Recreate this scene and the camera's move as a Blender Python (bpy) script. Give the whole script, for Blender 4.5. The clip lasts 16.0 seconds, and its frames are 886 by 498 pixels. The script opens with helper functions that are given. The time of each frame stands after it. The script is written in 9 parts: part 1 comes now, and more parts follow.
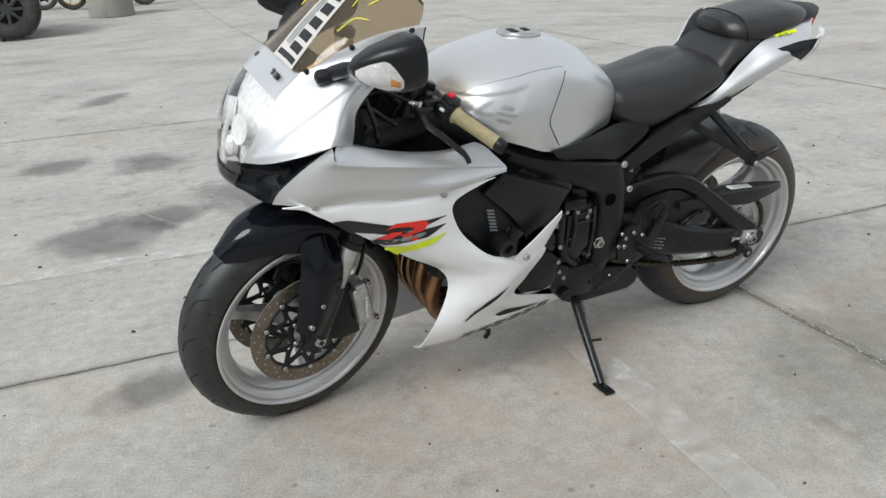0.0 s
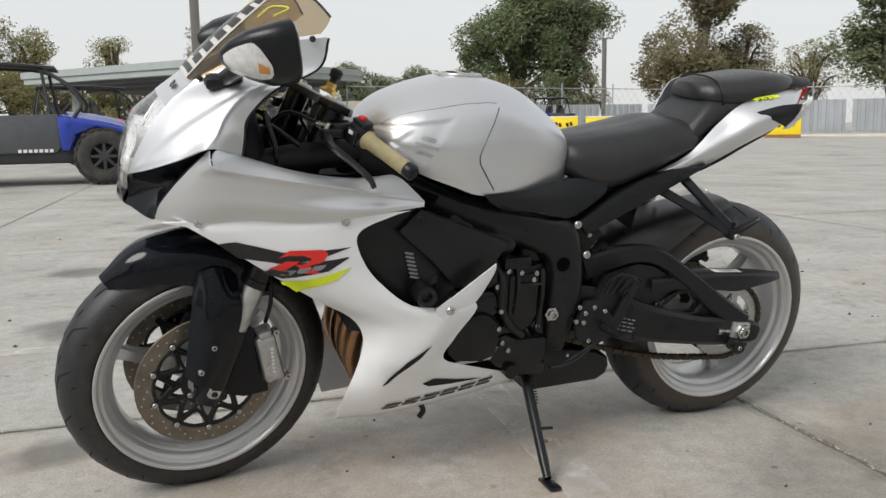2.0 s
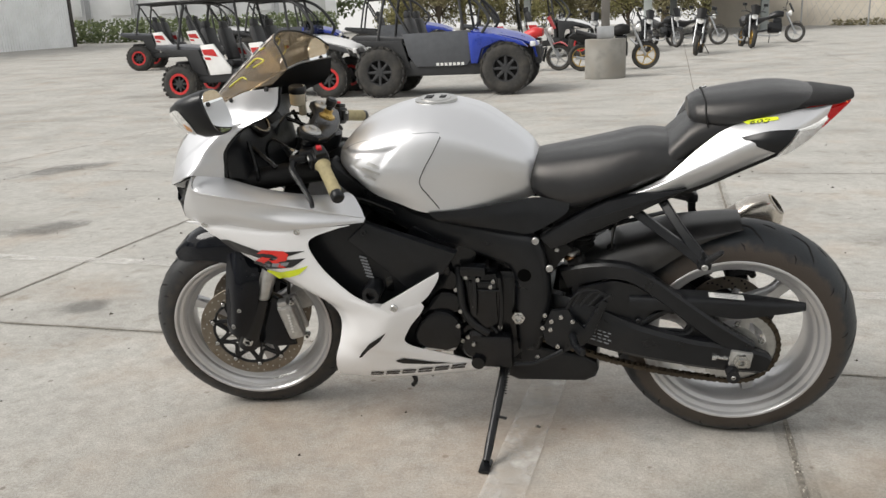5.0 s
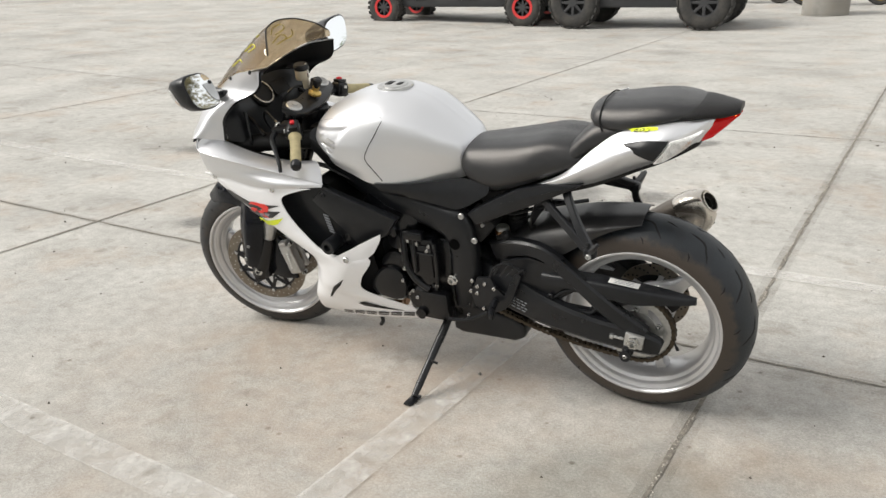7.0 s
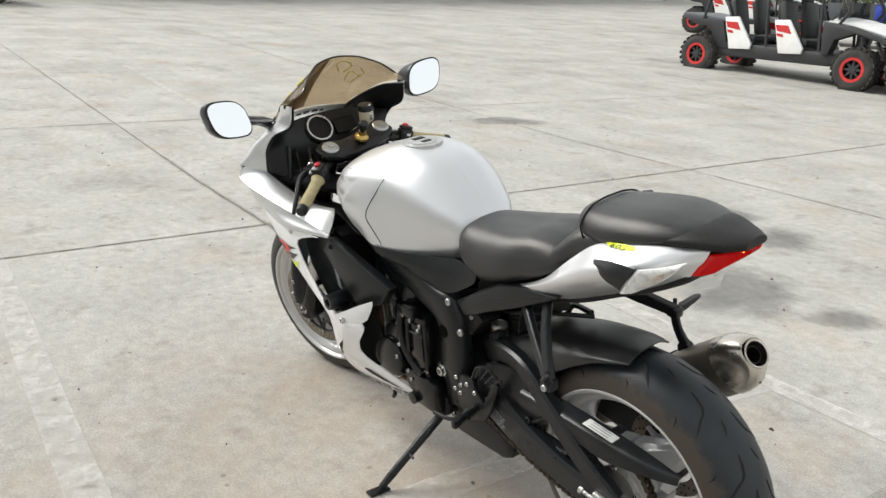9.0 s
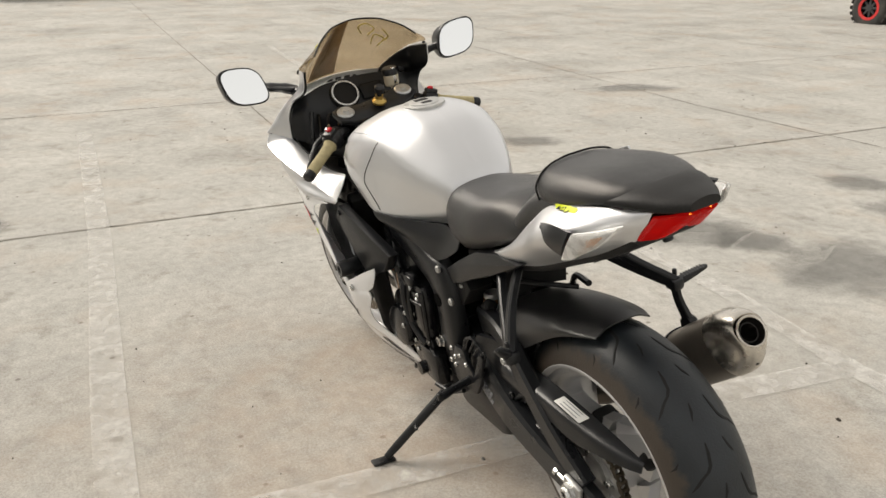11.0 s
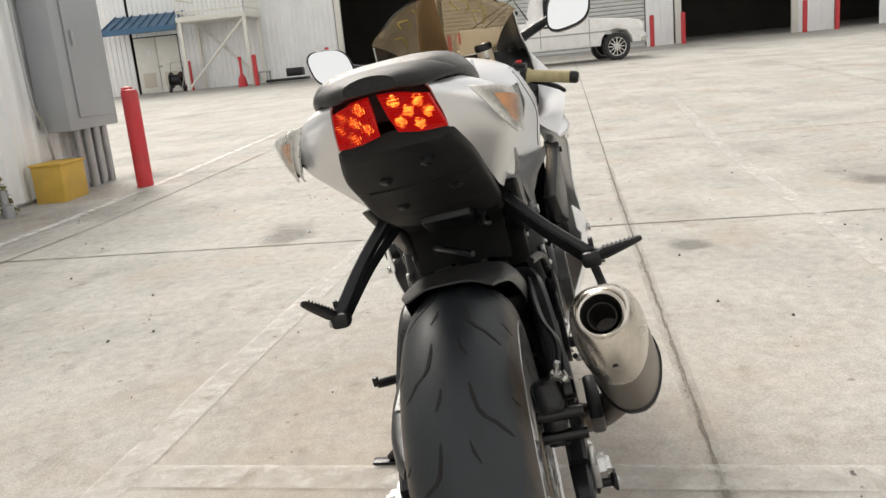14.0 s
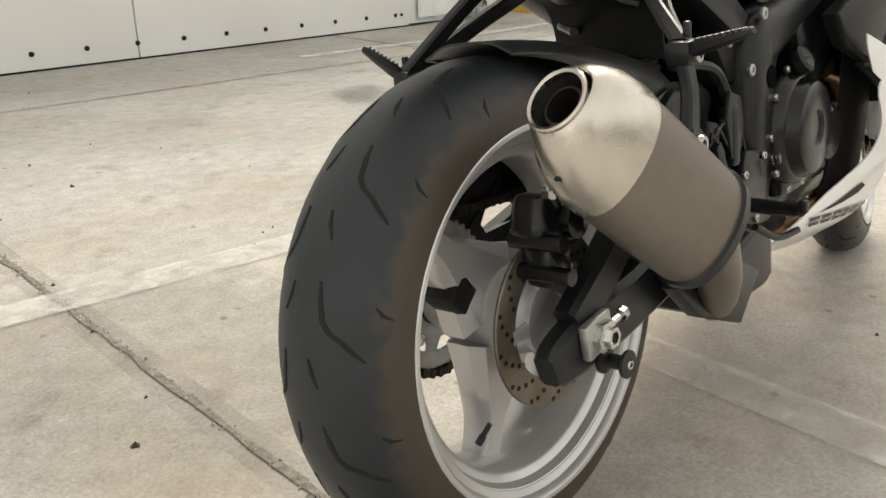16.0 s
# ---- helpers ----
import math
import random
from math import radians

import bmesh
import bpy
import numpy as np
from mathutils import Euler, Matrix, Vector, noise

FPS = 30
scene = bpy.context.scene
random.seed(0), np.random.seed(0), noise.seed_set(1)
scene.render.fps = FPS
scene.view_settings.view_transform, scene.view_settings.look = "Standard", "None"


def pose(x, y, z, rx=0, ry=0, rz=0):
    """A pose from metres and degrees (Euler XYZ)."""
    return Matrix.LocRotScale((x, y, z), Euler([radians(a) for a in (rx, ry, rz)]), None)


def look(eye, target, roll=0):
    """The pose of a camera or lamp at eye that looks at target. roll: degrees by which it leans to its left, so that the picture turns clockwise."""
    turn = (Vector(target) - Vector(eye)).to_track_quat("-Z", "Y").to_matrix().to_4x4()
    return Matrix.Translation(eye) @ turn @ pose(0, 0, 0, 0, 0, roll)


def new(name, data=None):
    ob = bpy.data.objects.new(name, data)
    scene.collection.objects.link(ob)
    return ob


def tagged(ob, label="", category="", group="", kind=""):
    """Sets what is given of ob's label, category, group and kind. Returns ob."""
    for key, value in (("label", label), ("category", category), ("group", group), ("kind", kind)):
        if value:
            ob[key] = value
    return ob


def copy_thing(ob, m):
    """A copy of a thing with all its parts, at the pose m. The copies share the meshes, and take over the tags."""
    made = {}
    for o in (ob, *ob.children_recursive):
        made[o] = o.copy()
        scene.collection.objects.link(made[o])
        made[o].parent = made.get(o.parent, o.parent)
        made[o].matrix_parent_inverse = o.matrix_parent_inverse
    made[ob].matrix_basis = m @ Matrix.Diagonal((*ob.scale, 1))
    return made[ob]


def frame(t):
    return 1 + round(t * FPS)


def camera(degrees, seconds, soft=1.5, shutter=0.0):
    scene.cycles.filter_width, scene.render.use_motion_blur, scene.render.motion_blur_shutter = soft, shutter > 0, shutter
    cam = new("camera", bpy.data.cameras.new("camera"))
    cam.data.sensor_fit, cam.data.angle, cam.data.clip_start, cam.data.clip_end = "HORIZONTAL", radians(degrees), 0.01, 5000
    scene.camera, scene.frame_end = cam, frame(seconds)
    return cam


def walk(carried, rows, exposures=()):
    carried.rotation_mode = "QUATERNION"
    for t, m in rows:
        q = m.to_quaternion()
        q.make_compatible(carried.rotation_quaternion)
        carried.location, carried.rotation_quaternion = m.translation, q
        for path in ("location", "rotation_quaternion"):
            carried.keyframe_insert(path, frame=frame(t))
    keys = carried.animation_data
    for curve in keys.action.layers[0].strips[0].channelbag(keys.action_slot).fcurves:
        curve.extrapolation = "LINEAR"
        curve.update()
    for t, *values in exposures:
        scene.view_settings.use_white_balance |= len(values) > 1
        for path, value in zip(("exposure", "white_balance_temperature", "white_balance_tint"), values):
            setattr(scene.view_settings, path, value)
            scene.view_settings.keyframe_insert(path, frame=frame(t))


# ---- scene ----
cam = camera(57.0, 16.0)
PATH = [
    (0, (-0.463, -1.937, 1.176), (0.322, -0.241, 0.463), -2.6),
    (0.5, (-0.325, -1.897, 1.059), (0.361, -0.111, 0.477), -0.7),
    (1, (-0.297, -1.848, 0.878), (0.442, -0.036, 0.465), 1.4),
    (1.5, (-0.196, -1.888, 0.813), (0.539, -0.054, 0.504), -0.2),
    (2, (-0.077, -1.963, 0.828), (0.572, -0.094, 0.533), -0.9),
    (2.5, (0.083, -2.042, 0.859), (0.59, -0.134, 0.544), -1.6),
    (3, (0.216, -2.073, 0.9), (0.591, -0.136, 0.572), -2.3),
    (3.5, (0.416, -2.059, 0.865), (0.601, -0.092, 0.552), -3.0),
    (4, (0.583, -2.061, 0.91), (0.621, -0.091, 0.566), -3.3),
    (4.2, (0.682, -2.107, 0.948), (0.603, -0.143, 0.576), -3.4),
    (6.3, (1.661, -2.322, 1.317), (0.931, -0.596, 0.618), -1.7),
    (6.5, (1.756, -2.334, 1.324), (0.961, -0.636, 0.627), -2.1),
    (7, (1.899, -2.275, 1.314), (1.004, -0.619, 0.637), -1.8),
    (7.5, (1.991, -2.074, 1.313), (1.058, -0.431, 0.657), -0.4),
    (8, (2.118, -1.877, 1.31), (1.059, -0.298, 0.689), -0.0),
    (8.5, (2.307, -1.684, 1.318), (1.016, -0.281, 0.716), 1.9),
    (8.7, (2.329, -1.593, 1.351), (0.954, -0.273, 0.745), 2.4),
    (10.8, (2.46, -1.111, 1.352), (0.771, -0.266, 0.696), 0.8),
    (11, (2.512, -1.076, 1.31), (0.839, -0.214, 0.633), -0.7),
    (11.5, (2.551, -0.951, 1.145), (0.96, 0.022, 0.422), -5.4),
    (12, (2.548, -0.715, 0.989), (0.886, 0.15, 0.29), -9.0),
    (12.5, (2.614, -0.514, 0.943), (0.765, -0.007, 0.374), -9.4),
    (13, (2.716, -0.334, 0.955), (0.788, -0.145, 0.46), -6.6),
    (13.5, (2.667, -0.163, 0.947), (0.725, -0.178, 0.469), -5.8),
    (14, (2.555, 0.027, 0.964), (0.618, -0.174, 0.507), -5.5),
    (14.5, (2.525, 0.236, 0.947), (0.649, -0.243, 0.447), -4.0),
    (15, (2.491, 0.391, 0.92), (0.733, -0.323, 0.289), -1.2),
    (15.5, (2.287, 0.458, 0.815), (0.692, -0.517, 0.102), 0.5),
    (16, (2.126, 0.532, 0.756), (0.729, -0.699, 0.025), -0.1),
]
walk(cam, [(t, look(eye, target, roll)) for t, eye, target, roll in PATH],
     exposures=[(0.0, 0.30, 5950, 6), (2.0, 0.18, 6200, 8), (4.2, 0.24, 6350, 9), (6.5, 0.64, 6450, 9), (8.5, 0.65, 6200, 6),
                (11.0, 0.44, 6900, 9), (13.0, 0.7, 6500, 9), (14.5, 0.63, 6800, 9), (15.0, 0.61, 6900, 8), (16.0, 0.85, 7000, 7)])

# ---- sky and sun: a bright, hazy overcast day ----
world = bpy.data.worlds.new("hazy_sky")
scene.world = world
world.use_nodes = True
wn, wl = world.node_tree.nodes, world.node_tree.links
wbg = wn["Background"]
sky = wn.new("ShaderNodeTexSky")
sky.sky_type = "NISHITA"
sky.sun_disc = False
sky.sun_elevation, sky.sun_rotation = radians(42), radians(242)
sky.dust_density, sky.air_density = 4.0, 1.0
scl = wn.new("ShaderNodeMix")
scl.data_type = "RGBA"
scl.inputs[0].default_value = 0.80
scl.inputs[7].default_value = (7.85, 7.6, 7.25, 1)
wl.new(sky.outputs[0], scl.inputs[6])
# hazy air: paler towards the horizon than overhead
gen = wn.new("ShaderNodeTexCoord")
sep = wn.new("ShaderNodeSeparateXYZ")
wl.new(gen.outputs["Generated"], sep.inputs[0])
haze = wn.new("ShaderNodeMapRange")
haze.inputs[1].default_value, haze.inputs[2].default_value = 0.15, 1.0
haze.inputs[3].default_value, haze.inputs[4].default_value = 1.1, 0.72
wl.new(sep.outputs[2], haze.inputs[0])
dim = wn.new("ShaderNodeVectorMath")
dim.operation = "SCALE"
wl.new(scl.outputs[2], dim.inputs[0])
wl.new(haze.outputs[0], dim.inputs["Scale"])
wl.new(dim.outputs[0], wbg.inputs[0])
wbg.inputs[1].default_value = 0.095
sun = bpy.data.lights.new("sun", "SUN")
sun.energy, sun.angle, sun.color = 2.3, radians(30), (1.0, 0.955, 0.90)
sun_ob = new("sun", sun)
sun_ob.rotation_euler = (radians(48), 0, radians(-62))

# ---- materials ----
def nodes_of(name):
    m = bpy.data.materials.new(name)
    m.use_nodes = True
    return m, m.node_tree.nodes, m.node_tree.links, m.node_tree.nodes["Principled BSDF"]


def mat(name, col, rough=0.5, metal=0.0, var=0.12, scale=30.0, bump=0.0, bscale=200.0, coat=0.0, rvar=0.1, dirt=None, dscale=6.0, damount=0.5, spec=0.5):
    """A surface with fine and coarse colour variation, uneven gloss, relief and, if given, patches of dirt of another colour."""
    m, n, l, b = nodes_of(name)
    co = n.new("ShaderNodeTexCoord")
    n1 = n.new("ShaderNodeTexNoise")
    n1.inputs["Scale"].default_value, n1.inputs["Detail"].default_value = scale, 6
    l.new(co.outputs["Object"], n1.inputs["Vector"])
    ramp = n.new("ShaderNodeValToRGB")
    ramp.color_ramp.elements[0].position, ramp.color_ramp.elements[1].position = 0.3, 0.7
    ramp.color_ramp.elements[0].color = (*[c * (1 - var) for c in col], 1)
    ramp.color_ramp.elements[1].color = (*[min(1, c * (1 + var)) for c in col], 1)
    l.new(n1.outputs["Fac"], ramp.inputs[0])
    out = ramp.outputs[0]
    if dirt:
        n2 = n.new("ShaderNodeTexNoise")
        n2.inputs["Scale"].default_value, n2.inputs["Detail"].default_value = dscale, 8
        l.new(co.outputs["Object"], n2.inputs["Vector"])
        r2 = n.new("ShaderNodeValToRGB")
        r2.color_ramp.elements[0].position, r2.color_ramp.elements[1].position = 0.45, 0.75
        r2.color_ramp.elements[1].color = (damount, damount, damount, 1)
        l.new(n2.outputs["Fac"], r2.inputs[0])
        mx = n.new("ShaderNodeMix")
        mx.data_type = "RGBA"
        l.new(r2.outputs[0], mx.inputs[0])
        l.new(out, mx.inputs[6])
        mx.inputs[7].default_value = (*dirt, 1)
        out = mx.outputs[2]
    l.new(out, b.inputs["Base Color"])
    mr = n.new("ShaderNodeMapRange")
    mr.inputs[3].default_value, mr.inputs[4].default_value = max(0.02, rough - rvar), min(1, rough + rvar)
    l.new(n1.outputs["Fac"], mr.inputs[0])
    l.new(mr.outputs[0], b.inputs["Roughness"])
    b.inputs["Metallic"].default_value = metal
    b.inputs["Coat Weight"].default_value = coat
    b.inputs["Coat Roughness"].default_value = 0.06
    b.inputs["Specular IOR Level"].default_value = spec
    if bump:
        n3 = n.new("ShaderNodeTexNoise")
        n3.inputs["Scale"].default_value, n3.inputs["Detail"].default_value = bscale, 4
        l.new(co.outputs["Object"], n3.inputs["Vector"])
        bp = n.new("ShaderNodeBump")
        bp.inputs["Strength"].default_value, bp.inputs["Distance"].default_value = bump, 0.002
        l.new(n3.outputs["Fac"], bp.inputs["Height"])
        l.new(bp.outputs[0], b.inputs["Normal"])
    return m


def clear(name, col, rough=0.03, mixglass=0.85):
    """Thin clear plastic: mostly see-through, with a reflecting face."""
    m, n, l, b = nodes_of(name)
    tr = n.new("ShaderNodeBsdfTransparent")
    tr.inputs[0].default_value = (*col, 1)
    gl = n.new("ShaderNodeBsdfGlossy")
    gl.inputs["Roughness"].default_value = rough
    lw = n.new("ShaderNodeLayerWeight")
    lw.inputs[0].default_value = 0.5
    pw = n.new("ShaderNodeMath")
    pw.operation = "POWER"
    pw.inputs[1].default_value = 5.0
    l.new(lw.outputs["Facing"], pw.inputs[0])
    ad = n.new("ShaderNodeMath")
    ad.operation = "MULTIPLY_ADD"
    ad.inputs[1].default_value = 0.85
    ad.inputs[2].default_value = 1.04 - mixglass
    l.new(pw.outputs[0], ad.inputs[0])
    mx = n.new("ShaderNodeMixShader")
    l.new(ad.outputs[0], mx.inputs[0])
    l.new(tr.outputs[0], mx.inputs[1])
    l.new(gl.outputs[0], mx.inputs[2])
    l.new(mx.outputs[0], n["Material Output"].inputs[0])
    return m


def glow(name, col, power, base):
    m, n, l, b = nodes_of(name)
    b.inputs["Base Color"].default_value = (*base, 1)
    b.inputs["Emission Color"].default_value = (*col, 1)
    b.inputs["Emission Strength"].default_value = power
    b.inputs["Roughness"].default_value = 0.2
    return m


M_SILVER = mat("silver_metallic_paint", (0.735, 0.742, 0.76), 0.36, 0.80, 0.03, 900, 0.05, 1500, 0.25, 0.05)
M_WHITE = mat("pearl_white_paint", (0.88, 0.885, 0.90), 0.3, 0.0, 0.02, 500, 0, 0, 0.6, 0.06)
M_GLOSS = mat("gloss_black_paint", (0.005, 0.006, 0.009), 0.09, 0.0, 0.2, 60, 0, 0, 0.0, 0.03, spec=0.28)
M_BLACK = mat("satin_black_plastic", (0.009, 0.0098, 0.0115), 0.33, 0, 0.2, 40, 0.1, 900, 0, 0.1, spec=0.38)
M_FRAME = mat("matte_black_frame_paint", (0.0095, 0.0102, 0.0118), 0.30, 0.0, 0.15, 25, 0.12, 1100, 0, 0.08, spec=0.36)
M_ENGINE = mat("black_engine_paint", (0.0045, 0.005, 0.0062), 0.17, 0.0, 0.25, 30, 0.12, 500, 0, 0.08, (0.022, 0.020, 0.018), 14, 0.3, spec=0.40)
M_CARBON = mat("carbon_look_plastic", (0.016, 0.0155, 0.0155), 0.48, 0, 0.3, 260, 0.2, 600, 0, 0.08, spec=0.25)
# near-black colour that stands in for the lack of light in a hole
M_VOID = mat("unlit_hollow", (0.002, 0.002, 0.002), 0.9, 0, 0.1, 30, spec=0.05)
# real dark plastic; its black also paints the shade of pockets, slots and holes
M_DARK = mat("dark_plastic_and_hollow_shade", (0.010, 0.0098, 0.010), 0.55, 0, 0.3, 30, 0.15, 300, 0, 0.12, spec=0.28)
M_SEAT = mat("black_vinyl_seat", (0.0150, 0.0168, 0.0195), 0.34, 0, 0.12, 60, 0.25, 1400, 0, 0.05)
_sb = M_SEAT.node_tree.nodes["Principled BSDF"]
_sb.inputs["Specular IOR Level"].default_value = 0.62
_sb.inputs["Sheen Weight"].default_value = 0.03
_sb.inputs["Sheen Roughness"].default_value = 0.45
_sb.inputs["Sheen Tint"].default_value = (1.0, 0.86, 0.74, 1)
_sb.inputs["Specular Tint"].default_value = (1.0, 0.95, 0.90, 1)
M_RUBBER = mat("tyre_rubber", (0.018, 0.019, 0.021), 0.55, 0, 0.2, 20, 0.25, 300, 0, 0.08, (0.05, 0.042, 0.034), 9, 0.5)


def tyre_rubber(name, y0, y1, col):
    """Worn rubber, blue-grey on the crown and dusted brown outside the contact band."""
    m = mat(name, col, 0.46, 0, 0.25, 20, 0.3, 260, 0, 0.1, spec=0.5)
    n, l = m.node_tree.nodes, m.node_tree.links
    b = n["Principled BSDF"]
    co = n.new("ShaderNodeTexCoord")
    xyz = n.new("ShaderNodeSeparateXYZ")
    l.new(co.outputs["Object"], xyz.inputs[0])
    ab = n.new("ShaderNodeMath")
    ab.operation = "ABSOLUTE"
    l.new(xyz.outputs[1], ab.inputs[0])
    ns = n.new("ShaderNodeTexNoise")
    ns.inputs["Scale"].default_value, ns.inputs["Detail"].default_value = 38, 6
    l.new(co.outputs["Object"], ns.inputs["Vector"])
    ad = n.new("ShaderNodeMath")
    ad.operation = "MULTIPLY_ADD"
    ad.inputs[1].default_value = 0.030
    l.new(ns.outputs["Fac"], ad.inputs[0])
    l.new(ab.outputs[0], ad.inputs[2])
    mr = n.new("ShaderNodeMapRange")
    mr.inputs[1].default_value, mr.inputs[2].default_value, mr.inputs[4].default_value = y0 + 0.015, y1 + 0.015, 0.92
    l.new(ad.outputs[0], mr.inputs[0])
    mx = n.new("ShaderNodeMix")
    mx.data_type = "RGBA"
    old = b.inputs["Base Color"].links[0].from_socket
    l.new(mr.outputs[0], mx.inputs[0])
    l.new(old, mx.inputs[6])
    mx.inputs[7].default_value = (0.050, 0.038, 0.029, 1)
    l.new(mx.outputs[2], b.inputs["Base Color"])
    return m


M_TYREF = tyre_rubber("front_tyre_rubber", 0.054, 0.070, (0.017, 0.018, 0.0195))
M_TYRER = tyre_rubber("rear_tyre_rubber", 0.071, 0.081, (0.0125, 0.0165, 0.0208))
M_SOOT = mat("sooty_steel", (0.02, 0.018, 0.016), 0.55, 0.5, 0.2, 40)
M_GROOVE = mat("tyre_groove", (0.011, 0.011, 0.011), 0.9, 0, 0.1, 30)
M_RIM = mat("silver_wheel_paint", (0.60, 0.60, 0.61), 0.30, 0.6, 0.02, 300, 0.03, 1500, 0.3, 0.02, (0.42, 0.38, 0.32), 7, 0.25)
M_STEEL = mat("worn_brake_steel", (0.21, 0.185, 0.15), 0.38, 0.75, 0.15, 50, 0.1, 300, 0, 0.1, (0.15, 0.11, 0.075), 20, 0.6)
M_CHROME = mat("bright_zinc_bolt", (0.58, 0.58, 0.565), 0.25, 1.0, 0.1, 120)
M_ALU = mat("cast_aluminium", (0.52, 0.52, 0.51), 0.42, 0.85, 0.12, 70, 0.15, 500)
M_EXH = mat("brushed_grey_titanium", (0.22, 0.195, 0.17), 0.42, 0.75, 0.08, 60, 0.1, 700, 0, 0.08, (0.16, 0.13, 0.1), 5, 0.4)
M_TIP = mat("polished_steel_tip", (0.62, 0.58, 0.52), 0.26, 1.0, 0.06, 40, 0, 0, 0, 0.06)
M_HEAD = mat("heat_tinted_header_pipe", (0.30, 0.17, 0.09), 0.3, 0.9, 0.3, 15)
M_GRIP = mat("tan_rubber_grip", (0.42, 0.36, 0.20), 0.75, 0, 0.15, 60, 0.5, 260)
M_CHAIN = mat("grimy_drive_chain", (0.075, 0.06, 0.042), 0.5, 0.7, 0.3, 80, 0, 0, 0, 0.1, (0.03, 0.025, 0.02), 40, 0.6)
M_GOLD = mat("gold_anodised", (0.55, 0.38, 0.12), 0.3, 0.9, 0.1, 50)
M_RED = mat("red_switch_plastic", (0.6, 0.02, 0.03), 0.4)
M_DECALRED = mat("red_decal", (0.75, 0.03, 0.02), 0.35, 0, 0.03)
M_DECALBLK = mat("black_decal", (0.012, 0.012, 0.014), 0.35, 0, 0.1)
M_DECALGRY = mat("grey_decal", (0.23, 0.24, 0.26), 0.35, 0, 0.05)
M_YELLOW = mat("fluorescent_yellow_decal", (0.70, 0.80, 0.02), 0.45, 0, 0.03)
M_STICKER = mat("thin_white_sticker_paper", (0.80, 0.79, 0.76), 0.5, 0, 0.03)
_n, _l, _b = M_STICKER.node_tree.nodes, M_STICKER.node_tree.links, M_STICKER.node_tree.nodes["Principled BSDF"]
_t = _n.new("ShaderNodeBsdfTranslucent")
_t.inputs[0].default_value = (0.62, 0.50, 0.40, 1)
_x = _n.new("ShaderNodeMixShader")
_x.inputs[0].default_value = 0.30
_l.new(_b.outputs[0], _x.inputs[1])
_l.new(_t.outputs[0], _x.inputs[2])
_l.new(_x.outputs[0], _n["Material Output"].inputs[0])
M_SCRAWL = mat("yellow_marker_ink", (0.72, 0.68, 0.08), 0.6, 0, 0.1)
M_LABEL = mat("white_label", (0.75, 0.75, 0.73), 0.5, 0, 0.03)
M_CREAM = mat("translucent_reservoir", (0.62, 0.55, 0.42), 0.35)
M_LENS = clear("clear_lamp_lens", (0.985, 0.985, 0.985), 0.05, 1.0)
M_SCREEN = clear("smoked_screen", (0.80, 0.72, 0.60), 0.03, 1.0)
_n, _l = M_SCREEN.node_tree.nodes, M_SCREEN.node_tree.links
_d, _t, _a, _x = (_n.new("ShaderNode" + k) for k in ("BsdfDiffuse", "BsdfTranslucent", "MixShader", "MixShader"))
_d.inputs[0].default_value = _t.inputs[0].default_value = (0.42, 0.36, 0.27, 1)
_x.inputs[0].default_value = 0.15  # dust and scratches over the amber smoke
_l.new(_d.outputs[0], _a.inputs[1])
_l.new(_t.outputs[0], _a.inputs[2])
_l.new(_n["Material Output"].inputs[0].links[0].from_socket, _x.inputs[1])
_l.new(_a.outputs[0], _x.inputs[2])
_l.new(_x.outputs[0], _n["Material Output"].inputs[0])
M_AMBER = mat("amber_bulb", (0.80, 0.33, 0.06), 0.25)
M_REFLECT = mat("lamp_reflector", (0.88, 0.88, 0.87), 0.28, 0.15, 0.05, 60)
M_REDLENS = glow("red_tail_lens", (1.0, 0.015, 0.01), 0.10, (0.36, 0.006, 0.008))
M_LED = glow("lit_red_lamp", (1.0, 0.25, 0.03), 4.0, (0.8, 0.05, 0.02))
M_MIRROR, _n, _l, _b = nodes_of("mirror_glass")
_b.inputs["Base Color"].default_value = (0.86, 0.88, 0.9, 1)
_b.inputs["Metallic"].default_value, _b.inputs["Roughness"].default_value = 1.0, 0.02
M_LETTER = mat("dark_grey_lettering", (0.045, 0.042, 0.042), 0.45, 0, 0.05)

# ---- shape helpers ----
def spline(pts, n, closed=False):
    """n points on a smooth curve through pts."""
    pts = [Vector(p) for p in pts]
    k = len(pts)
    if k == 2 and not closed:
        return [pts[0].lerp(pts[1], i / (n - 1)) for i in range(n)]
    spans = k if closed else k - 1
    out = []
    for i in range(n):
        u = i * spans / (n if closed else n - 1)
        j = min(int(u), spans - 1)
        f = u - j
        if closed:
            a, b, c, d = (pts[(j + q) % k] for q in (-1, 0, 1, 2))
        else:
            b, c = pts[j], pts[j + 1]
            a = pts[j - 1] if j else b * 2 - c
            d = pts[j + 2] if j + 2 < k else c * 2 - b
        out.append(0.5 * ((2 * b) + (c - a) * f + (2 * a - 5 * b + 4 * c - d) * f * f + (3 * b - a - 3 * c + d) * f ** 3))
    return out


def finish(ob, angle=35):
    me = ob.data
    me.polygons.foreach_set("use_smooth", [True] * len(me.polygons))
    me.set_sharp_from_angle(angle=radians(angle))
    return ob


def part(name, bm, material, parent=None, label="", m=None, angle=35):
    """Links a bmesh as one mesh object under a thing or a part."""
    if m is not None:
        bmesh.ops.transform(bm, matrix=m, verts=bm.verts)
    bmesh.ops.recalc_face_normals(bm, faces=bm.faces)
    me = bpy.data.meshes.new(name)
    bm.to_mesh(me)
    bm.free()
    me.materials.append(material)
    ob = new(name, me)
    if parent is not None:
        ob.parent = parent
    if label:
        tagged(ob, label)
    return finish(ob, angle)


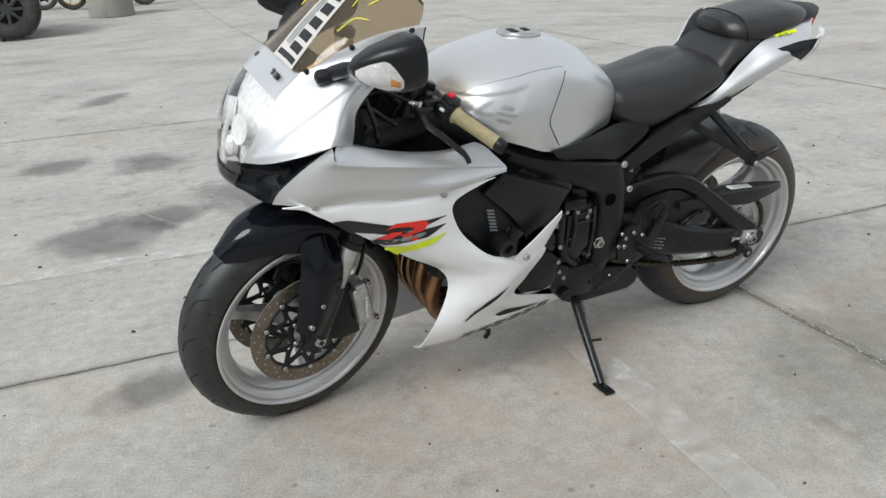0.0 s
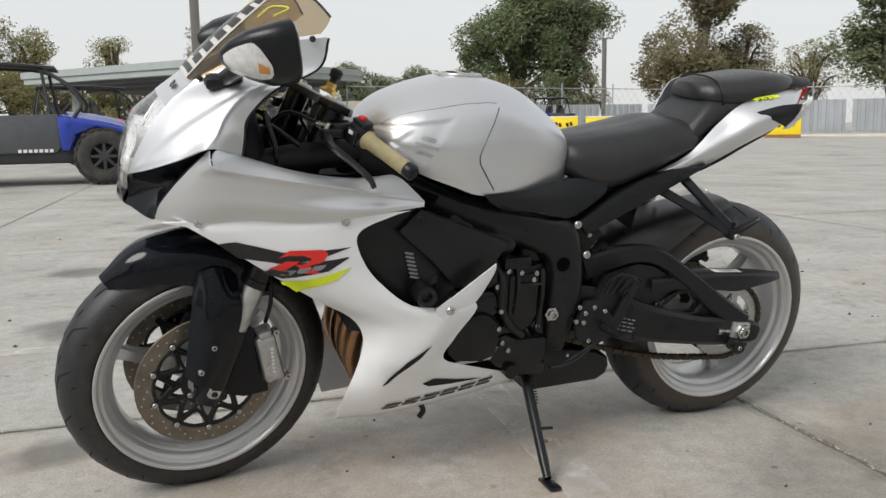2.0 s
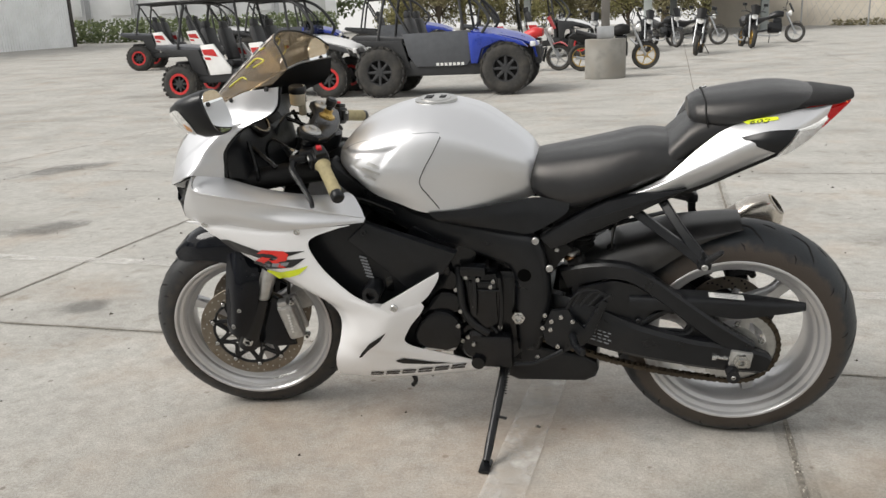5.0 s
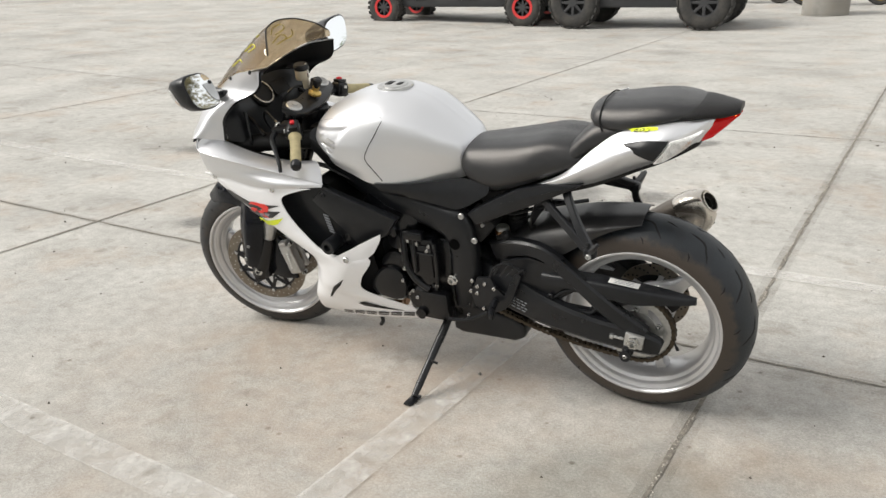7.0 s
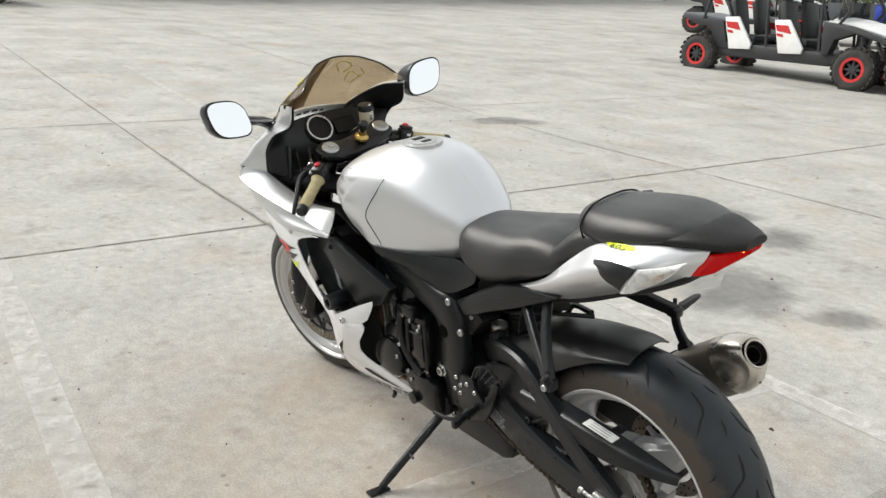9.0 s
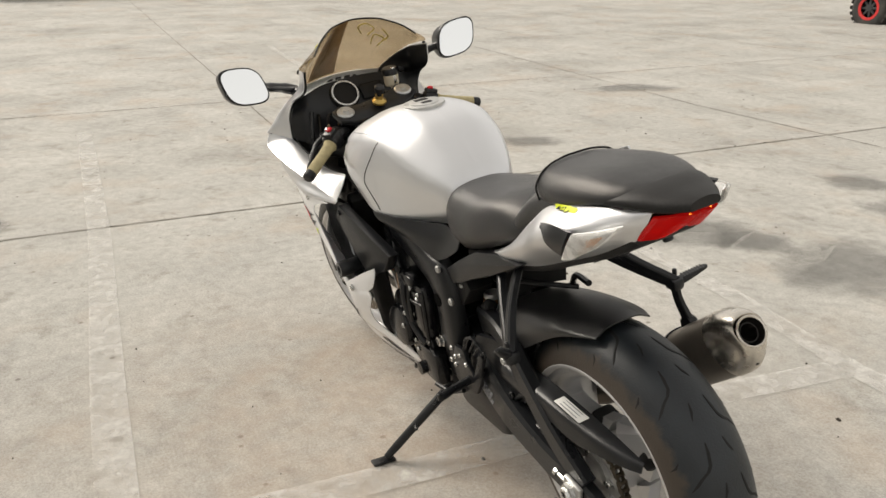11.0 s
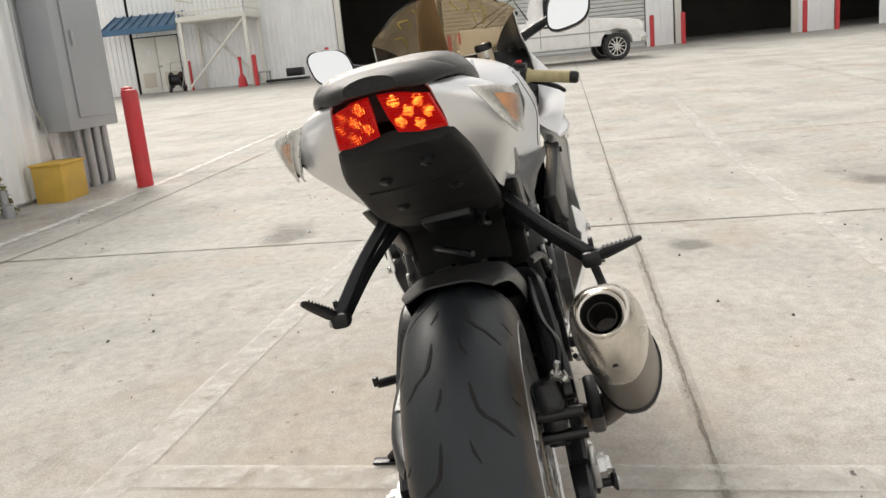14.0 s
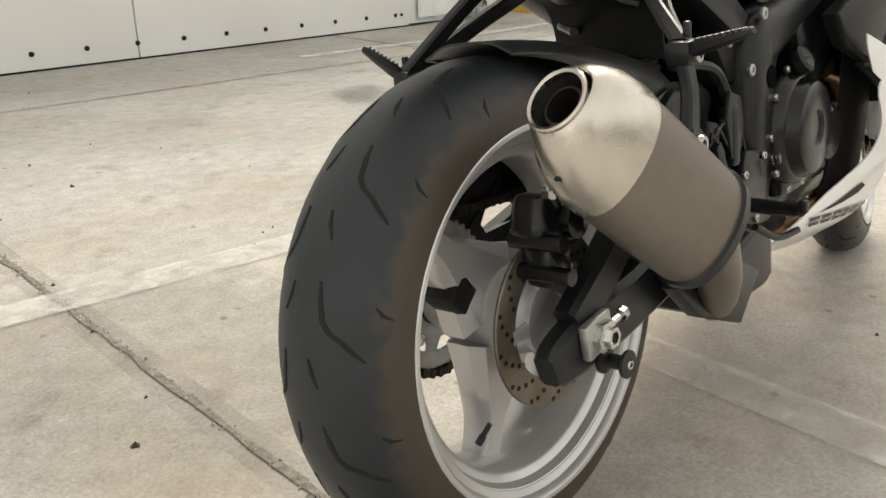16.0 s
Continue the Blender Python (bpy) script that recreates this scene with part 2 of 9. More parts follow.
def share(name, ob, m, parent):
    """Another object on the mesh of ob."""
    o = new(name, ob.data)
    o.parent = parent
    o.matrix_basis = m
    return o


def join(*bms):
    """Several bmeshes in one."""
    out = bms[0]
    for b in bms[1:]:
        me = bpy.data.meshes.new("tmp")
        b.to_mesh(me)
        b.free()
        out.from_mesh(me)
        bpy.data.meshes.remove(me)
    return out


def loft(rings, closed=True, caps=True):
    bm = bmesh.new()
    vs = [[bm.verts.new(p) for p in r] for r in rings]
    k = len(rings[0])
    for a, b in zip(vs, vs[1:]):
        for i in range(k if closed else k - 1):
            j = (i + 1) % k
            bm.faces.new((a[i], a[j], b[j], b[i]))
    if caps and closed:
        bm.faces.new(vs[0][::-1])
        bm.faces.new(vs[-1])
    return bm


def circle(c, u, v, r, n, r2=None):
    c, u, v = Vector(c), Vector(u), Vector(v)
    return [c + u * (r * math.cos(2 * math.pi * i / n)) + v * ((r2 or r) * math.sin(2 * math.pi * i / n)) for i in range(n)]


def basis(d):
    d = Vector(d).normalized()
    a = Vector((0, 0, 1)) if abs(d.z) < 0.9 else Vector((1, 0, 0))
    u = d.cross(a).normalized()
    return u, d.cross(u).normalized()


def tube(pts, r, n=10, steps=None, closed=False):
    """A round bar along a curve; r may be one radius or one per point."""
    if steps:
        k = len(pts)
        rr = r if isinstance(r, (list, tuple)) else [r] * k
        qs = spline(pts, steps, closed)
        rs = [rr[min(int(i * (k - 1) / max(1, steps - 1)), k - 1)] for i in range(steps)] if isinstance(r, (list, tuple)) else [r] * steps
    else:
        qs = [Vector(p) for p in pts]
        rs = r if isinstance(r, (list, tuple)) else [r] * len(qs)
    rings = []
    u = None
    for i, p in enumerate(qs):
        d = (qs[(i + 1) % len(qs)] if closed or i + 1 < len(qs) else p) - (qs[i - 1] if closed or i else p)
        d.normalize()
        if u is None:
            u, v = basis(d)
        else:
            u = (u - d * u.dot(d)).normalized()
            v = d.cross(u)
        rings.append(circle(p, u, v, rs[i], n))
    if closed:
        rings.append(rings[0])
    return loft(rings, True, not closed)


def lathe(profile, c=(0, 0, 0), axis=(0, 1, 0), n=32, ring=False):
    """Turns (radius, along) pairs round an axis. ring: the profile closes on itself."""
    a = Vector(axis).normalized()
    u, v = basis(a)
    prof = list(profile) + ([profile[0]] if ring else [])
    rings = [circle(Vector(c) + a * h, u, v, max(r, 1e-4), n) for r, h in prof]
    bm = loft(rings, True, not ring)
    if ring:
        bmesh.ops.remove_doubles(bm, verts=bm.verts, dist=1e-6)
    return bm


def rbox(c, size, bev=0.003, m=None, seg=2):
    """A box with rounded edges."""
    bm = bmesh.new()
    bmesh.ops.create_cube(bm, size=1)
    bmesh.ops.scale(bm, vec=size, verts=bm.verts)
    if bev:
        bmesh.ops.bevel(bm, geom=bm.edges[:], offset=bev, segments=seg, affect="EDGES", profile=0.5)
    if m is not None:
        bmesh.ops.transform(bm, matrix=m, verts=bm.verts)
    bmesh.ops.translate(bm, vec=c, verts=bm.verts)
    return bm


def prism(outline, y0, y1, bev=0.004, smooth=0, warp=None, seg=2):
    """A plate with the outline in x and z, from y0 to y1, its edges rounded. warp(x, z) shifts it in y."""
    pts = [Vector((x, 0, z)) for x, z in outline]
    if smooth:
        pts = spline(pts, smooth, True)
    bm = bmesh.new()
    lo = [bm.verts.new((p.x, y0, p.z)) for p in pts]
    hi = [bm.verts.new((p.x, y1, p.z)) for p in pts]
    k = len(pts)
    f1, f2 = bm.faces.new(lo), bm.faces.new(hi[::-1])
    for i in range(k):
        bm.faces.new((lo[i], hi[i], hi[(i + 1) % k], lo[(i + 1) % k]))
    bmesh.ops.recalc_face_normals(bm, faces=bm.faces)
    if bev:
        es = {e for f in (f1, f2) for e in f.edges}
        bmesh.ops.bevel(bm, geom=list(es), offset=bev, segments=seg, affect="EDGES", profile=0.5)
    if warp:
        bmesh.ops.triangulate(bm, faces=[f for f in bm.faces if len(f.verts) > 4])
        for v in bm.verts:
            v.co.y += warp(v.co.x, v.co.z)
    return bm


def grid(net, nu, nv):
    """A fine net of points through a coarse one."""
    rows = [spline(r, nv) for r in net]
    cols = [spline([r[j] for r in rows], nu) for j in range(nv)]
    return [[cols[j][i] for j in range(nv)] for i in range(nu)]


def sheet(net, nu=16, nv=16, thick=0.003, lift=0.0, flip=False):
    """A curved panel of some thickness through a net of points."""
    g = grid(net, nu, nv)
    bm = bmesh.new()
    nrm = []
    for i in range(nu):
        row = []
        for j in range(nv):
            a = g[min(i + 1, nu - 1)][j] - g[max(i - 1, 0)][j]
            b = g[i][min(j + 1, nv - 1)] - g[i][max(j - 1, 0)]
            c = a.cross(b)
            row.append((c.normalized() if c.length > 1e-12 else Vector((0, -1, 0))) * (-1 if flip else 1))
        nrm.append(row)
    top = [[bm.verts.new(g[i][j] + nrm[i][j] * lift) for j in range(nv)] for i in range(nu)]
    bot = [[bm.verts.new(g[i][j] + nrm[i][j] * (lift - thick)) for j in range(nv)] for i in range(nu)]
    for i in range(nu - 1):
        for j in range(nv - 1):
            bm.faces.new((top[i][j], top[i + 1][j], top[i + 1][j + 1], top[i][j + 1]))
            bm.faces.new((bot[i][j], bot[i][j + 1], bot[i + 1][j + 1], bot[i + 1][j]))
    edge = [(i, 0) for i in range(nu)] + [(nu - 1, j) for j in range(1, nv)] + [(i, nv - 1) for i in range(nu - 2, -1, -1)] + [(0, j) for j in range(nv - 2, 0, -1)]
    for (a, b), (c, d) in zip(edge, edge[1:] + edge[:1]):
        bm.faces.new((top[a][b], top[c][d], bot[c][d], bot[a][b]))
    bmesh.ops.remove_doubles(bm, verts=bm.verts, dist=1e-6)
    return bm


def flipped(net):
    """The net mirrored to the other side of the machine."""
    return [[(p[0], -p[1], p[2]) for p in row] for row in net]


def mirror(bm):
    for v in bm.verts:
        v.co.y = -v.co.y
    bmesh.ops.reverse_faces(bm, faces=bm.faces)
    return bm


def bolt(c, axis=(0, -1, 0), r=0.007, h=0.006):
    """A socket-head bolt: a rounded head with a six-sided recess."""
    a = Vector(axis).normalized()
    b = lathe([(r * 0.9, -0.002), (r, 0), (r, h * 0.7), (r * 0.85, h), (r * 0.5, h), (r * 0.45, h * 0.4), (0.0001, h * 0.4)], c, a, 12)
    return b


BOLTS = {}


def bolts(at, axis, r, h, material, parent, m=None, name="bolt"):
    """Single bolts at the given places, on one shared mesh for each size."""
    key = (r, h, material.name)
    turn = Vector(axis).to_track_quat("Z", "Y").to_matrix().to_4x4()
    for p in at:
        mm = (m or Matrix()) @ Matrix.Translation(p) @ turn
        if key in BOLTS:
            share(name, BOLTS[key], mm, parent)
        else:
            BOLTS[key] = part(name, bolt((0, 0, 0), (0, 0, 1), r, h), material, parent)
            BOLTS[key].matrix_basis = mm


def empty(name, m=None):
    e = new(name)
    e.empty_display_size = 0.1
    if m is not None:
        e.matrix_basis = m
    return e

# ---- ground: worn pale concrete slabs, rising very gently towards the workshop ----
def rise(x, y):
    """The lie of the ground: level by the motorcycle, rising a little far off."""
    return 0.024 * min(max(0.0, -x - 3.0), 40.0) + 0.02 * min(max(0.0, y - 12.0), 48.0) * min(1.0, max(0.0, 1 - (x - 10) / 30))


M_CONC = None


def concrete(name="worn_concrete"):
    m, n, l, b = nodes_of(name)
    co = n.new("ShaderNodeTexCoord")

    def noise_at(scale, detail=6, rough=0.6, stretch=None):
        t = n.new("ShaderNodeTexNoise")
        t.inputs["Scale"].default_value, t.inputs["Detail"].default_value, t.inputs["Roughness"].default_value = scale, detail, rough
        if stretch:
            mp = n.new("ShaderNodeMapping")
            mp.inputs["Scale"].default_value = stretch
            l.new(co.outputs["Object"], mp.inputs[0])
            l.new(mp.outputs[0], t.inputs["Vector"])
        else:
            l.new(co.outputs["Object"], t.inputs["Vector"])
        return t.outputs["Fac"]

    def ramp(fac, a, b_, c0, c1):
        r = n.new("ShaderNodeValToRGB")
        r.color_ramp.elements[0].position, r.color_ramp.elements[1].position = a, b_
        r.color_ramp.elements[0].color, r.color_ramp.elements[1].color = (*c0, 1), (*c1, 1)
        l.new(fac, r.inputs[0])
        return r.outputs[0]

    def blend(f, a, b_, mode="MIX"):
        mx = n.new("ShaderNodeMix")
        mx.data_type, mx.blend_type = "RGBA", mode
        mx.inputs[0].default_value = 1.0
        if not isinstance(f, float):
            l.new(f, mx.inputs[0])
        l.new(a, mx.inputs[6])
        l.new(b_, mx.inputs[7])
        return mx.outputs[2]

    base = ramp(noise_at(1.3, 8), 0.3, 0.72, (0.395, 0.388, 0.366), (0.54, 0.53, 0.50))
    fine = ramp(noise_at(120, 6, 0.75), 0.28, 0.72, (0.62, 0.615, 0.61), (1.2, 1.2, 1.2))
    col = blend(1.0, base, fine, "MULTIPLY")
    mottle = ramp(noise_at(18, 8, 0.7), 0.32, 0.68, (0.80, 0.795, 0.785), (1.12, 1.12, 1.11))
    col = blend(1.0, col, mottle, "MULTIPLY")
    blot = ramp(noise_at(5.0, 7, 0.65), 0.56, 0.70, (1, 1, 1), (0.74, 0.72, 0.69))
    col = blend(1.0, col, blot, "MULTIPLY")
    drip = n.new("ShaderNodeTexVoronoi")
    drip.inputs["Scale"].default_value, drip.inputs["Randomness"].default_value = 7.0, 1.0
    l.new(co.outputs["Object"], drip.inputs["Vector"])
    col = blend(1.0, col, ramp(drip.outputs["Distance"], 0.045, 0.075, (0.55, 0.53, 0.51), (1, 1, 1)), "MULTIPLY")
    speck = ramp(noise_at(420, 2), 0.66, 0.72, (1, 1, 1), (0.55, 0.5, 0.45))
    col = blend(1.0, col, speck, "MULTIPLY")
    stain = ramp(noise_at(0.75, 5, 0.55), 0.53, 0.68, (1, 1, 1), (0.79, 0.785, 0.775))
    col = blend(1.0, col, stain, "MULTIPLY")
    streak = ramp(noise_at(1.0, 4, 0.5, (0.5, 2.6, 1)), 0.58, 0.72, (1, 1, 1), (0.87, 0.87, 0.865))
    col = blend(1.0, col, streak, "MULTIPLY")
    rust = n.new("ShaderNodeRGB")
    rust.outputs[0].default_value = (0.40, 0.285, 0.19, 1)
    rf = ramp(noise_at(1.7, 6), 0.52, 0.72, (0, 0, 0), (0.34, 0.34, 0.34))
    col = blend(rf, col, rust.outputs[0])
    # a browner patch round the side stand and front wheel, fading outwards, broken up by noise
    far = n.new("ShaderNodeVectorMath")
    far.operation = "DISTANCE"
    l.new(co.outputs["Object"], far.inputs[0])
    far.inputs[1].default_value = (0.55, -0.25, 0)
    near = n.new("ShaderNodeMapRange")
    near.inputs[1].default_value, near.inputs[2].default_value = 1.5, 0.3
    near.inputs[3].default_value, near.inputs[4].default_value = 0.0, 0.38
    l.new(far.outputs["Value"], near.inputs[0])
    brown_patch = n.new("ShaderNodeMath")
    brown_patch.operation = "MULTIPLY"
    l.new(near.outputs[0], brown_patch.inputs[0])
    l.new(ramp(noise_at(4.0, 7, 0.65), 0.34, 0.66, (0.15, 0.15, 0.15), (1, 1, 1)), brown_patch.inputs[1])
    patch_brown = n.new("ShaderNodeRGB")
    patch_brown.outputs[0].default_value = (0.43, 0.315, 0.225, 1)
    col = blend(brown_patch.outputs[0], col, patch_brown.outputs[0])
    # a greyer, darker patch of slab with a ragged edge by the painted corner
    apart = n.new("ShaderNodeVectorMath")
    apart.operation = "DISTANCE"
    l.new(co.outputs["Object"], apart.inputs[0])
    apart.inputs[1].default_value = (1.45, -0.75, 0)
    ragged = n.new("ShaderNodeMath")
    ragged.operation = "MULTIPLY_ADD"
    ragged.inputs[1].default_value = 0.9
    l.new(noise_at(2.4, 7, 0.65), ragged.inputs[0])
    l.new(apart.outputs["Value"], ragged.inputs[2])
    col = blend(1.0, col, ramp(ragged.outputs[0], 0.75, 1.45, (0.74, 0.75, 0.735), (1, 1, 1)), "MULTIPLY")
    l.new(col, b.inputs["Base Color"])
    b.inputs["Roughness"].default_value = 0.85
    bp = n.new("ShaderNodeBump")
    bp.inputs["Strength"].default_value, bp.inputs["Distance"].default_value = 0.5, 0.004
    l.new(noise_at(160, 5), bp.inputs["Height"])
    l.new(bp.outputs[0], b.inputs["Normal"])
    return m


M_CONC = concrete()
M_JOINT = mat("dirty_joint_filler", (0.17, 0.155, 0.132), 0.95, 0, 0.5, 60, 0.6, 160, 0, 0.03, (0.24, 0.215, 0.18), 25, 0.85)


def worn_paint(name, col, cover, most=0.64):
    """Old road paint, worn through to the slab in patches."""
    m, n, l, b = nodes_of(name)
    co = n.new("ShaderNodeTexCoord")
    t = n.new("ShaderNodeTexNoise")
    t.inputs["Scale"].default_value, t.inputs["Detail"].default_value, t.inputs["Roughness"].default_value = 9, 10, 0.7
    l.new(co.outputs["Object"], t.inputs["Vector"])
    r = n.new("ShaderNodeValToRGB")
    r.color_ramp.elements[0].position, r.color_ramp.elements[1].position = cover - 0.12, cover + 0.22
    r.color_ramp.elements[1].color = (most, most, most, 1)
    l.new(t.outputs["Fac"], r.inputs[0])
    b.inputs["Base Color"].default_value = (*col, 1)
    b.inputs["Roughness"].default_value = 0.8
    tr = n.new("ShaderNodeBsdfTransparent")
    mx = n.new("ShaderNodeMixShader")
    l.new(r.outputs[0], mx.inputs[0])
    l.new(tr.outputs[0], mx.inputs[1])
    l.new(b.outputs[0], mx.inputs[2])
    l.new(mx.outputs[0], n["Material Output"].inputs[0])
    return m


M_PAINT = worn_paint("worn_white_line_paint", (0.72, 0.705, 0.675), 0.47)


def ground_sheet():
    xs = [-400, -150, -80, -43, -30, -20, -12, -6, -3, 0, 3, 10, 20, 30, 40, 60, 150, 400]
    ys = [-400, -100, -40, -15, -5, 0, 5, 12, 20, 30, 45, 60, 150, 400]
    bm = bmesh.new()
    v = [[bm.verts.new((x, y, rise(x, y))) for y in ys] for x in xs]
    for i in range(len(xs) - 1):
        for j in range(len(ys) - 1):
            bm.faces.new((v[i][j], v[i + 1][j], v[i + 1][j + 1], v[i][j + 1]))
    return bm


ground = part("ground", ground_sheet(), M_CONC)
tagged(ground, "pale worn concrete yard with dark stains", "ground", kind="structure")


def strip(name, pts, w, lift, material, label, wob=0.0):
    """A flat strip along a line on the ground."""
    rnd = random.Random(len(bpy.data.objects))
    bm = bmesh.new()
    qs = []
    for (x0, y0), (x1, y1) in zip(pts, pts[1:]):
        k = max(2, int(math.hypot(x1 - x0, y1 - y0) / 0.06)) if wob else 2 + int(math.hypot(x1 - x0, y1 - y0))
        qs += [(x0 + (x1 - x0) * i / k, y0 + (y1 - y0) * i / k) for i in range(k)]
    qs.append(pts[-1])
    prev = None
    for i, (x, y) in enumerate(qs):
        a, b = qs[max(i - 1, 0)], qs[min(i + 1, len(qs) - 1)]
        d = Vector((b[0] - a[0], b[1] - a[1])).normalized()
        ww = w * (1 + (rnd.uniform(-0.5, 0.6) if wob else 0)) / 2
        o = rnd.uniform(-wob, wob)
        p, q = (x - d.y * (ww + o), y + d.x * (ww + o)), (x + d.y * (ww - o), y - d.x * (ww - o))
        cur = (bm.verts.new((*p, rise(*p) + lift)), bm.verts.new((*q, rise(*q) + lift)))
        if prev:
            bm.faces.new((prev[0], prev[1], cur[1], cur[0]))
        prev = cur
    return tagged(part(name, bm, material), label, "joint" if "joint" in name else "line", kind="structure")


JD = Vector((1, -0.062)).normalized()


def gridpt(x, y):
    """Slab coordinates (along the joints) from the crossing behind the front wheel to the world."""
    return (-1.79 + x * JD.x - y * JD.y * 1, 0.585 + x * JD.y + y * JD.x)


for k in range(-8, 10):
    strip("slab_joint", [gridpt(3.36 * k, -30), gridpt(3.36 * k, 60)], 0.012 if k == 1 else 0.010, 0.003, M_JOINT, "dark dirt-filled joint between slabs", 0.003)
for k in range(-8, 14):
    strip("slab_joint", [gridpt(-45, 3.72 * k), gridpt(40, 3.72 * k)], 0.009, 0.0034, M_JOINT, "dark dirt-filled joint between slabs", 0.003)
M_MARGIN = worn_paint("joint_dirt", (0.22, 0.205, 0.17), 0.52, 0.42)
for a, b, w in ((gridpt(3.36, -6), gridpt(3.36, 6), 0.075), (gridpt(-2, 0), gridpt(12, 0), 0.05), (gridpt(0, -5), gridpt(0, 9), 0.045)):
    strip("joint_margin", [a, b], w, 0.0022, M_MARGIN, "grey dirt margin along a slab joint")
for pts, w in (([(-9.0, 2.15), (-4.4, 1.70), (-1.5, 1.50), (0.3, 1.36), (1.0, 1.23), (1.9, 1.19), (2.6, 1.16)], 0.10), ([(-4.4, -0.66), (-1.7, -0.83), (0.0, -0.98), (0.8, -1.04), (1.7, -1.19)], 0.11), ([(0.745, -1.02), (0.80, -0.43), (0.86, 0.25), (0.91, 0.78), (0.975, 1.20)], 0.11)):
    strip("painted_line", pts, w, 0.0055, M_PAINT, "worn white parking line")
strip("painted_line", [(-9.0, -3.28), (-4.6, -3.38), (-1.2, -3.60)], 0.09, 0.0055, worn_paint("white_line_paint", (0.80, 0.79, 0.76), 0.34), "white painted line beside the wall")


def litter():
    """Specks, grit and leaf scraps strewn over the slabs."""
    rnd = random.Random(21)
    bm = bmesh.new()
    for _ in range(420):
        x, y = rnd.uniform(-5, 4), rnd.uniform(-3.9, 5.5)
        r = rnd.choice((0.003, 0.004, 0.005, 0.006, 0.011))
        a = rnd.uniform(0, 6.28)
        ring = [(x + r * math.cos(a + k * 1.2566) * rnd.uniform(0.5, 1.3), y + 0.7 * r * math.sin(a + k * 1.2566) * rnd.uniform(0.5, 1.3)) for k in range(5)]
        lo = [bm.verts.new((px_, py_, rise(px_, py_))) for px_, py_ in ring]
        top = bm.verts.new((x, y, rise(x, y) + 0.0035 + r * 0.5))
        for k in range(5):
            bm.faces.new((lo[k], lo[(k + 1) % 5], top))
    return bm


tagged(part("grit", litter(), mat("dark_grit", (0.06, 0.05, 0.04), 0.9, 0, 0.5, 3)), "dark grit and leaf scraps strewn on concrete", "grit", kind="stuff")



def crumbs():
    """Broken concrete crumbs and gravel lying along the joints beside the bike."""
    rnd = random.Random(33)
    bm = bmesh.new()
    for _ in range(2200):
        u = rnd.uniform(-4.5, 5.0)
        x, y = gridpt(3.36 + rnd.gauss(0, 0.007), u) if rnd.random() < 0.7 else gridpt(u, rnd.choice((0, -3.72)) + rnd.gauss(0, 0.006))
        r = rnd.choice((0.0015, 0.002, 0.0025, 0.003, 0.0045))
        a = rnd.uniform(0, 6.28)
        ring = [(x + r * math.cos(a + k * 1.5708) * rnd.uniform(0.6, 1.3), y + r * math.sin(a + k * 1.5708) * rnd.uniform(0.6, 1.3)) for k in range(4)]
        lo = [bm.verts.new((px_, py_, rise(px_, py_) + 0.002)) for px_, py_ in ring]
        top = bm.verts.new((x, y, rise(x, y) + 0.004 + r * 0.6))
        for k in range(4):
            bm.faces.new((lo[k], lo[(k + 1) % 4], top))
    return bm


tagged(part("gravel", crumbs(), mat("concrete_crumbs", (0.40, 0.375, 0.33), 0.95, 0, 0.5, 90)), "pale concrete crumbs lying along the slab joints", "gravel", kind="stuff")

# old damp and oil stains, each with its own ragged outline
def stain_material():
    m, n, l, b = nodes_of("old_oil_stain")
    co = n.new("ShaderNodeTexCoord")
    ln = n.new("ShaderNodeVectorMath")
    ln.operation = "LENGTH"
    l.new(co.outputs["Object"], ln.inputs[0])
    t = n.new("ShaderNodeTexNoise")
    t.inputs["Scale"].default_value, t.inputs["Detail"].default_value, t.inputs["Roughness"].default_value = 2.2, 7, 0.6
    pos = n.new("ShaderNodeVectorMath")
    g = n.new("ShaderNodeNewGeometry")
    l.new(g.outputs["Position"], pos.inputs[0])
    pos.operation = "SCALE"
    pos.inputs["Scale"].default_value = 2.0
    l.new(pos.outputs[0], t.inputs["Vector"])
    ad = n.new("ShaderNodeMath")
    ad.operation = "MULTIPLY_ADD"
    ad.inputs[1].default_value = 1.3
    l.new(t.outputs["Fac"], ad.inputs[0])
    l.new(ln.outputs["Value"], ad.inputs[2])
    r = n.new("ShaderNodeMapRange")
    r.inputs[1].default_value, r.inputs[2].default_value = 1.45, 1.0
    r.inputs[3].default_value, r.inputs[4].default_value = 0.0, 0.42
    l.new(ad.outputs[0], r.inputs[0])
    b.inputs["Base Color"].default_value = (0.15, 0.148, 0.142, 1)
    b.inputs["Roughness"].default_value = 0.7
    tr = n.new("ShaderNodeBsdfTransparent")
    mx = n.new("ShaderNodeMixShader")
    l.new(r.outputs[0], mx.inputs[0])
    l.new(tr.outputs[0], mx.inputs[1])
    l.new(b.outputs[0], mx.inputs[2])
    l.new(mx.outputs[0], n["Material Output"].inputs[0])
    return m


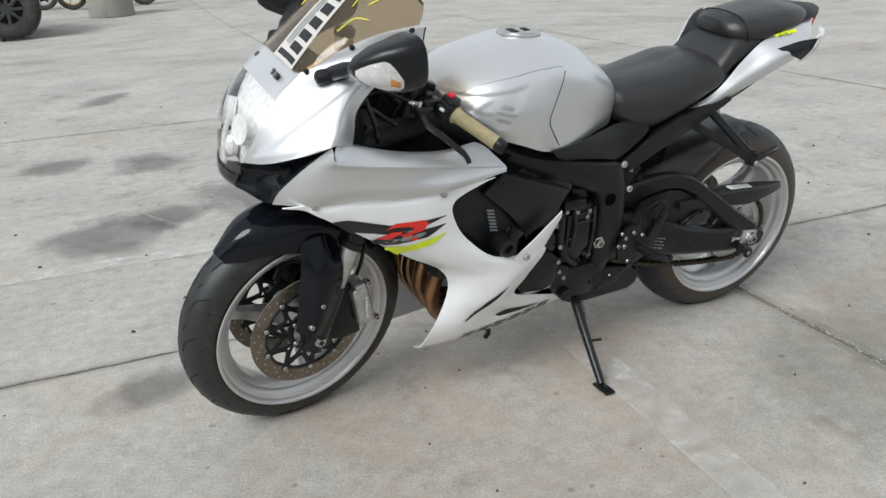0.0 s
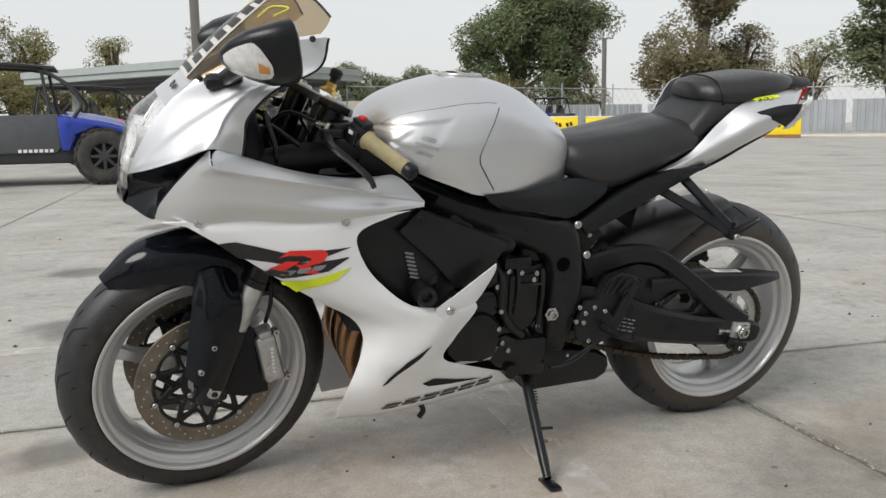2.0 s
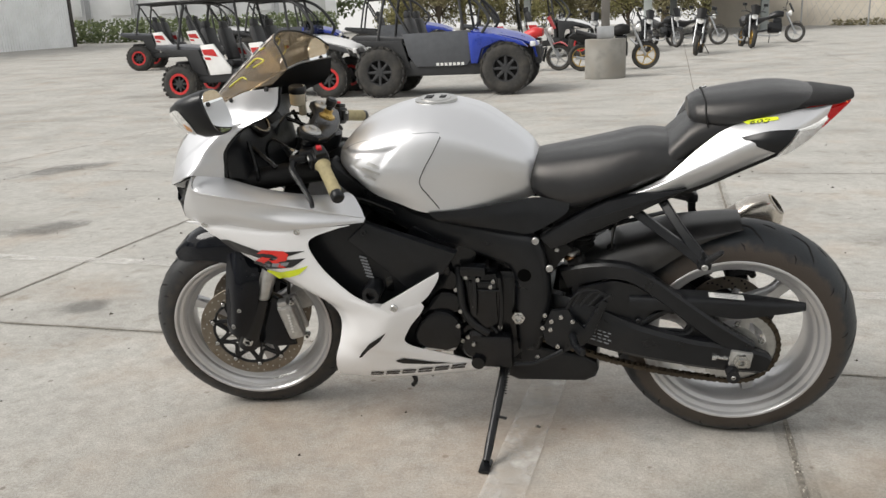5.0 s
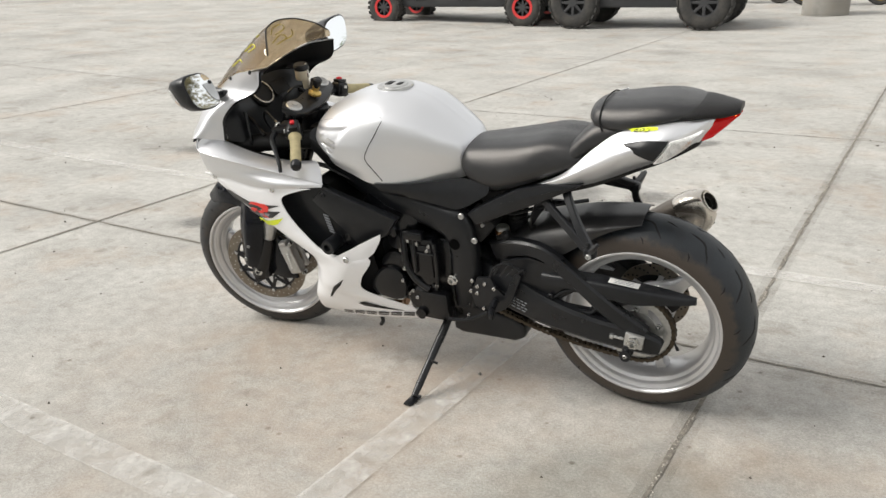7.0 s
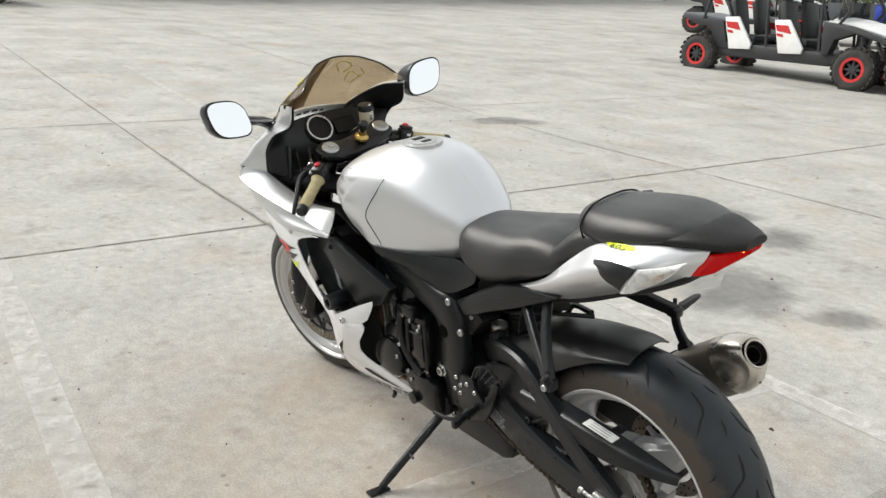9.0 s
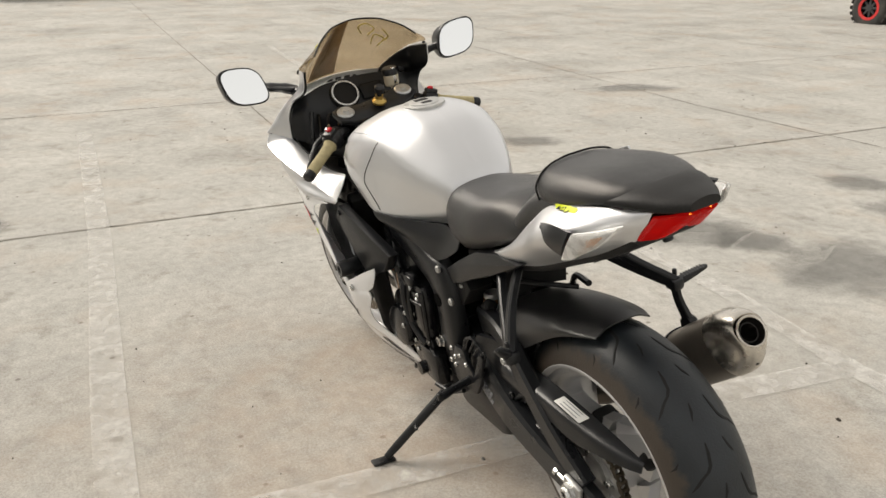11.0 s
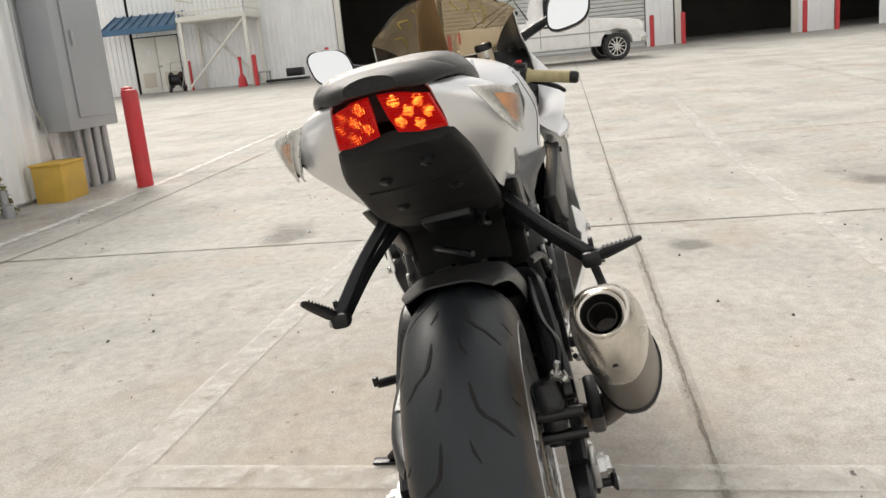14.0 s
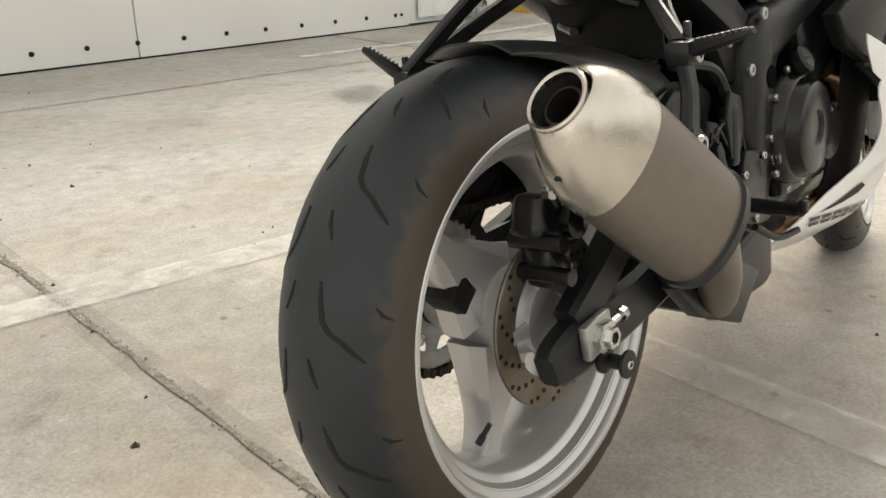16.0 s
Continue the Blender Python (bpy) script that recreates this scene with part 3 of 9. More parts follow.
M_STAIN = stain_material()
for x, y, a, b, w in ((-0.02, 3.05, 0.36, 0.36, -34), (-0.37, 1.79, 0.40, 0.42, -33), (-0.38, 0.29, 0.20, 0.17, 0), (0.34, 2.05, 0.40, 0.55, 30), (-0.11, 1.95, 0.3, 0.3, 0), (-2.53, 2.23, 0.4, 0.25, 60), (-4.03, 4.42, 0.7, 0.35, 58),
                      (0.84, 2.13, 0.25, 0.18, 48), (-0.54, 3.3, 0.30, 0.28, 49), (0.84, 3.6, 0.25, 0.12, 45), (-0.08, 5.62, 0.5, 0.22, 54), (4.03, 4.4, 0.7, 0.3, -32), (-1.25, 0.8, 0.15, 0.14, 0), (-2.2, -1.4, 0.5, 0.22, 10), (-0.6, -2.4, 0.35, 0.2, 30)):
    sm = bmesh.new()
    bmesh.ops.create_circle(sm, cap_ends=True, segments=40, radius=1.25)
    so = part("stain", sm, M_STAIN)
    so.matrix_basis = pose(x, y, rise(x, y) + 0.0046, 0, 0, w) @ Matrix.Diagonal((a, b, 1, 1))
    tagged(so, "dark ragged stain soaked into concrete", "stain", kind="structure")

# ---- the motorcycle: x runs from the front contact patch to the rear, its left side faces -y; it leans on its stand ----
LEAN = 8.5
bike = empty("motorcycle", pose(0, 0, 0, LEAN))
tagged(bike, "silver and white sports motorcycle leaning on its side stand on concrete", "motorcycle")
STEER = Matrix.Translation((0.30, 0, 0.915)) @ Matrix.Rotation(radians(11), 4, Vector((0.405, 0, 0.914))) @ Matrix.Translation((-0.30, 0, -0.915))
FA, RA = Vector((-0.015, 0, 0.296)), Vector((1.372, 0, 0.309))


def both(name, make, material, parent, label="", m=None, angle=35):
    """The part on the left side and its mirror image on the right."""
    a = part(name, make(), material, parent, label, m, angle)
    b = part(name, mirror(make()), material, parent, label, m, angle)
    return a, b


# -- wheels
def tyre(c, R, rt, half, rim_r):
    prof = []
    for k in range(25):
        a = radians(-100 + 200 * k / 24)
        y = half * math.sin(a)
        r = R - rt + rt * math.cos(a) * (1 if abs(a) < 1.57 else 0.6)
        prof.append((r, y))
    prof[0], prof[-1] = (rim_r, -half * 0.72), (rim_r, half * 0.72)
    prof.insert(1, (rim_r + 0.012, -half * 0.92))
    prof.insert(-1, (rim_r + 0.012, half * 0.92))
    return lathe(prof, c, (0, 1, 0), 72, True)


def rim(c, r, half):
    o = r + 0.013
    face = [(o + 0.006, half), (o + 0.006, half + 0.003), (o + 0.004, half + 0.0045), (o - 0.001, half + 0.004), (o - 0.004, half + 0.001), (o - 0.007, half - 0.006), (r - 0.002, half - 0.010),
            (r - 0.005, half - 0.020), (r - 0.016, half - 0.026), (r - 0.020, half - 0.030), (r - 0.027, half * 0.40), (r - 0.030, 0)]
    prof = [(o + 0.004, -half), (r - 0.004, -half + 0.012), (r - 0.020, -half * 0.45), (r - 0.024, 0), (r - 0.020, half * 0.45), (r - 0.004, half - 0.012)] + face + [(a, -b) for a, b in face[-2:0:-1]]
    return lathe(prof, c, (0, 1, 0), 72, True)


def spoke(c, ang, r0, r1, w0, w1, t):
    """A tapering hollow-looking wheel spoke from the hub to the rim."""
    rings = []
    for k in range(9):
        f = k / 8
        r = r0 + (r1 - r0) * f
        w = w0 + (w1 - w0) * min(1, f * 1.5) + (0.05 * max(0, f - 0.8))
        d = Vector((math.cos(ang), 0, math.sin(ang)))
        s = Vector((-math.sin(ang), 0, math.cos(ang)))
        tt = t * (1 - 0.35 * f)
        q = [(-1, -.55), (-.7, -1), (.7, -1), (1, -.55), (1, .55), (.7, 1), (-.7, 1), (-1, .55)]
        rings.append([Vector(c) + d * r + s * (w * a / 2) + Vector((0, tt * b / 2, 0)) for a, b in q])
    return loft(rings)


CUTS = (([(0.20, -0.02), (0.22, 0.10), (0.26, 0.24), (0.33, 0.31), (0.44, 0.36), (0.56, 0.44), (0.66, 0.50)], 0.0019), ([(0.12, 0.50), (0.15, 0.60), (0.21, 0.70)], 0.0016), ([(0.72, 0.10), (0.80, 0.16), (0.90, 0.18)], 0.0018))


def tread(c, R, rt, half, n, wide):
    """Grooves of the tread: slanted wavy cuts, left and right by turns."""
    bms = []
    for k in range(n):
        a0 = 2 * math.pi * k / n
        for sgn in (-1, 1):
            a1 = a0 + (math.pi / n if sgn > 0 else 0)
            for path, w in CUTS:
                rings = []
                q = spline([(u, v, 0) for u, v in path], 9) if len(path) < 3 else [Vector((u, v, 0)) for u, v in path]
                for i, p0 in enumerate(q):
                    b = p0.x * sgn * radians(78)
                    ang = a1 + (0.35 - p0.y) * 2 * math.pi / n
                    rr = R - rt + rt * math.cos(b) + 0.0006
                    e = Vector((math.cos(ang), 0, math.sin(ang)))
                    tn = Vector((-math.sin(ang), 0, math.cos(ang)))
                    nn = (e * math.cos(b) + Vector((0, math.sin(b), 0)))
                    p = Vector(c) + e * rr + Vector((0, half * math.sin(b), 0))
                    ww = w * wide * (0.35 if i in (0, len(q) - 1) else 1)
                    side = (tn * 0.5 + Vector((0, math.cos(b) * sgn, 0)) - e * math.sin(abs(b))).normalized()
                    rings.append([p - side * ww, p + side * ww, p + side * ww - nn * 0.004, p - side * ww - nn * 0.004])
                bms.append(loft(rings))
    return join(*bms)


def drilled(c, r0, r1, t, rows, n, hole):
    """A brake disc with drilled holes: the ring, and solid dots coloured for the light or shade in the holes."""
    ring = lathe([(r0, -t / 2), (r1 - 0.001, -t / 2), (r1, -t / 2 + 0.001), (r1, t / 2 - 0.001), (r1 - 0.001, t / 2), (r0, t / 2)], c, (0, 1, 0), 64, True)
    dots = []
    for k in range(n):
        for q, rr in enumerate(rows):
            a = 2 * math.pi * (k + q / len(rows)) / n
            p = Vector(c) + Vector((math.cos(a) * rr, 0, math.sin(a) * rr))
            dots.append(lathe([(0.0002, -t / 2 - 0.0002), (hole, -t / 2 - 0.0006), (hole, t / 2 + 0.0006), (0.0002, t / 2 + 0.0002)], p, (0, 1, 0), 8))
    return ring, join(*dots)


def carrier(c, r0, r1, n, t, parent):
    """The open lattice between the hub and a brake disc: a ring, bent arms and bobbins."""
    ring = part("disc_carrier", lathe([(r0 - 0.016, -t), (r0, -t), (r0, t), (r0 - 0.016, t)], c, (0, 1, 0), 40, True), M_BLACK, parent, "black open disc carrier")
    polar = lambda a, r: Vector(c) + Vector((math.cos(a) * r, 0, math.sin(a) * r))  # noqa: E731
    w = 2 * math.pi / n
    for k in range(n):
        a0 = w * k
        loop = tube([polar(a0 + w * u, r) for u, r in ((0, r1 - 0.006), (0.40, r1 - 0.010), (0.36, r1 - 0.024), (0.10, r1 - 0.044), (-0.10, r1 - 0.044), (-0.36, r1 - 0.024), (-0.40, r1 - 0.010))], 0.0046, 6, 22, True)
        arms = [tube([polar(a0 + w * 0.5, r1), polar(a0 + w * 0.5, r1 - 0.022), polar(a0 + w * (0.5 + 0.2 * q), r1 - 0.040), polar(a0 + w * (0.5 + 0.5 * q), r0 - 0.004)], 0.0042, 6, 8) for q in (-1, 1)]
        part("carrier_arm", join(loop, *arms), M_BLACK, parent)
        part("bobbin", lathe([(0.0085, -t * 1.3), (0.0085, t * 1.3)], polar(a0 + w * 0.5, r1 - 0.002), (0, 1, 0), 10), M_BLACK, parent)
    return ring


fwheel = empty("front_wheel", STEER)
fwheel.parent = bike
RF, RR = 0.302, 0.314
part("tyre", join(tyre(FA, RF, 0.058, 0.060, 0.222)), M_TYREF, fwheel, "worn black road tyre")
tagged(part("tread_groove", tread(FA, RF, 0.058, 0.060, 17, 1.3), M_GROOVE, fwheel), kind="stuff")
part("rim", rim(FA, 0.218, 0.0585), M_RIM, fwheel, "silver cast rim")
part("hub", lathe([(0.012, -0.075), (0.030, -0.075), (0.032, -0.06), (0.045, -0.04), (0.045, 0.04), (0.032, 0.06), (0.030, 0.075), (0.012, 0.075)], FA, (0, 1, 0), 32), M_RIM, fwheel)
for a in (157, 277, 37):
    part("spoke", spoke(FA, radians(a), 0.035, 0.200, 0.060, 0.030, 0.040), M_RIM, fwheel)
for s in (-1, 1):
    dc = FA + Vector((0, 0.070 * s, 0))
    ring, holes = drilled(dc, 0.119, 0.155, 0.005, (0.128, 0.137, 0.146), 18, 0.0024)
    d = part("brake_disc", ring, M_STEEL, fwheel, "drilled brake disc with brown wear marks")
    # bright caps paint the light that shows through the undrilled disc's holes
    tagged(part("drill_hole_dot", holes, M_ALU, d), kind="stuff")
    carrier(dc, 0.058, 0.122, 10, 0.0035, d)
    bolts([dc + Vector((math.cos(k * 1.2566) * 0.048, 0.003 * s, math.sin(k * 1.2566) * 0.048)) for k in range(5)], (0, s, 0), 0.006, 0.005, M_ALU, d)
    bolts([dc + Vector((math.cos((k + 0.5) * 0.62832) * 0.120, 0.003 * s, math.sin((k + 0.5) * 0.62832) * 0.120)) for k in range(10)], (0, s, 0), 0.0065, 0.004, M_ALU, d, None, "rivet")

# -- fork, front mudguard, brakes
fork = empty("front_fork", STEER)
fork.parent = bike
FD = (Vector((0.268, 0, 0.918)) - FA).normalized()
for s in (-1, 1):
    y = 0.104 * s
    q = lambda z: Vector((FA.x + FD.x / FD.z * (z - FA.z), y, z))  # noqa: E731
    part("fork_leg", lathe([(0.0005, 0), (0.024, 0), (0.027, 0.004), (0.027, 0.40), (0.0295, 0.402), (0.0295, 0.418), (0.021, 0.42)], q(0.905), -FD, 24), M_ENGINE, fork)
    part("fork_slider", lathe([(0.0225, 0), (0.0225, 0.17)], q(0.41), FD, 24), M_ALU, fork, "grey fork slider")
    part("axle_clamp", join(lathe([(0.03, -0.02), (0.032, 0.02), (0.029, 0.13), (0.0255, 0.16)], q(0.285), FD, 20), rbox(FA + Vector((0.0, y, -0.004)), (0.07, 0.04, 0.06), 0.012)), M_ENGINE, fork)
    part("fork_cap", lathe([(0.026, 0), (0.026, 0.006), (0.022, 0.010), (0.010, 0.010), (0.009, 0.016), (0.0001, 0.016)], q(0.915), FD, 16), M_ALU, fork, "grey fork top cap")
    # brake caliper, behind the leg
    cc = FA + Vector((0.133, 0.080 * s, 0.050))
    tilt = Matrix.Rotation(radians(-12), 4, "Y")
    body = join(rbox((0, 0.022 * s, 0), (0.046, 0.040, 0.118), 0.009, None, 3), rbox((0.004, -0.018 * s, 0), (0.046, 0.02, 0.12), 0.008),
                lathe([(0.019, 0), (0.019, 0.044), (0.016, 0.047)], (-0.002, -0.004 * s, 0.032), (0, s, 0), 20), lathe([(0.019, 0), (0.019, 0.044), (0.016, 0.047)], (-0.002, -0.004 * s, -0.030), (0, s, 0), 20),
                rbox((0.0, 0.03 * s, 0.066), (0.03, 0.03, 0.016), 0.005))
    cal = part("brake_caliper", body, M_ALU, fork, "silver radial brake caliper", Matrix.Translation(cc) @ tilt)
    bars = [rbox((0.002, 0.0475 * s, -0.028 + 0.0095 * k), (0.007, 0.002, 0.0065), 0.001) for k in range(7)]
    part("caliper_marking", join(*bars), M_LABEL, cal, "", Matrix.Translation(cc) @ tilt @ Matrix.Rotation(radians(8), 4, "Y"))
    bolts([(0.026, 0.02 * s, 0.06), (0.028, 0.02 * s, -0.06)], (0, s, 0), 0.008, 0.02, M_CHROME, cal, Matrix.Translation(cc) @ tilt)
    part("caliper_bracket", prism([(0.012, 0.270), (0.06, 0.252), (0.118, 0.254), (0.112, 0.31), (0.102, 0.40), (0.075, 0.425), (0.035, 0.355)], 0.092 * s - 0.008, 0.092 * s + 0.008, 0.003), M_GLOSS, fork)
    part("brake_hose", tube([cc + Vector((0.0, 0.0, 0.075)), cc + Vector((0.01, 0.01 * s, 0.13)), Vector((0.13, 0.09 * s, 0.56)), Vector((0.16, 0.07 * s, 0.68))], 0.005, 8, 18), M_BLACK, fork)
    # cover down the front of the leg
    part("fork_cover", sheet([[(0.050, 0.085 * s, 0.560), (0.005, 0.096 * s, 0.575), (-0.034, 0.080 * s, 0.560)],
                              [(0.052, 0.116 * s, 0.505), (-0.002, 0.128 * s, 0.515), (-0.043, 0.100 * s, 0.505)],
                              [(0.046, 0.129 * s, 0.45), (-0.012, 0.145 * s, 0.45), (-0.053, 0.108 * s, 0.45)],
                              [(0.014, 0.131 * s, 0.37), (-0.030, 0.144 * s, 0.37), (-0.063, 0.111 * s, 0.375)],
                              [(-0.014, 0.130 * s, 0.316), (-0.045, 0.137 * s, 0.325), (-0.069, 0.114 * s, 0.340)]], 16, 14, 0.004), M_GLOSS, fork, "gloss black leg cover")
    bolts([(-0.014, 0.140 * s, 0.414), (-0.042, 0.136 * s, 0.358)], (0, s, 0), 0.0065, 0.012, M_ALU, fork)
part("axle", join(lathe([(0.010, 0), (0.016, 0.001), (0.016, 0.012), (0.011, 0.013), (0.011, 0.018), (0.008, 0.018), (0.008, 0.004), (0.0001, 0.004)], FA + Vector((0, -0.122, 0)), (0, -1, 0), 6),
                  lathe([(0.010, -0.124), (0.010, 0.13)], FA, (0, 1, 0), 16)), M_CHROME, fork, "zinc axle nut")


def mudguard(s):
    net = []
    for a in (128, 112, 95, 78, 62, 48):
        ang = radians(a)
        r = RF + 0.020 + (0.014 if 75 < a < 115 else 0) - (0.004 if a > 120 else 0)
        wd = {128: 0.030, 112: 0.062, 95: 0.076, 78: 0.088, 62: 0.088, 48: 0.080}[a]
        drop = {128: 0.012, 112: 0.050, 95: 0.078, 78: 0.095, 62: 0.075, 48: 0.045}[a]
        e = Vector((math.cos(ang), 0, math.sin(ang)))
        rows = [(r, 0), (r - 0.006, wd * 0.55), (r - 0.025 - drop * 0.15, wd * 0.95), (r - 0.02 - drop, wd * 1.08)]
        net.append([FA + e * rr + Vector((0, s * yy, 0)) for rr, yy in rows])
    return sheet(net, 24, 14, 0.003)


part("mudguard", join(mudguard(-1), mudguard(1)), M_GLOSS, fork, "gloss black front mudguard")
# -- clip-on bars, levers, top yoke
yoke = part("top_yoke", join(prism([(-0.135, -0.03), (-0.105, -0.042), (-0.05, -0.02), (0.05, -0.02), (0.105, -0.042), (0.135, -0.03), (0.135, 0.02), (0.105, 0.042), (0.04, 0.055), (-0.04, 0.055), (-0.105, 0.042), (-0.135, 0.02)], -0.009, 0.009, 0.004)),
            M_FRAME, fork, "", Matrix(((0, FD.z, FD.x, 0.268), (1, 0, 0, 0), (0, -FD.x, FD.z, 0.908), (0, 0, 0, 1))) @ Matrix(((1, 0, 0, 0), (0, 0, 1, 0), (0, 1, 0, 0), (0, 0, 0, 1))))
part("stem_nut", join(lathe([(0.022, 0), (0.022, 0.006), (0.016, 0.009), (0.012, 0.014), (0.012, 0.024)], (0.292, 0, 0.918), FD, 8)), M_GOLD, yoke, "gold stem nut under a black damper knob")
part("damper_knob", lathe([(0.008, 0.02), (0.009, 0.034), (0.014, 0.036), (0.015, 0.052), (0.010, 0.057)], (0.292, 0, 0.918), FD, 16), M_BLACK, yoke)
for s in (-1, 1):
    g0, g1 = Vector((0.300, 0.195 * s, 0.858)), Vector((0.352, 0.318 * s, 0.812))
    ax = (g1 - g0).normalized()
    hb = part("handlebar", tube([(0.262, 0.104 * s, 0.872), (0.272, 0.13 * s, 0.872), g0, g1], 0.011, 10), M_FRAME, fork)
    part("grip", lathe([(0.019, 0), (0.021, 0.004), (0.0165, 0.012), (0.0158, 0.06), (0.0165, 0.115), (0.0165, 0.118)], g0, ax, 18), M_GRIP, hb, "tan worn rubber grip")
    part("bar_end", lathe([(0.016, 0.118), (0.0165, 0.12), (0.0165, 0.135), (0.013, 0.14), (0.008, 0.14)], g0, ax, 16), M_BLACK, hb)
    rot = ax.to_track_quat("Y", "Z").to_matrix().to_4x4()
    part("switch_box", join(rbox((0, -0.02, 0), (0.044, 0.044, 0.05), 0.01), rbox((0.0, -0.02, 0.028), (0.03, 0.036, 0.012), 0.004), rbox((0.024, -0.02, 0.0), (0.01, 0.03, 0.03), 0.003)), M_BLACK, hb, "", Matrix.Translation(g0) @ rot)
    part("switch_button", rbox((0, -0.024, 0.036), (0.014, 0.016, 0.009), 0.003, Matrix.Rotation(0.15, 4, "X")), M_RED, hb, "red switch", Matrix.Translation(g0) @ rot)
    part("switch_light", rbox((0.03, -0.02, 0.01), (0.003, 0.012, 0.008), 0.001), M_LABEL, hb, "", Matrix.Translation(g0) @ rot)
    part("lever_perch", join(rbox((0.262, 0.150 * s, 0.872), (0.05, 0.04, 0.03), 0.008), rbox((0.235, 0.165 * s, 0.868), (0.045, 0.03, 0.018), 0.006)), M_BLACK, hb)
    part("lever", tube([(0.225, 0.168 * s, 0.866), (0.222, 0.200 * s, 0.850), (0.245, 0.235 * s, 0.828), (0.272, 0.275 * s, 0.800), (0.278, 0.290 * s, 0.782)], [0.009, 0.0085, 0.007, 0.006, 0.005], 8, 16), M_BLACK, hb, "matt black lever")
    part("adjuster", join(lathe([(0.012, 0), (0.013, 0.006), (0.009, 0.01), (0.006, 0.028)], (0.232, 0.158 * s, 0.874), (-0.6, -0.5 * s, 0.3), 12)), M_CHROME, hb, "bright cable adjuster")
    part("cable", tube([(0.215, 0.145 * s, 0.885), (0.16, 0.10 * s, 0.90), (0.13, 0.06 * s, 0.84), (0.2, 0.06 * s, 0.74)], 0.004, 8, 20), M_BLACK, hb)
part("steering_damper", join(lathe([(0.013, -0.07), (0.015, -0.06), (0.015, 0.06), (0.013, 0.07)], (0.235, -0.04, 0.86), (0.2, 1, 0), 14)), M_ENGINE, fork)
res = part("brake_reservoir", join(lathe([(0.021, 0), (0.023, 0.006), (0.023, 0.034)], (0.195, 0.118, 0.925), (0.1, 0, 1), 20), rbox((0.205, 0.118, 0.912), (0.02, 0.02, 0.04), 0.004)), M_CREAM, fork, "cream brake fluid reservoir with a black cap")
part("reservoir_cap", lathe([(0.0245, 0.034), (0.0255, 0.038), (0.0255, 0.048), (0.022, 0.053), (0.0001, 0.054)], (0.195, 0.118, 0.925), (0.1, 0, 1), 20), M_BLACK, res)
part("reservoir_strap", join(rbox((0.218, 0.118, 0.955), (0.006, 0.012, 0.05), 0.002)), M_CHROME, res)

# -- rear wheel
rwheel = empty("rear_wheel")
rwheel.parent = bike
part("tyre", tyre(RA, RR, 0.078, 0.088, 0.222), M_TYRER, rwheel, "worn black road tyre with dusty shoulders")
tagged(part("tread_groove", tread(RA, RR, 0.078, 0.088, 13, 1.5), M_GROOVE, rwheel), kind="stuff")
part("rim", rim(RA, 0.218, 0.0845), M_RIM, rwheel, "silver cast rim")
part("hub", lathe([(0.014, -0.09), (0.04, -0.09), (0.05, -0.06), (0.06, -0.03), (0.06, 0.03), (0.05, 0.06), (0.04, 0.085), (0.014, 0.085)], RA, (0, 1, 0), 32), M_RIM, rwheel)
for a in (47, -73, 167):
    part("spoke", spoke(RA, radians(a), 0.045, 0.198, 0.135, 0.034, 0.060), M_RIM, rwheel)
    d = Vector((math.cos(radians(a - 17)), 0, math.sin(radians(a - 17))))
    # solid dark block: the shade inside the spoke's pocket, put in as colour
    part("spoke_pocket_shade", rbox((0, 0.0, 0), (0.046, 0.057, 0.046), 0.012, Matrix.Rotation(-radians(a), 4, "Y")), M_DARK, rwheel, "", Matrix.Translation(RA + d * 0.092))
part("tyre_valve", lathe([(0.005, 0), (0.005, 0.012), (0.0035, 0.013), (0.0035, 0.03)], RA + Vector((0.092, 0.030, -0.145)), (-0.5, 0.3, 0.75), 8), M_BLACK, rwheel)
dc = RA + Vector((0, 0.088, 0))
ring, holes = drilled(dc, 0.074, 0.110, 0.005, (0.081, 0.090, 0.099, 0.1045), 14, 0.0032)
d = part("brake_disc", ring, M_STEEL, rwheel, "drilled rear brake disc")
# dark caps paint the shade in this disc's holes
tagged(part("drill_hole_dot", holes, M_DARK, d), kind="stuff")
part("disc_carrier", join(lathe([(0.03, -0.004), (0.05, -0.004), (0.05, 0.004), (0.03, 0.004)], dc, (0, 1, 0), 32, True), *[spoke(dc, k * 2 * math.pi / 5, 0.045, 0.078, 0.022, 0.016, 0.008) for k in range(5)]), M_RIM, d)


def toothed(c, r, n, t):
    pts = []
    for k in range(n * 2):
        a = math.pi * k / n
        rr = r + (0.004 if k % 2 else -0.003)
        pts.append((c[0] + rr * math.cos(a), c[2] + rr * math.sin(a)))
    bm = bmesh.new()
    lo = [bm.verts.new((x, c[1] - t / 2, z)) for x, z in pts]
    hi = [bm.verts.new((x, c[1] + t / 2, z)) for x, z in pts]
    k = len(pts)
    li = [bm.verts.new((c[0] + 0.078 * math.cos(math.pi * i / n), c[1] - t / 2, c[2] + 0.078 * math.sin(math.pi * i / n))) for i in range(k)]
    hn = [bm.verts.new((c[0] + 0.078 * math.cos(math.pi * i / n), c[1] + t / 2, c[2] + 0.078 * math.sin(math.pi * i / n))) for i in range(k)]
    for i in range(k):
        j = (i + 1) % k
        bm.faces.new((lo[i], hi[i], hi[j], lo[j]))
        bm.faces.new((li[i], lo[i], lo[j], li[j]))
        bm.faces.new((hn[i], hn[j], hi[j], hi[i]))
        bm.faces.new((li[i], li[j], hn[j], hn[i]))
    return bm


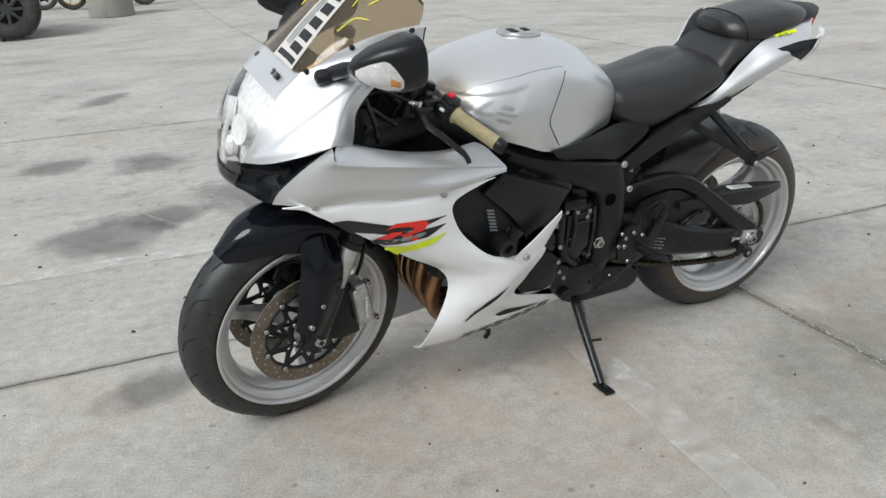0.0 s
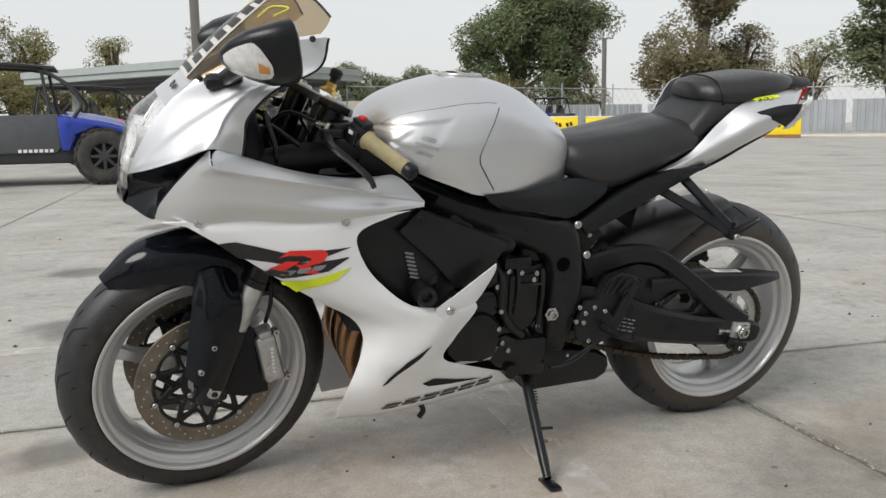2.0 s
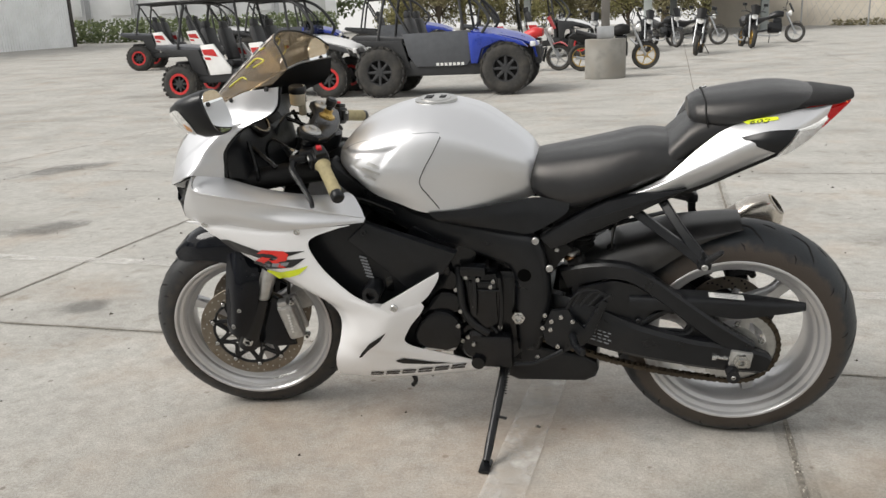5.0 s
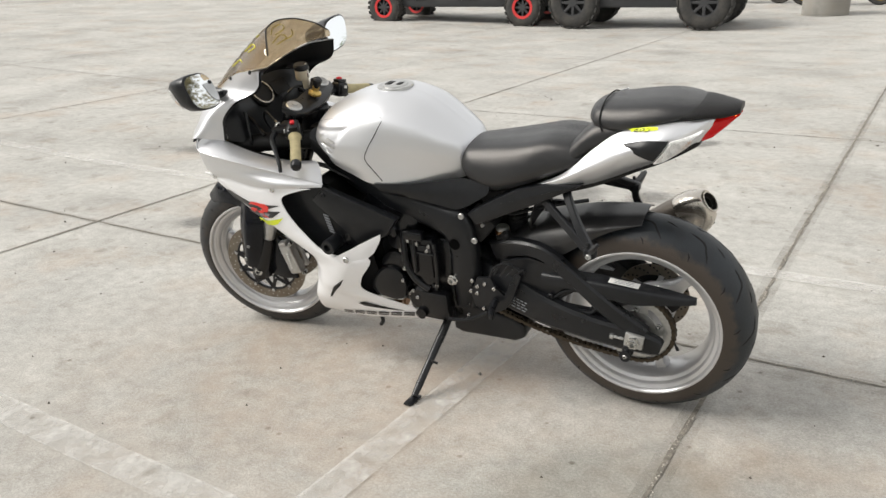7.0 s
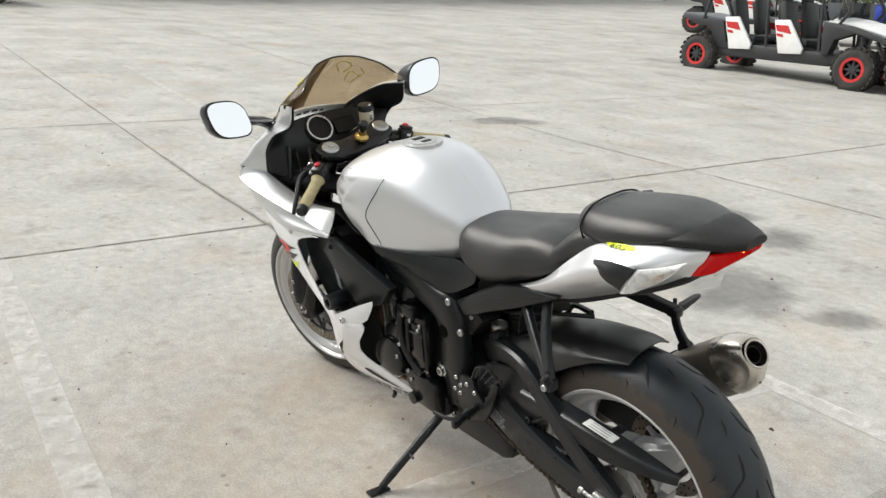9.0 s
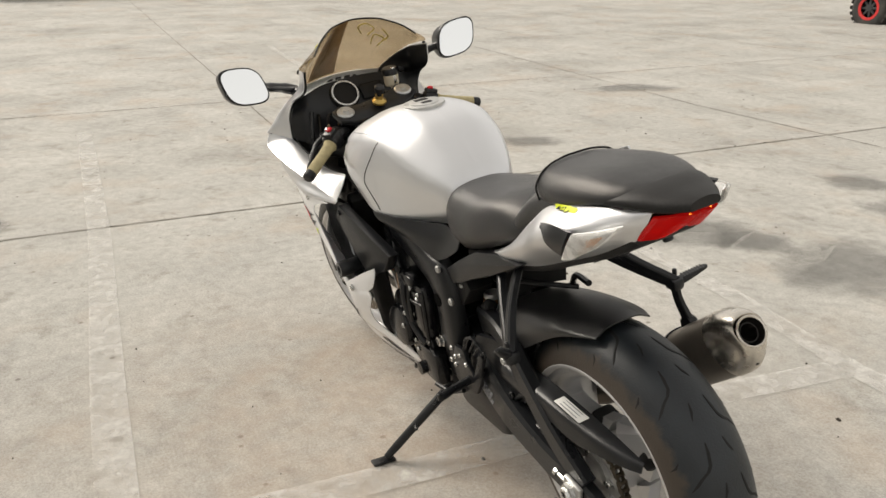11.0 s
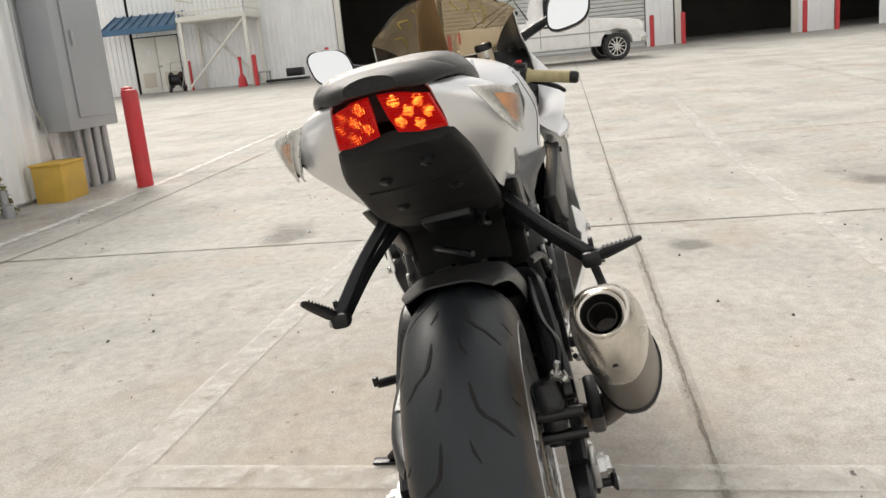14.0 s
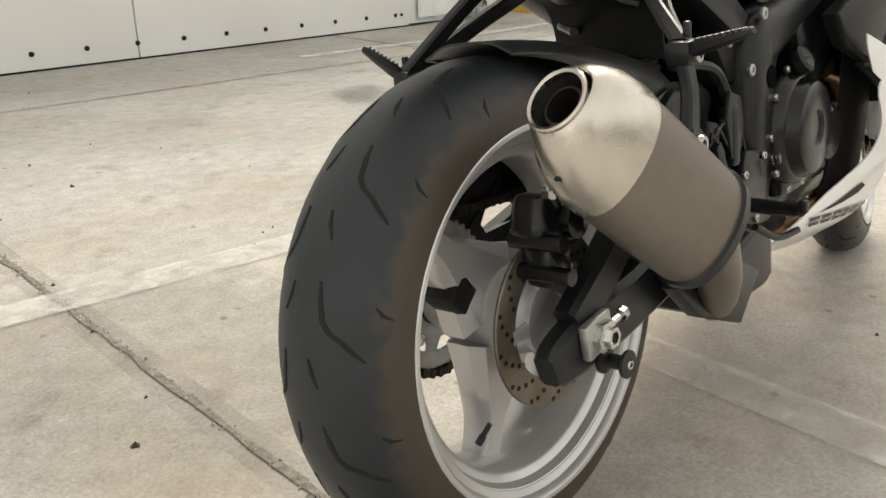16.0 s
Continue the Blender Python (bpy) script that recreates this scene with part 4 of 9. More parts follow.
SP = RA + Vector((0, -0.100, 0))
spr = part("sprocket", join(toothed(SP, 0.104, 43, 0.006), lathe([(0.04, -0.004), (0.058, -0.004), (0.058, 0.004), (0.04, 0.004)], SP, (0, 1, 0), 36, True), *[spoke(SP, k * 2 * math.pi / 5, 0.05, 0.082, 0.034, 0.022, 0.006) for k in range(5)]), M_ALU, rwheel, "pale alloy rear sprocket")
bolts([SP + Vector((math.cos(k * 1.2566 + 0.3) * 0.066, -0.004, math.sin(k * 1.2566 + 0.3) * 0.066)) for k in range(5)], (0, -1, 0), 0.008, 0.008, M_CHROME, spr)


def chain():
    """A roller chain round both sprockets: side plates and rollers."""
    f, r0, r1 = Vector((0.872, -0.100, 0.352)), 0.040, 0.107
    path = []
    base = math.atan2(SP.z - f.z, SP.x - f.x)
    for k in range(40):
        path.append(SP + Vector((math.cos(base + radians(88 - 176 * k / 39)), 0, math.sin(base + radians(88 - 176 * k / 39)))) * r1)
    lo0, lo1 = path[-1], f + Vector((math.cos(base - 1.55), 0, math.sin(base - 1.55))) * r0
    for k in range(1, 36):
        u = k / 36
        path.append(lo0.lerp(lo1, u) - Vector((0, 0, 0.022 * math.sin(math.pi * u))))
    for k in range(12):
        a = base - 1.55 - (math.pi) * k / 11
        path.append(f + Vector((math.cos(a), 0, math.sin(a))) * r0)
    up0, up1 = path[-1], path[0]
    for k in range(1, 36):
        path.append(up0.lerp(up1, k / 36))
    seg = [0]
    ring = path + [path[0]]
    for a, b in zip(ring, ring[1:]):
        seg.append(seg[-1] + (b - a).length)
    n = 2 * round(seg[-1] / 0.01588 / 2)
    bm = bmesh.new()
    i = 0
    at = []
    for k in range(n):
        s = seg[-1] * k / n
        while seg[i + 1] < s:
            i += 1
        at.append(ring[i].lerp(ring[i + 1], (s - seg[i]) / (seg[i + 1] - seg[i])))
    for k in range(n):
        a, b = at[k], at[(k + 1) % n]
        d = (b - a).normalized()
        u = Vector((-d.z, 0, d.x))
        for yy in ((-0.0085, 0.0085) if k % 2 else (-0.0058, 0.0058)):
            v = []
            for y in (yy - 0.001, yy + 0.001):
                v.append([bm.verts.new(p + Vector((0, y, 0))) for p in (a - d * .005 - u * .004, a - d * .002 - u * .007, (a + b) / 2 - u * .005, b + d * .002 - u * .007, b + d * .005 - u * .004, b + d * .005 + u * .004, b + d * .002 + u * .007, (a + b) / 2 + u * .005, a - d * .002 + u * .007, a - d * .005 + u * .004)])
            bm.faces.new(v[0])
            bm.faces.new(v[1][::-1])
            for q in range(10):
                bm.faces.new((v[0][q], v[1][q], v[1][(q + 1) % 10], v[0][(q + 1) % 10]))
    return bm, at


cb, at = chain()
ch = part("drive_chain", cb, M_CHAIN, bike, "grimy brown drive chain")
tagged(part("chain_roller", join(*[lathe([(0.0048, -0.0105), (0.0048, 0.0105)], p, (0, 1, 0), 6) for p in at]), M_CHAIN, ch), kind="stuff")

# -- swing arm
swing = empty("swing_arm")
swing.parent = bike


def beam(pts, n=14):
    """A box-section arm along points of (x, y, z, height, thickness)."""
    cen = spline([p[:3] for p in pts], n)
    hw = spline([(p[3], p[4], 0) for p in pts], n)
    rings = []
    for i, c in enumerate(cen):
        d = (cen[min(i + 1, n - 1)] - cen[max(i - 1, 0)])
        d.y = 0
        d.normalize()
        u = Vector((-d.z, 0, d.x))
        h, w = hw[i].x / 2, hw[i].y / 2
        q = [(-1, -.6), (-.75, -1), (.75, -1), (1, -.6), (1, .6), (.75, 1), (-.75, 1), (-1, .6)]
        rings.append([c + u * (h * a) + Vector((0, w * b, 0)) for a, b in q])
    return loft(rings)


for s in (-1, 1):
    part("main_beam", beam([(0.86, 0.075 * s, 0.40, 0.10, 0.04), (0.95, 0.105 * s, 0.385, 0.115, 0.045), (1.10, 0.128 * s, 0.340, 0.095, 0.042), (1.25, 0.134 * s, 0.308, 0.078, 0.036), (1.35, 0.134 * s, 0.296, 0.078, 0.034), (1.43, 0.134 * s, 0.284, 0.062, 0.030), (1.452, 0.134 * s, 0.278, 0.040, 0.026)], 24), M_FRAME, swing)
    part("brace", beam([(0.93, 0.075 * s, 0.485, 0.07, 0.035), (1.00, 0.092 * s, 0.512, 0.056, 0.038), (1.06, 0.106 * s, 0.524, 0.046, 0.038), (1.12, 0.118 * s, 0.514, 0.044, 0.038), (1.20, 0.128 * s, 0.460, 0.044, 0.036), (1.30, 0.134 * s, 0.382, 0.052, 0.034), (1.40, 0.134 * s, 0.315, 0.054, 0.03)], 28), M_FRAME, swing)
    web = part("web", prism([(0.94, 0.43), (0.97, 0.475), (1.06, 0.50), (1.11, 0.49), (1.19, 0.44), (1.195, 0.410), (1.15, 0.378), (1.148, 0.364), (1.24, 0.360), (1.250, 0.376), (1.226, 0.410), (1.196, 0.410), (1.191, 0.44), (1.30, 0.36), (1.33, 0.32), (1.15, 0.345), (1.02, 0.385)], 0.118 * s - 0.006, 0.118 * s + 0.006, 0), M_BLACK, swing)
    part("web_rim", tube([(1.135, 0.127 * s, 0.362), (1.13, 0.127 * s, 0.376), (1.175, 0.127 * s, 0.412), (1.225, 0.128 * s, 0.418), (1.262, 0.129 * s, 0.384), (1.255, 0.129 * s, 0.360), (1.235, 0.129 * s, 0.352), (1.15, 0.127 * s, 0.352)], 0.006, 8, 48, True), M_FRAME, web)
    part("web_bolt", bolt((1.125, 0.131 * s, 0.388), (0, s, 0), 0.009, 0.006), M_BLACK, web)
    ab = part("axle_block", rbox(RA + Vector((0.008, 0.156 * s, -0.008)), (0.054, 0.012, 0.044), 0.003, Matrix.Rotation(radians(8), 4, "Y")), M_ALU, swing, "bright alloy axle block")
    part("axle_nut", lathe([(0.02, 0), (0.02, 0.012), (0.014, 0.013), (0.013, 0.02), (0.008, 0.02), (0.008, 0.006), (0.0001, 0.006)], RA + Vector((0.008, 0.161 * s, -0.008)), (0, s, 0), 6), M_CHROME, ab)
    part("adjuster_bolt", lathe([(0.005, 0), (0.005, 0.03), (0.009, 0.03), (0.009, 0.04)], RA + Vector((-0.022, 0.152 * s, -0.010)), (-1, 0, 0.1), 8), M_CHROME, ab)
    sp = part("paddock_spool", lathe([(0.010, 0), (0.017, 0.001), (0.017, 0.006), (0.009, 0.010), (0.009, 0.026), (0.017, 0.032), (0.017, 0.036), (0.006, 0.037)], (1.362, 0.150 * s, 0.262), (0, s, 0), 18), M_BLACK, swing, "black paddock stand spool")
    part("spool_bolt", bolt((1.362, 0.185 * s, 0.262), (0, s, 0), 0.006, 0.004), M_CHROME, sp)
part("cross_brace", join(rbox((0.99, 0, 0.46), (0.09, 0.20, 0.08), 0.02), rbox((0.86, 0, 0.40), (0.09, 0.19, 0.10), 0.025)), M_FRAME, swing)
def guard():
    """A blade over the chain: a flat top that narrows to a point, its outer edge turned down."""
    net = []
    for x, z, w, drop in ((1.10, 0.458, 0.040, 0.020), (1.20, 0.461, 0.044, 0.024), (1.30, 0.4585, 0.044, 0.032), (1.37, 0.453, 0.041, 0.036), (1.44, 0.446, 0.034, 0.022), (1.50, 0.437, 0.020, 0.010), (1.535, 0.431, 0.006, 0.004)):
        net.append([(x, -0.092, z + 0.001), (x, -0.092 - w * 0.5, z + 0.001), (x, -0.092 - w * 0.9, z - 0.002), (x, -0.094 - w, z - 0.010), (x, -0.095 - w, z - 0.010 - drop)])
    return sheet(net, 30, 14, 0.003)


part("chain_guard", guard(), M_BLACK, swing, "black plastic chain guard")
lb = part("warning_label", rbox((1.340, -0.116, 0.4600), (0.086, 0.026, 0.0015), 0.0004, Matrix.Rotation(radians(4.6), 4, "Y")), M_LABEL, swing, "white warning label on the chain guard")
part("label_line", join(*[rbox((1.340, -0.116 + 0.008 * k, 0.4610), (0.056, 0.0016, 0.0010), 0, Matrix.Rotation(radians(4.6), 4, "Y")) for k in (-1, 0, 1)]), M_DECALGRY, lb)
lab = []
for r in range(4):
    for k in range(5 if r % 2 else 7):
        x = 0.972 + (0.0175 if r % 2 else 0.0130) * k
        lab.append(rbox((x, -0.1325 - 0.14 * (x - 0.95), 0.376 - 0.0105 * r - 0.24 * (x - 0.972)), (0.013 if r % 2 else 0.009, 0.0016, 0.0035), 0.0003, Matrix.Rotation(0.24, 4, "Y") @ Matrix.Rotation(-0.139, 4, "Z")))
part("swing_arm_marking", join(*lab), M_DECALGRY, swing, "pale grey marking")


def hugger():
    net = []
    for x, z, w, cheek, drop in ((0.925, 0.500, 0.060, 0.066, 0.02), (0.99, 0.541, 0.074, 0.088, 0.05), (1.05, 0.574, 0.084, 0.102, 0.080), (1.13, 0.600, 0.086, 0.104, 0.070), (1.21, 0.620, 0.084, 0.100, 0.042), (1.28, 0.631, 0.080, 0.091, 0.018), (1.335, 0.637, 0.074, 0.081, 0.008), (1.374, 0.639, 0.064, 0.068, 0.003)):
        half = [(x + 0.35 * drop, cheek * 0.98, z - 0.016 - drop), (x + 0.12 * drop, cheek, z - 0.015 - drop * 0.45), (x, w * 0.92, z - 0.012), (x, w * 0.55, z - 0.002)]
        net.append([(a, -b, c) for a, b, c in half] + [(x, 0, z)] + half[::-1])
    return sheet(net, 30, 34, 0.003)


M_HUG = mat("dusty_satin_plastic", (0.024, 0.024, 0.025), 0.36, 0, 0.2, 40, 0.1, 900, 0, 0.08, (0.05, 0.045, 0.04), 9, 0.5)
hug = part("rear_hugger", hugger(), M_HUG, bike, "dusty satin black rear wheel hugger")
for s in (-1, 1):
    # dark disc on the closed surface, painting the shade of a slot
    part("hugger_slot_shade", lathe([(0.011, -0.006), (0.011, 0.0025), (0.0001, 0.0025)], (1.052, 0.066 * s, 0.5715), (-0.2, 0.25 * s, 1), 16), M_DARK, hug)
part("intake_scoop", tube([(0.945, -0.078, 0.525), (0.966, -0.080, 0.537), (0.985, -0.082, 0.542)], [0.012, 0.016, 0.010], 14, 10), M_DARK, hug)
can = part("shock_reservoir", lathe([(0.0001, 0), (0.019, 0), (0.021, 0.003), (0.021, 0.034), (0.0001, 0.034)], (0.948, -0.058, 0.500), (0.05, 0, 1), 24), M_LABEL, bike, "shock reservoir with a white label and a copper collar")
part("collar", lathe([(0.021, 0.034), (0.0235, 0.036), (0.0235, 0.046), (0.021, 0.048)], (0.948, -0.058, 0.500), (0.05, 0, 1), 24), M_HEAD, can, "copper-coloured collar")
part("reservoir_cap", lathe([(0.021, 0.048), (0.021, 0.056), (0.017, 0.060), (0.0001, 0.060)], (0.948, -0.058, 0.500), (0.05, 0, 1), 24), M_ALU, can)
part("seat_hose", tube([(0.93, -0.04, 0.60), (0.99, -0.06, 0.606), (1.06, -0.05, 0.628), (1.13, -0.03, 0.640), (1.19, 0.03, 0.632)], 0.006, 8, 24), M_BLACK, bike, "black hose over the rear wheel")
part("rear_shock", join(lathe([(0.03, 0), (0.034, 0.02), (0.034, 0.1), (0.026, 0.12)], (0.96, 0.0, 0.46), (0.12, 0, 1), 20), *[tube([(0.965 + 0.03 * math.cos(t * 0.7854) + 0.0018 * t * 0.12, 0.03 * math.sin(t * 0.7854), 0.48 + 0.0018 * t) for t in range(90)], 0.005, 6)]), M_DARK, bike)
part("underseat_box", join(rbox((1.02, 0, 0.692), (0.26, 0.17, 0.06), 0.015, Matrix.Rotation(radians(-25), 4, "Y")), rbox((1.18, 0, 0.742), (0.16, 0.15, 0.05), 0.012, Matrix.Rotation(radians(-12), 4, "Y"))), M_DARK, bike, "black box under the seat")

# -- frame and engine
frame_ob = empty("main_frame")
frame_ob.parent = bike


def spar_y(x, z):
    return 0.030 * max(0, (0.58 - x) / 0.25) ** 1.2 + 0.02 * max(0, 0.42 - z) / 0.15


SPAR = [(0.335, 0.835), (0.40, 0.785), (0.475, 0.742), (0.545, 0.710), (0.614, 0.687), (0.718, 0.662), (0.80, 0.640), (0.855, 0.628), (0.882, 0.590), (0.895, 0.523), (0.898, 0.44), (0.885, 0.36), (0.866, 0.290),
        (0.800, 0.290), (0.798, 0.40), (0.803, 0.50), (0.785, 0.545), (0.74, 0.562), (0.675, 0.585), (0.59, 0.612), (0.508, 0.650), (0.446, 0.685), (0.386, 0.722), (0.335, 0.765)]


def spar():
    n = len(SPAR) // 2
    top, bot = SPAR[:13], SPAR[:12:-1]
    tp = spline([(x, 0, z) for x, z in top], 40)
    bt = spline([(x, 0, z) for x, z in bot], 40)
    rings = []
    for a, b in zip(tp, bt):
        sec = []
        for f, y in ((0, -0.108), (0.0, -0.130), (0.07, -0.143), (0.2, -0.150), (0.5, -0.1505), (0.8, -0.150), (0.93, -0.143), (1.0, -0.130), (1.0, -0.108)):
            p = a.lerp(b, f)
            sec.append(Vector((p.x, y + spar_y(p.x, p.z), p.z)))
        rings.append(sec)
    return loft(rings)


both("frame_spar", spar, M_FRAME, frame_ob, "matt black aluminium frame spar")
# black disc on the solid spar, painting the dark of a hole
both("frame_hole_shade", lambda: join(lathe([(0.017, 0.0), (0.018, 0.0025), (0.0001, 0.0025)], (0.832, -0.1495, 0.525), (0, -1, 0), 24)), M_VOID, frame_ob)
for s in (-1, 1):
    bolts([(0.863, 0.149 * s, 0.622), (0.897, 0.143 * s, 0.543)], (0, s, 0), 0.0095, 0.006, M_ALU, frame_ob)
both("pivot_nut", lambda: join(lathe([(0.018, 0), (0.018, 0.002), (0.0135, 0.003), (0.0135, 0.012), (0.0085, 0.013), (0.0075, 0.004), (0.0001, 0.004)], (0.812, -0.148, 0.398), (0, -1, 0), 6)), M_CHROME, frame_ob, "bright swing arm pivot nut")
part("steering_head", join(lathe([(0.035, -0.06), (0.038, -0.05), (0.038, 0.05), (0.035, 0.06)], (0.272, 0, 0.83), FD, 20), rbox((0.34, 0, 0.79), (0.10, 0.14, 0.09), 0.02)), M_FRAME, frame_ob)
both("subframe_side", lambda: prism([(0.872, 0.622), (0.94, 0.665), (1.04, 0.722), (1.13, 0.745), (1.23, 0.752), (1.205, 0.736), (1.154, 0.710), (1.09, 0.677), (0.993, 0.632), (0.935, 0.603), (0.90, 0.590)], -0.135, -0.095, 0.008), M_BLACK, frame_ob, "satin black subframe cover")
# filled block; its dark colour stands in for the cavity's shade
both("subframe_web", lambda: prism([(0.875, 0.625), (0.93, 0.612), (0.955, 0.585), (0.925, 0.55), (0.905, 0.525), (0.880, 0.53)], -0.118, -0.050, 0.006), M_DARK, frame_ob, "solid dark block for the shade of the cavity behind the frame")
both("subframe_bolt", lambda: bolt((0.915, -0.117, 0.585), (0, -1, 0), 0.006, 0.006), M_ALU, frame_ob)
TLC = [[(0.60, -0.195, 0.716), (0.70, -0.168, 0.716), (0.80, -0.130, 0.722), (0.87, -0.115, 0.728), (0.95, -0.125, 0.715)], [(0.62, -0.19, 0.695), (0.71, -0.170, 0.690), (0.80, -0.145, 0.690), (0.87, -0.130, 0.690), (0.94, -0.13, 0.690)], [(0.66, -0.165, 0.670), (0.72, -0.160, 0.664), (0.79, -0.150, 0.650), (0.84, -0.140, 0.637), (0.88, -0.135, 0.650)]]
for s in (-1, 1):
    net = TLC if s < 0 else flipped(TLC)
    tc = part("tank_lower_cover", sheet(net, 12, 20, 0.004), M_BLACK, bike, "black ribbed cover below the tank" if s > 0 else "smooth black cover below the tank")
    lg = grid(net, 13, 14)
    for k in range(1, 12 if s > 0 else 1):
        part("rib", tube([p + Vector((0, 0.0022 * s, 0.0008)) for p in lg[k]], 0.0012, 5), M_BLACK, tc)

eng = empty("engine")
eng.parent = bike
part("crankcase", join(rbox((0.66, 0, 0.40), (0.34, 0.26, 0.26), 0.03), rbox((0.60, 0, 0.57), (0.20, 0.30, 0.16), 0.02, Matrix.Rotation(radians(22), 4, "Y")), rbox((0.72, 0, 0.27), (0.22, 0.20, 0.10), 0.02), rbox((0.78, 0, 0.50), (0.1, 0.22, 0.16), 0.02)), M_ENGINE, eng)
part("generator_cover", join(prism([(0.528, 0.345), (0.545, 0.39), (0.585, 0.425), (0.632, 0.425), (0.66, 0.39), (0.655, 0.33), (0.62, 0.305), (0.55, 0.315)], -0.185, -0.12, 0.012, 40), prism([(0.57, 0.43), (0.60, 0.475), (0.65, 0.475), (0.665, 0.43), (0.62, 0.41)], -0.172, -0.12, 0.01, 30)), M_ENGINE, eng, "black engine side cover")
part("case_joint", join(prism([(0.52, 0.335), (0.535, 0.40), (0.575, 0.44), (0.565, 0.49), (0.60, 0.535), (0.66, 0.54), (0.685, 0.50), (0.68, 0.40), (0.668, 0.33), (0.625, 0.296), (0.545, 0.305)], -0.150, -0.11, 0.008, 44), lathe([(0.062, 0), (0.060, 0.016), (0.054, 0.020), (0.050, 0.016), (0.046, 0.016)], (0.700, -0.135, 0.330), (0, -1, 0), 36), rbox((0.745, -0.150, 0.30), (0.10, 0.04, 0.10), 0.012)), M_ENGINE, eng)
part("coolant_hose", tube([(0.655, -0.150, 0.545), (0.664, -0.172, 0.50), (0.668, -0.172, 0.44), (0.690, -0.168, 0.39), (0.73, -0.160, 0.355)], 0.010, 10, 24), M_BLACK, eng)
part("cover_rib", join(tube([(0.702, -0.170, 0.535), (0.704, -0.178, 0.48), (0.70, -0.176, 0.42)], 0.006, 8, 12), tube([(0.70, -0.172, 0.49), (0.73, -0.178, 0.492), (0.765, -0.170, 0.488)], 0.004, 8, 8), tube([(0.768, -0.166, 0.525), (0.772, -0.168, 0.45), (0.764, -0.166, 0.37)], 0.006, 8, 12)), M_ENGINE, eng)
part("cover_edge", prism([(0.545, 0.312), (0.56, 0.306), (0.64, 0.312), (0.645, 0.318), (0.56, 0.316)], -0.183, -0.17, 0.002), M_ALU, eng)
part("gear_cover", join(prism([(0.67, 0.53), (0.76, 0.535), (0.775, 0.49), (0.765, 0.39), (0.72, 0.36), (0.675, 0.40)], -0.165, -0.11, 0.01), rbox((0.722, -0.166, 0.46), (0.075, 0.012, 0.11), 0.005), rbox((0.70, -0.165, 0.545), (0.07, 0.03, 0.03), 0.008)), M_ENGINE, eng)
part("starter_gear_cover", join(lathe([(0.046, 0), (0.044, 0.028), (0.034, 0.036), (0.0001, 0.038)], (0.694, -0.13, 0.315), (0, -1, 0), 28), lathe([(0.02, 0), (0.018, 0.05), (0.0001, 0.052)], (0.70, -0.13, 0.27), (0, -1, 0), 20)), M_ENGINE, eng)
part("water_pump", join(lathe([(0.03, 0), (0.028, 0.03), (0.0001, 0.034)], (0.635, -0.135, 0.515), (-0.2, -1, 0), 20), tube([(0.63, -0.15, 0.53), (0.62, -0.16, 0.56), (0.58, -0.14, 0.60)], 0.016, 12, 10)), M_ENGINE, eng)
bolts(((0.655, -0.186, 0.39), (0.662, -0.178, 0.43), (0.66, -0.16, 0.33), (0.675, -0.165, 0.345), (0.69, -0.168, 0.325), (0.652, -0.17, 0.49), (0.68, -0.168, 0.525), (0.712, -0.17, 0.52), (0.752, -0.168, 0.515), (0.745, -0.17, 0.50), (0.70, -0.17, 0.44), (0.765, -0.165, 0.38), (0.745, -0.15, 0.30), (0.735, -0.15, 0.285), (0.765, -0.15, 0.285), (0.742, -0.15, 0.265), (0.72, -0.14, 0.245), (0.71, -0.14, 0.25), (0.685, -0.13, 0.238)), (0, -1, 0), 0.0062, 0.006, M_CHROME, eng)
part("clutch_cover", join(lathe([(0.098, 0), (0.097, 0.022), (0.088, 0.034), (0.082, 0.036), (0.074, 0.056), (0.066, 0.060), (0.030, 0.060), (0.026, 0.055), (0.0001, 0.055)], (0.735, 0.13, 0.43), (0, 1, 0), 48), lathe([(0.05, 0), (0.048, 0.04), (0.04, 0.046), (0.0001, 0.046)], (0.61, 0.13, 0.40), (0, 1, 0), 36), rbox((0.68, 0.13, 0.40), (0.22, 0.05, 0.17), 0.02)), M_ENGINE, eng, "gloss black clutch cover")
part("oil_filler", join(lathe([(0.022, 0), (0.024, 0.005), (0.024, 0.016), (0.018, 0.02)], (0.735, 0.155, 0.535), (0, 0.8, 0.4), 10), rbox((0.735, 0.172, 0.542), (0.03, 0.006, 0.008), 0.002)), M_BLACK, eng)
bolts([(0.735 + 0.103 * math.cos(k * 0.6283), 0.148, 0.43 + 0.103 * math.sin(k * 0.6283)) for k in range(10)] + [(0.61 + 0.054 * math.cos(a), 0.15, 0.40 + 0.054 * math.sin(a)) for a in (2, 3, 4, 5)], (0, 1, 0), 0.0065, 0.008, M_CHROME, eng)
part("radiator", join(rbox((0.36, 0, 0.56), (0.05, 0.38, 0.30), 0.01, Matrix.Rotation(radians(18), 4, "Y"))), M_DARK, eng)
for k in range(4):
    y = -0.12 + 0.08 * k
    part("header_pipe", tube([(0.50, y, 0.50), (0.40, y, 0.47), (0.335, y, 0.40), (0.325, y * 0.9, 0.30), (0.40, y * 0.6, 0.215), (0.55, y * 0.4, 0.20)], 0.020, 14, 26), M_HEAD, eng, "heat-tinted exhaust header")
part("exhaust_chamber", prism([(0.77, 0.245), (0.80, 0.278), (0.86, 0.284), (0.985, 0.258), (1.016, 0.238), (1.022, 0.214), (1.014, 0.190), (0.985, 0.174), (0.80, 0.168), (0.77, 0.18)], -0.10, 0.13, 0.014, 0, None, 4), M_BLACK, eng, "black exhaust collector box")
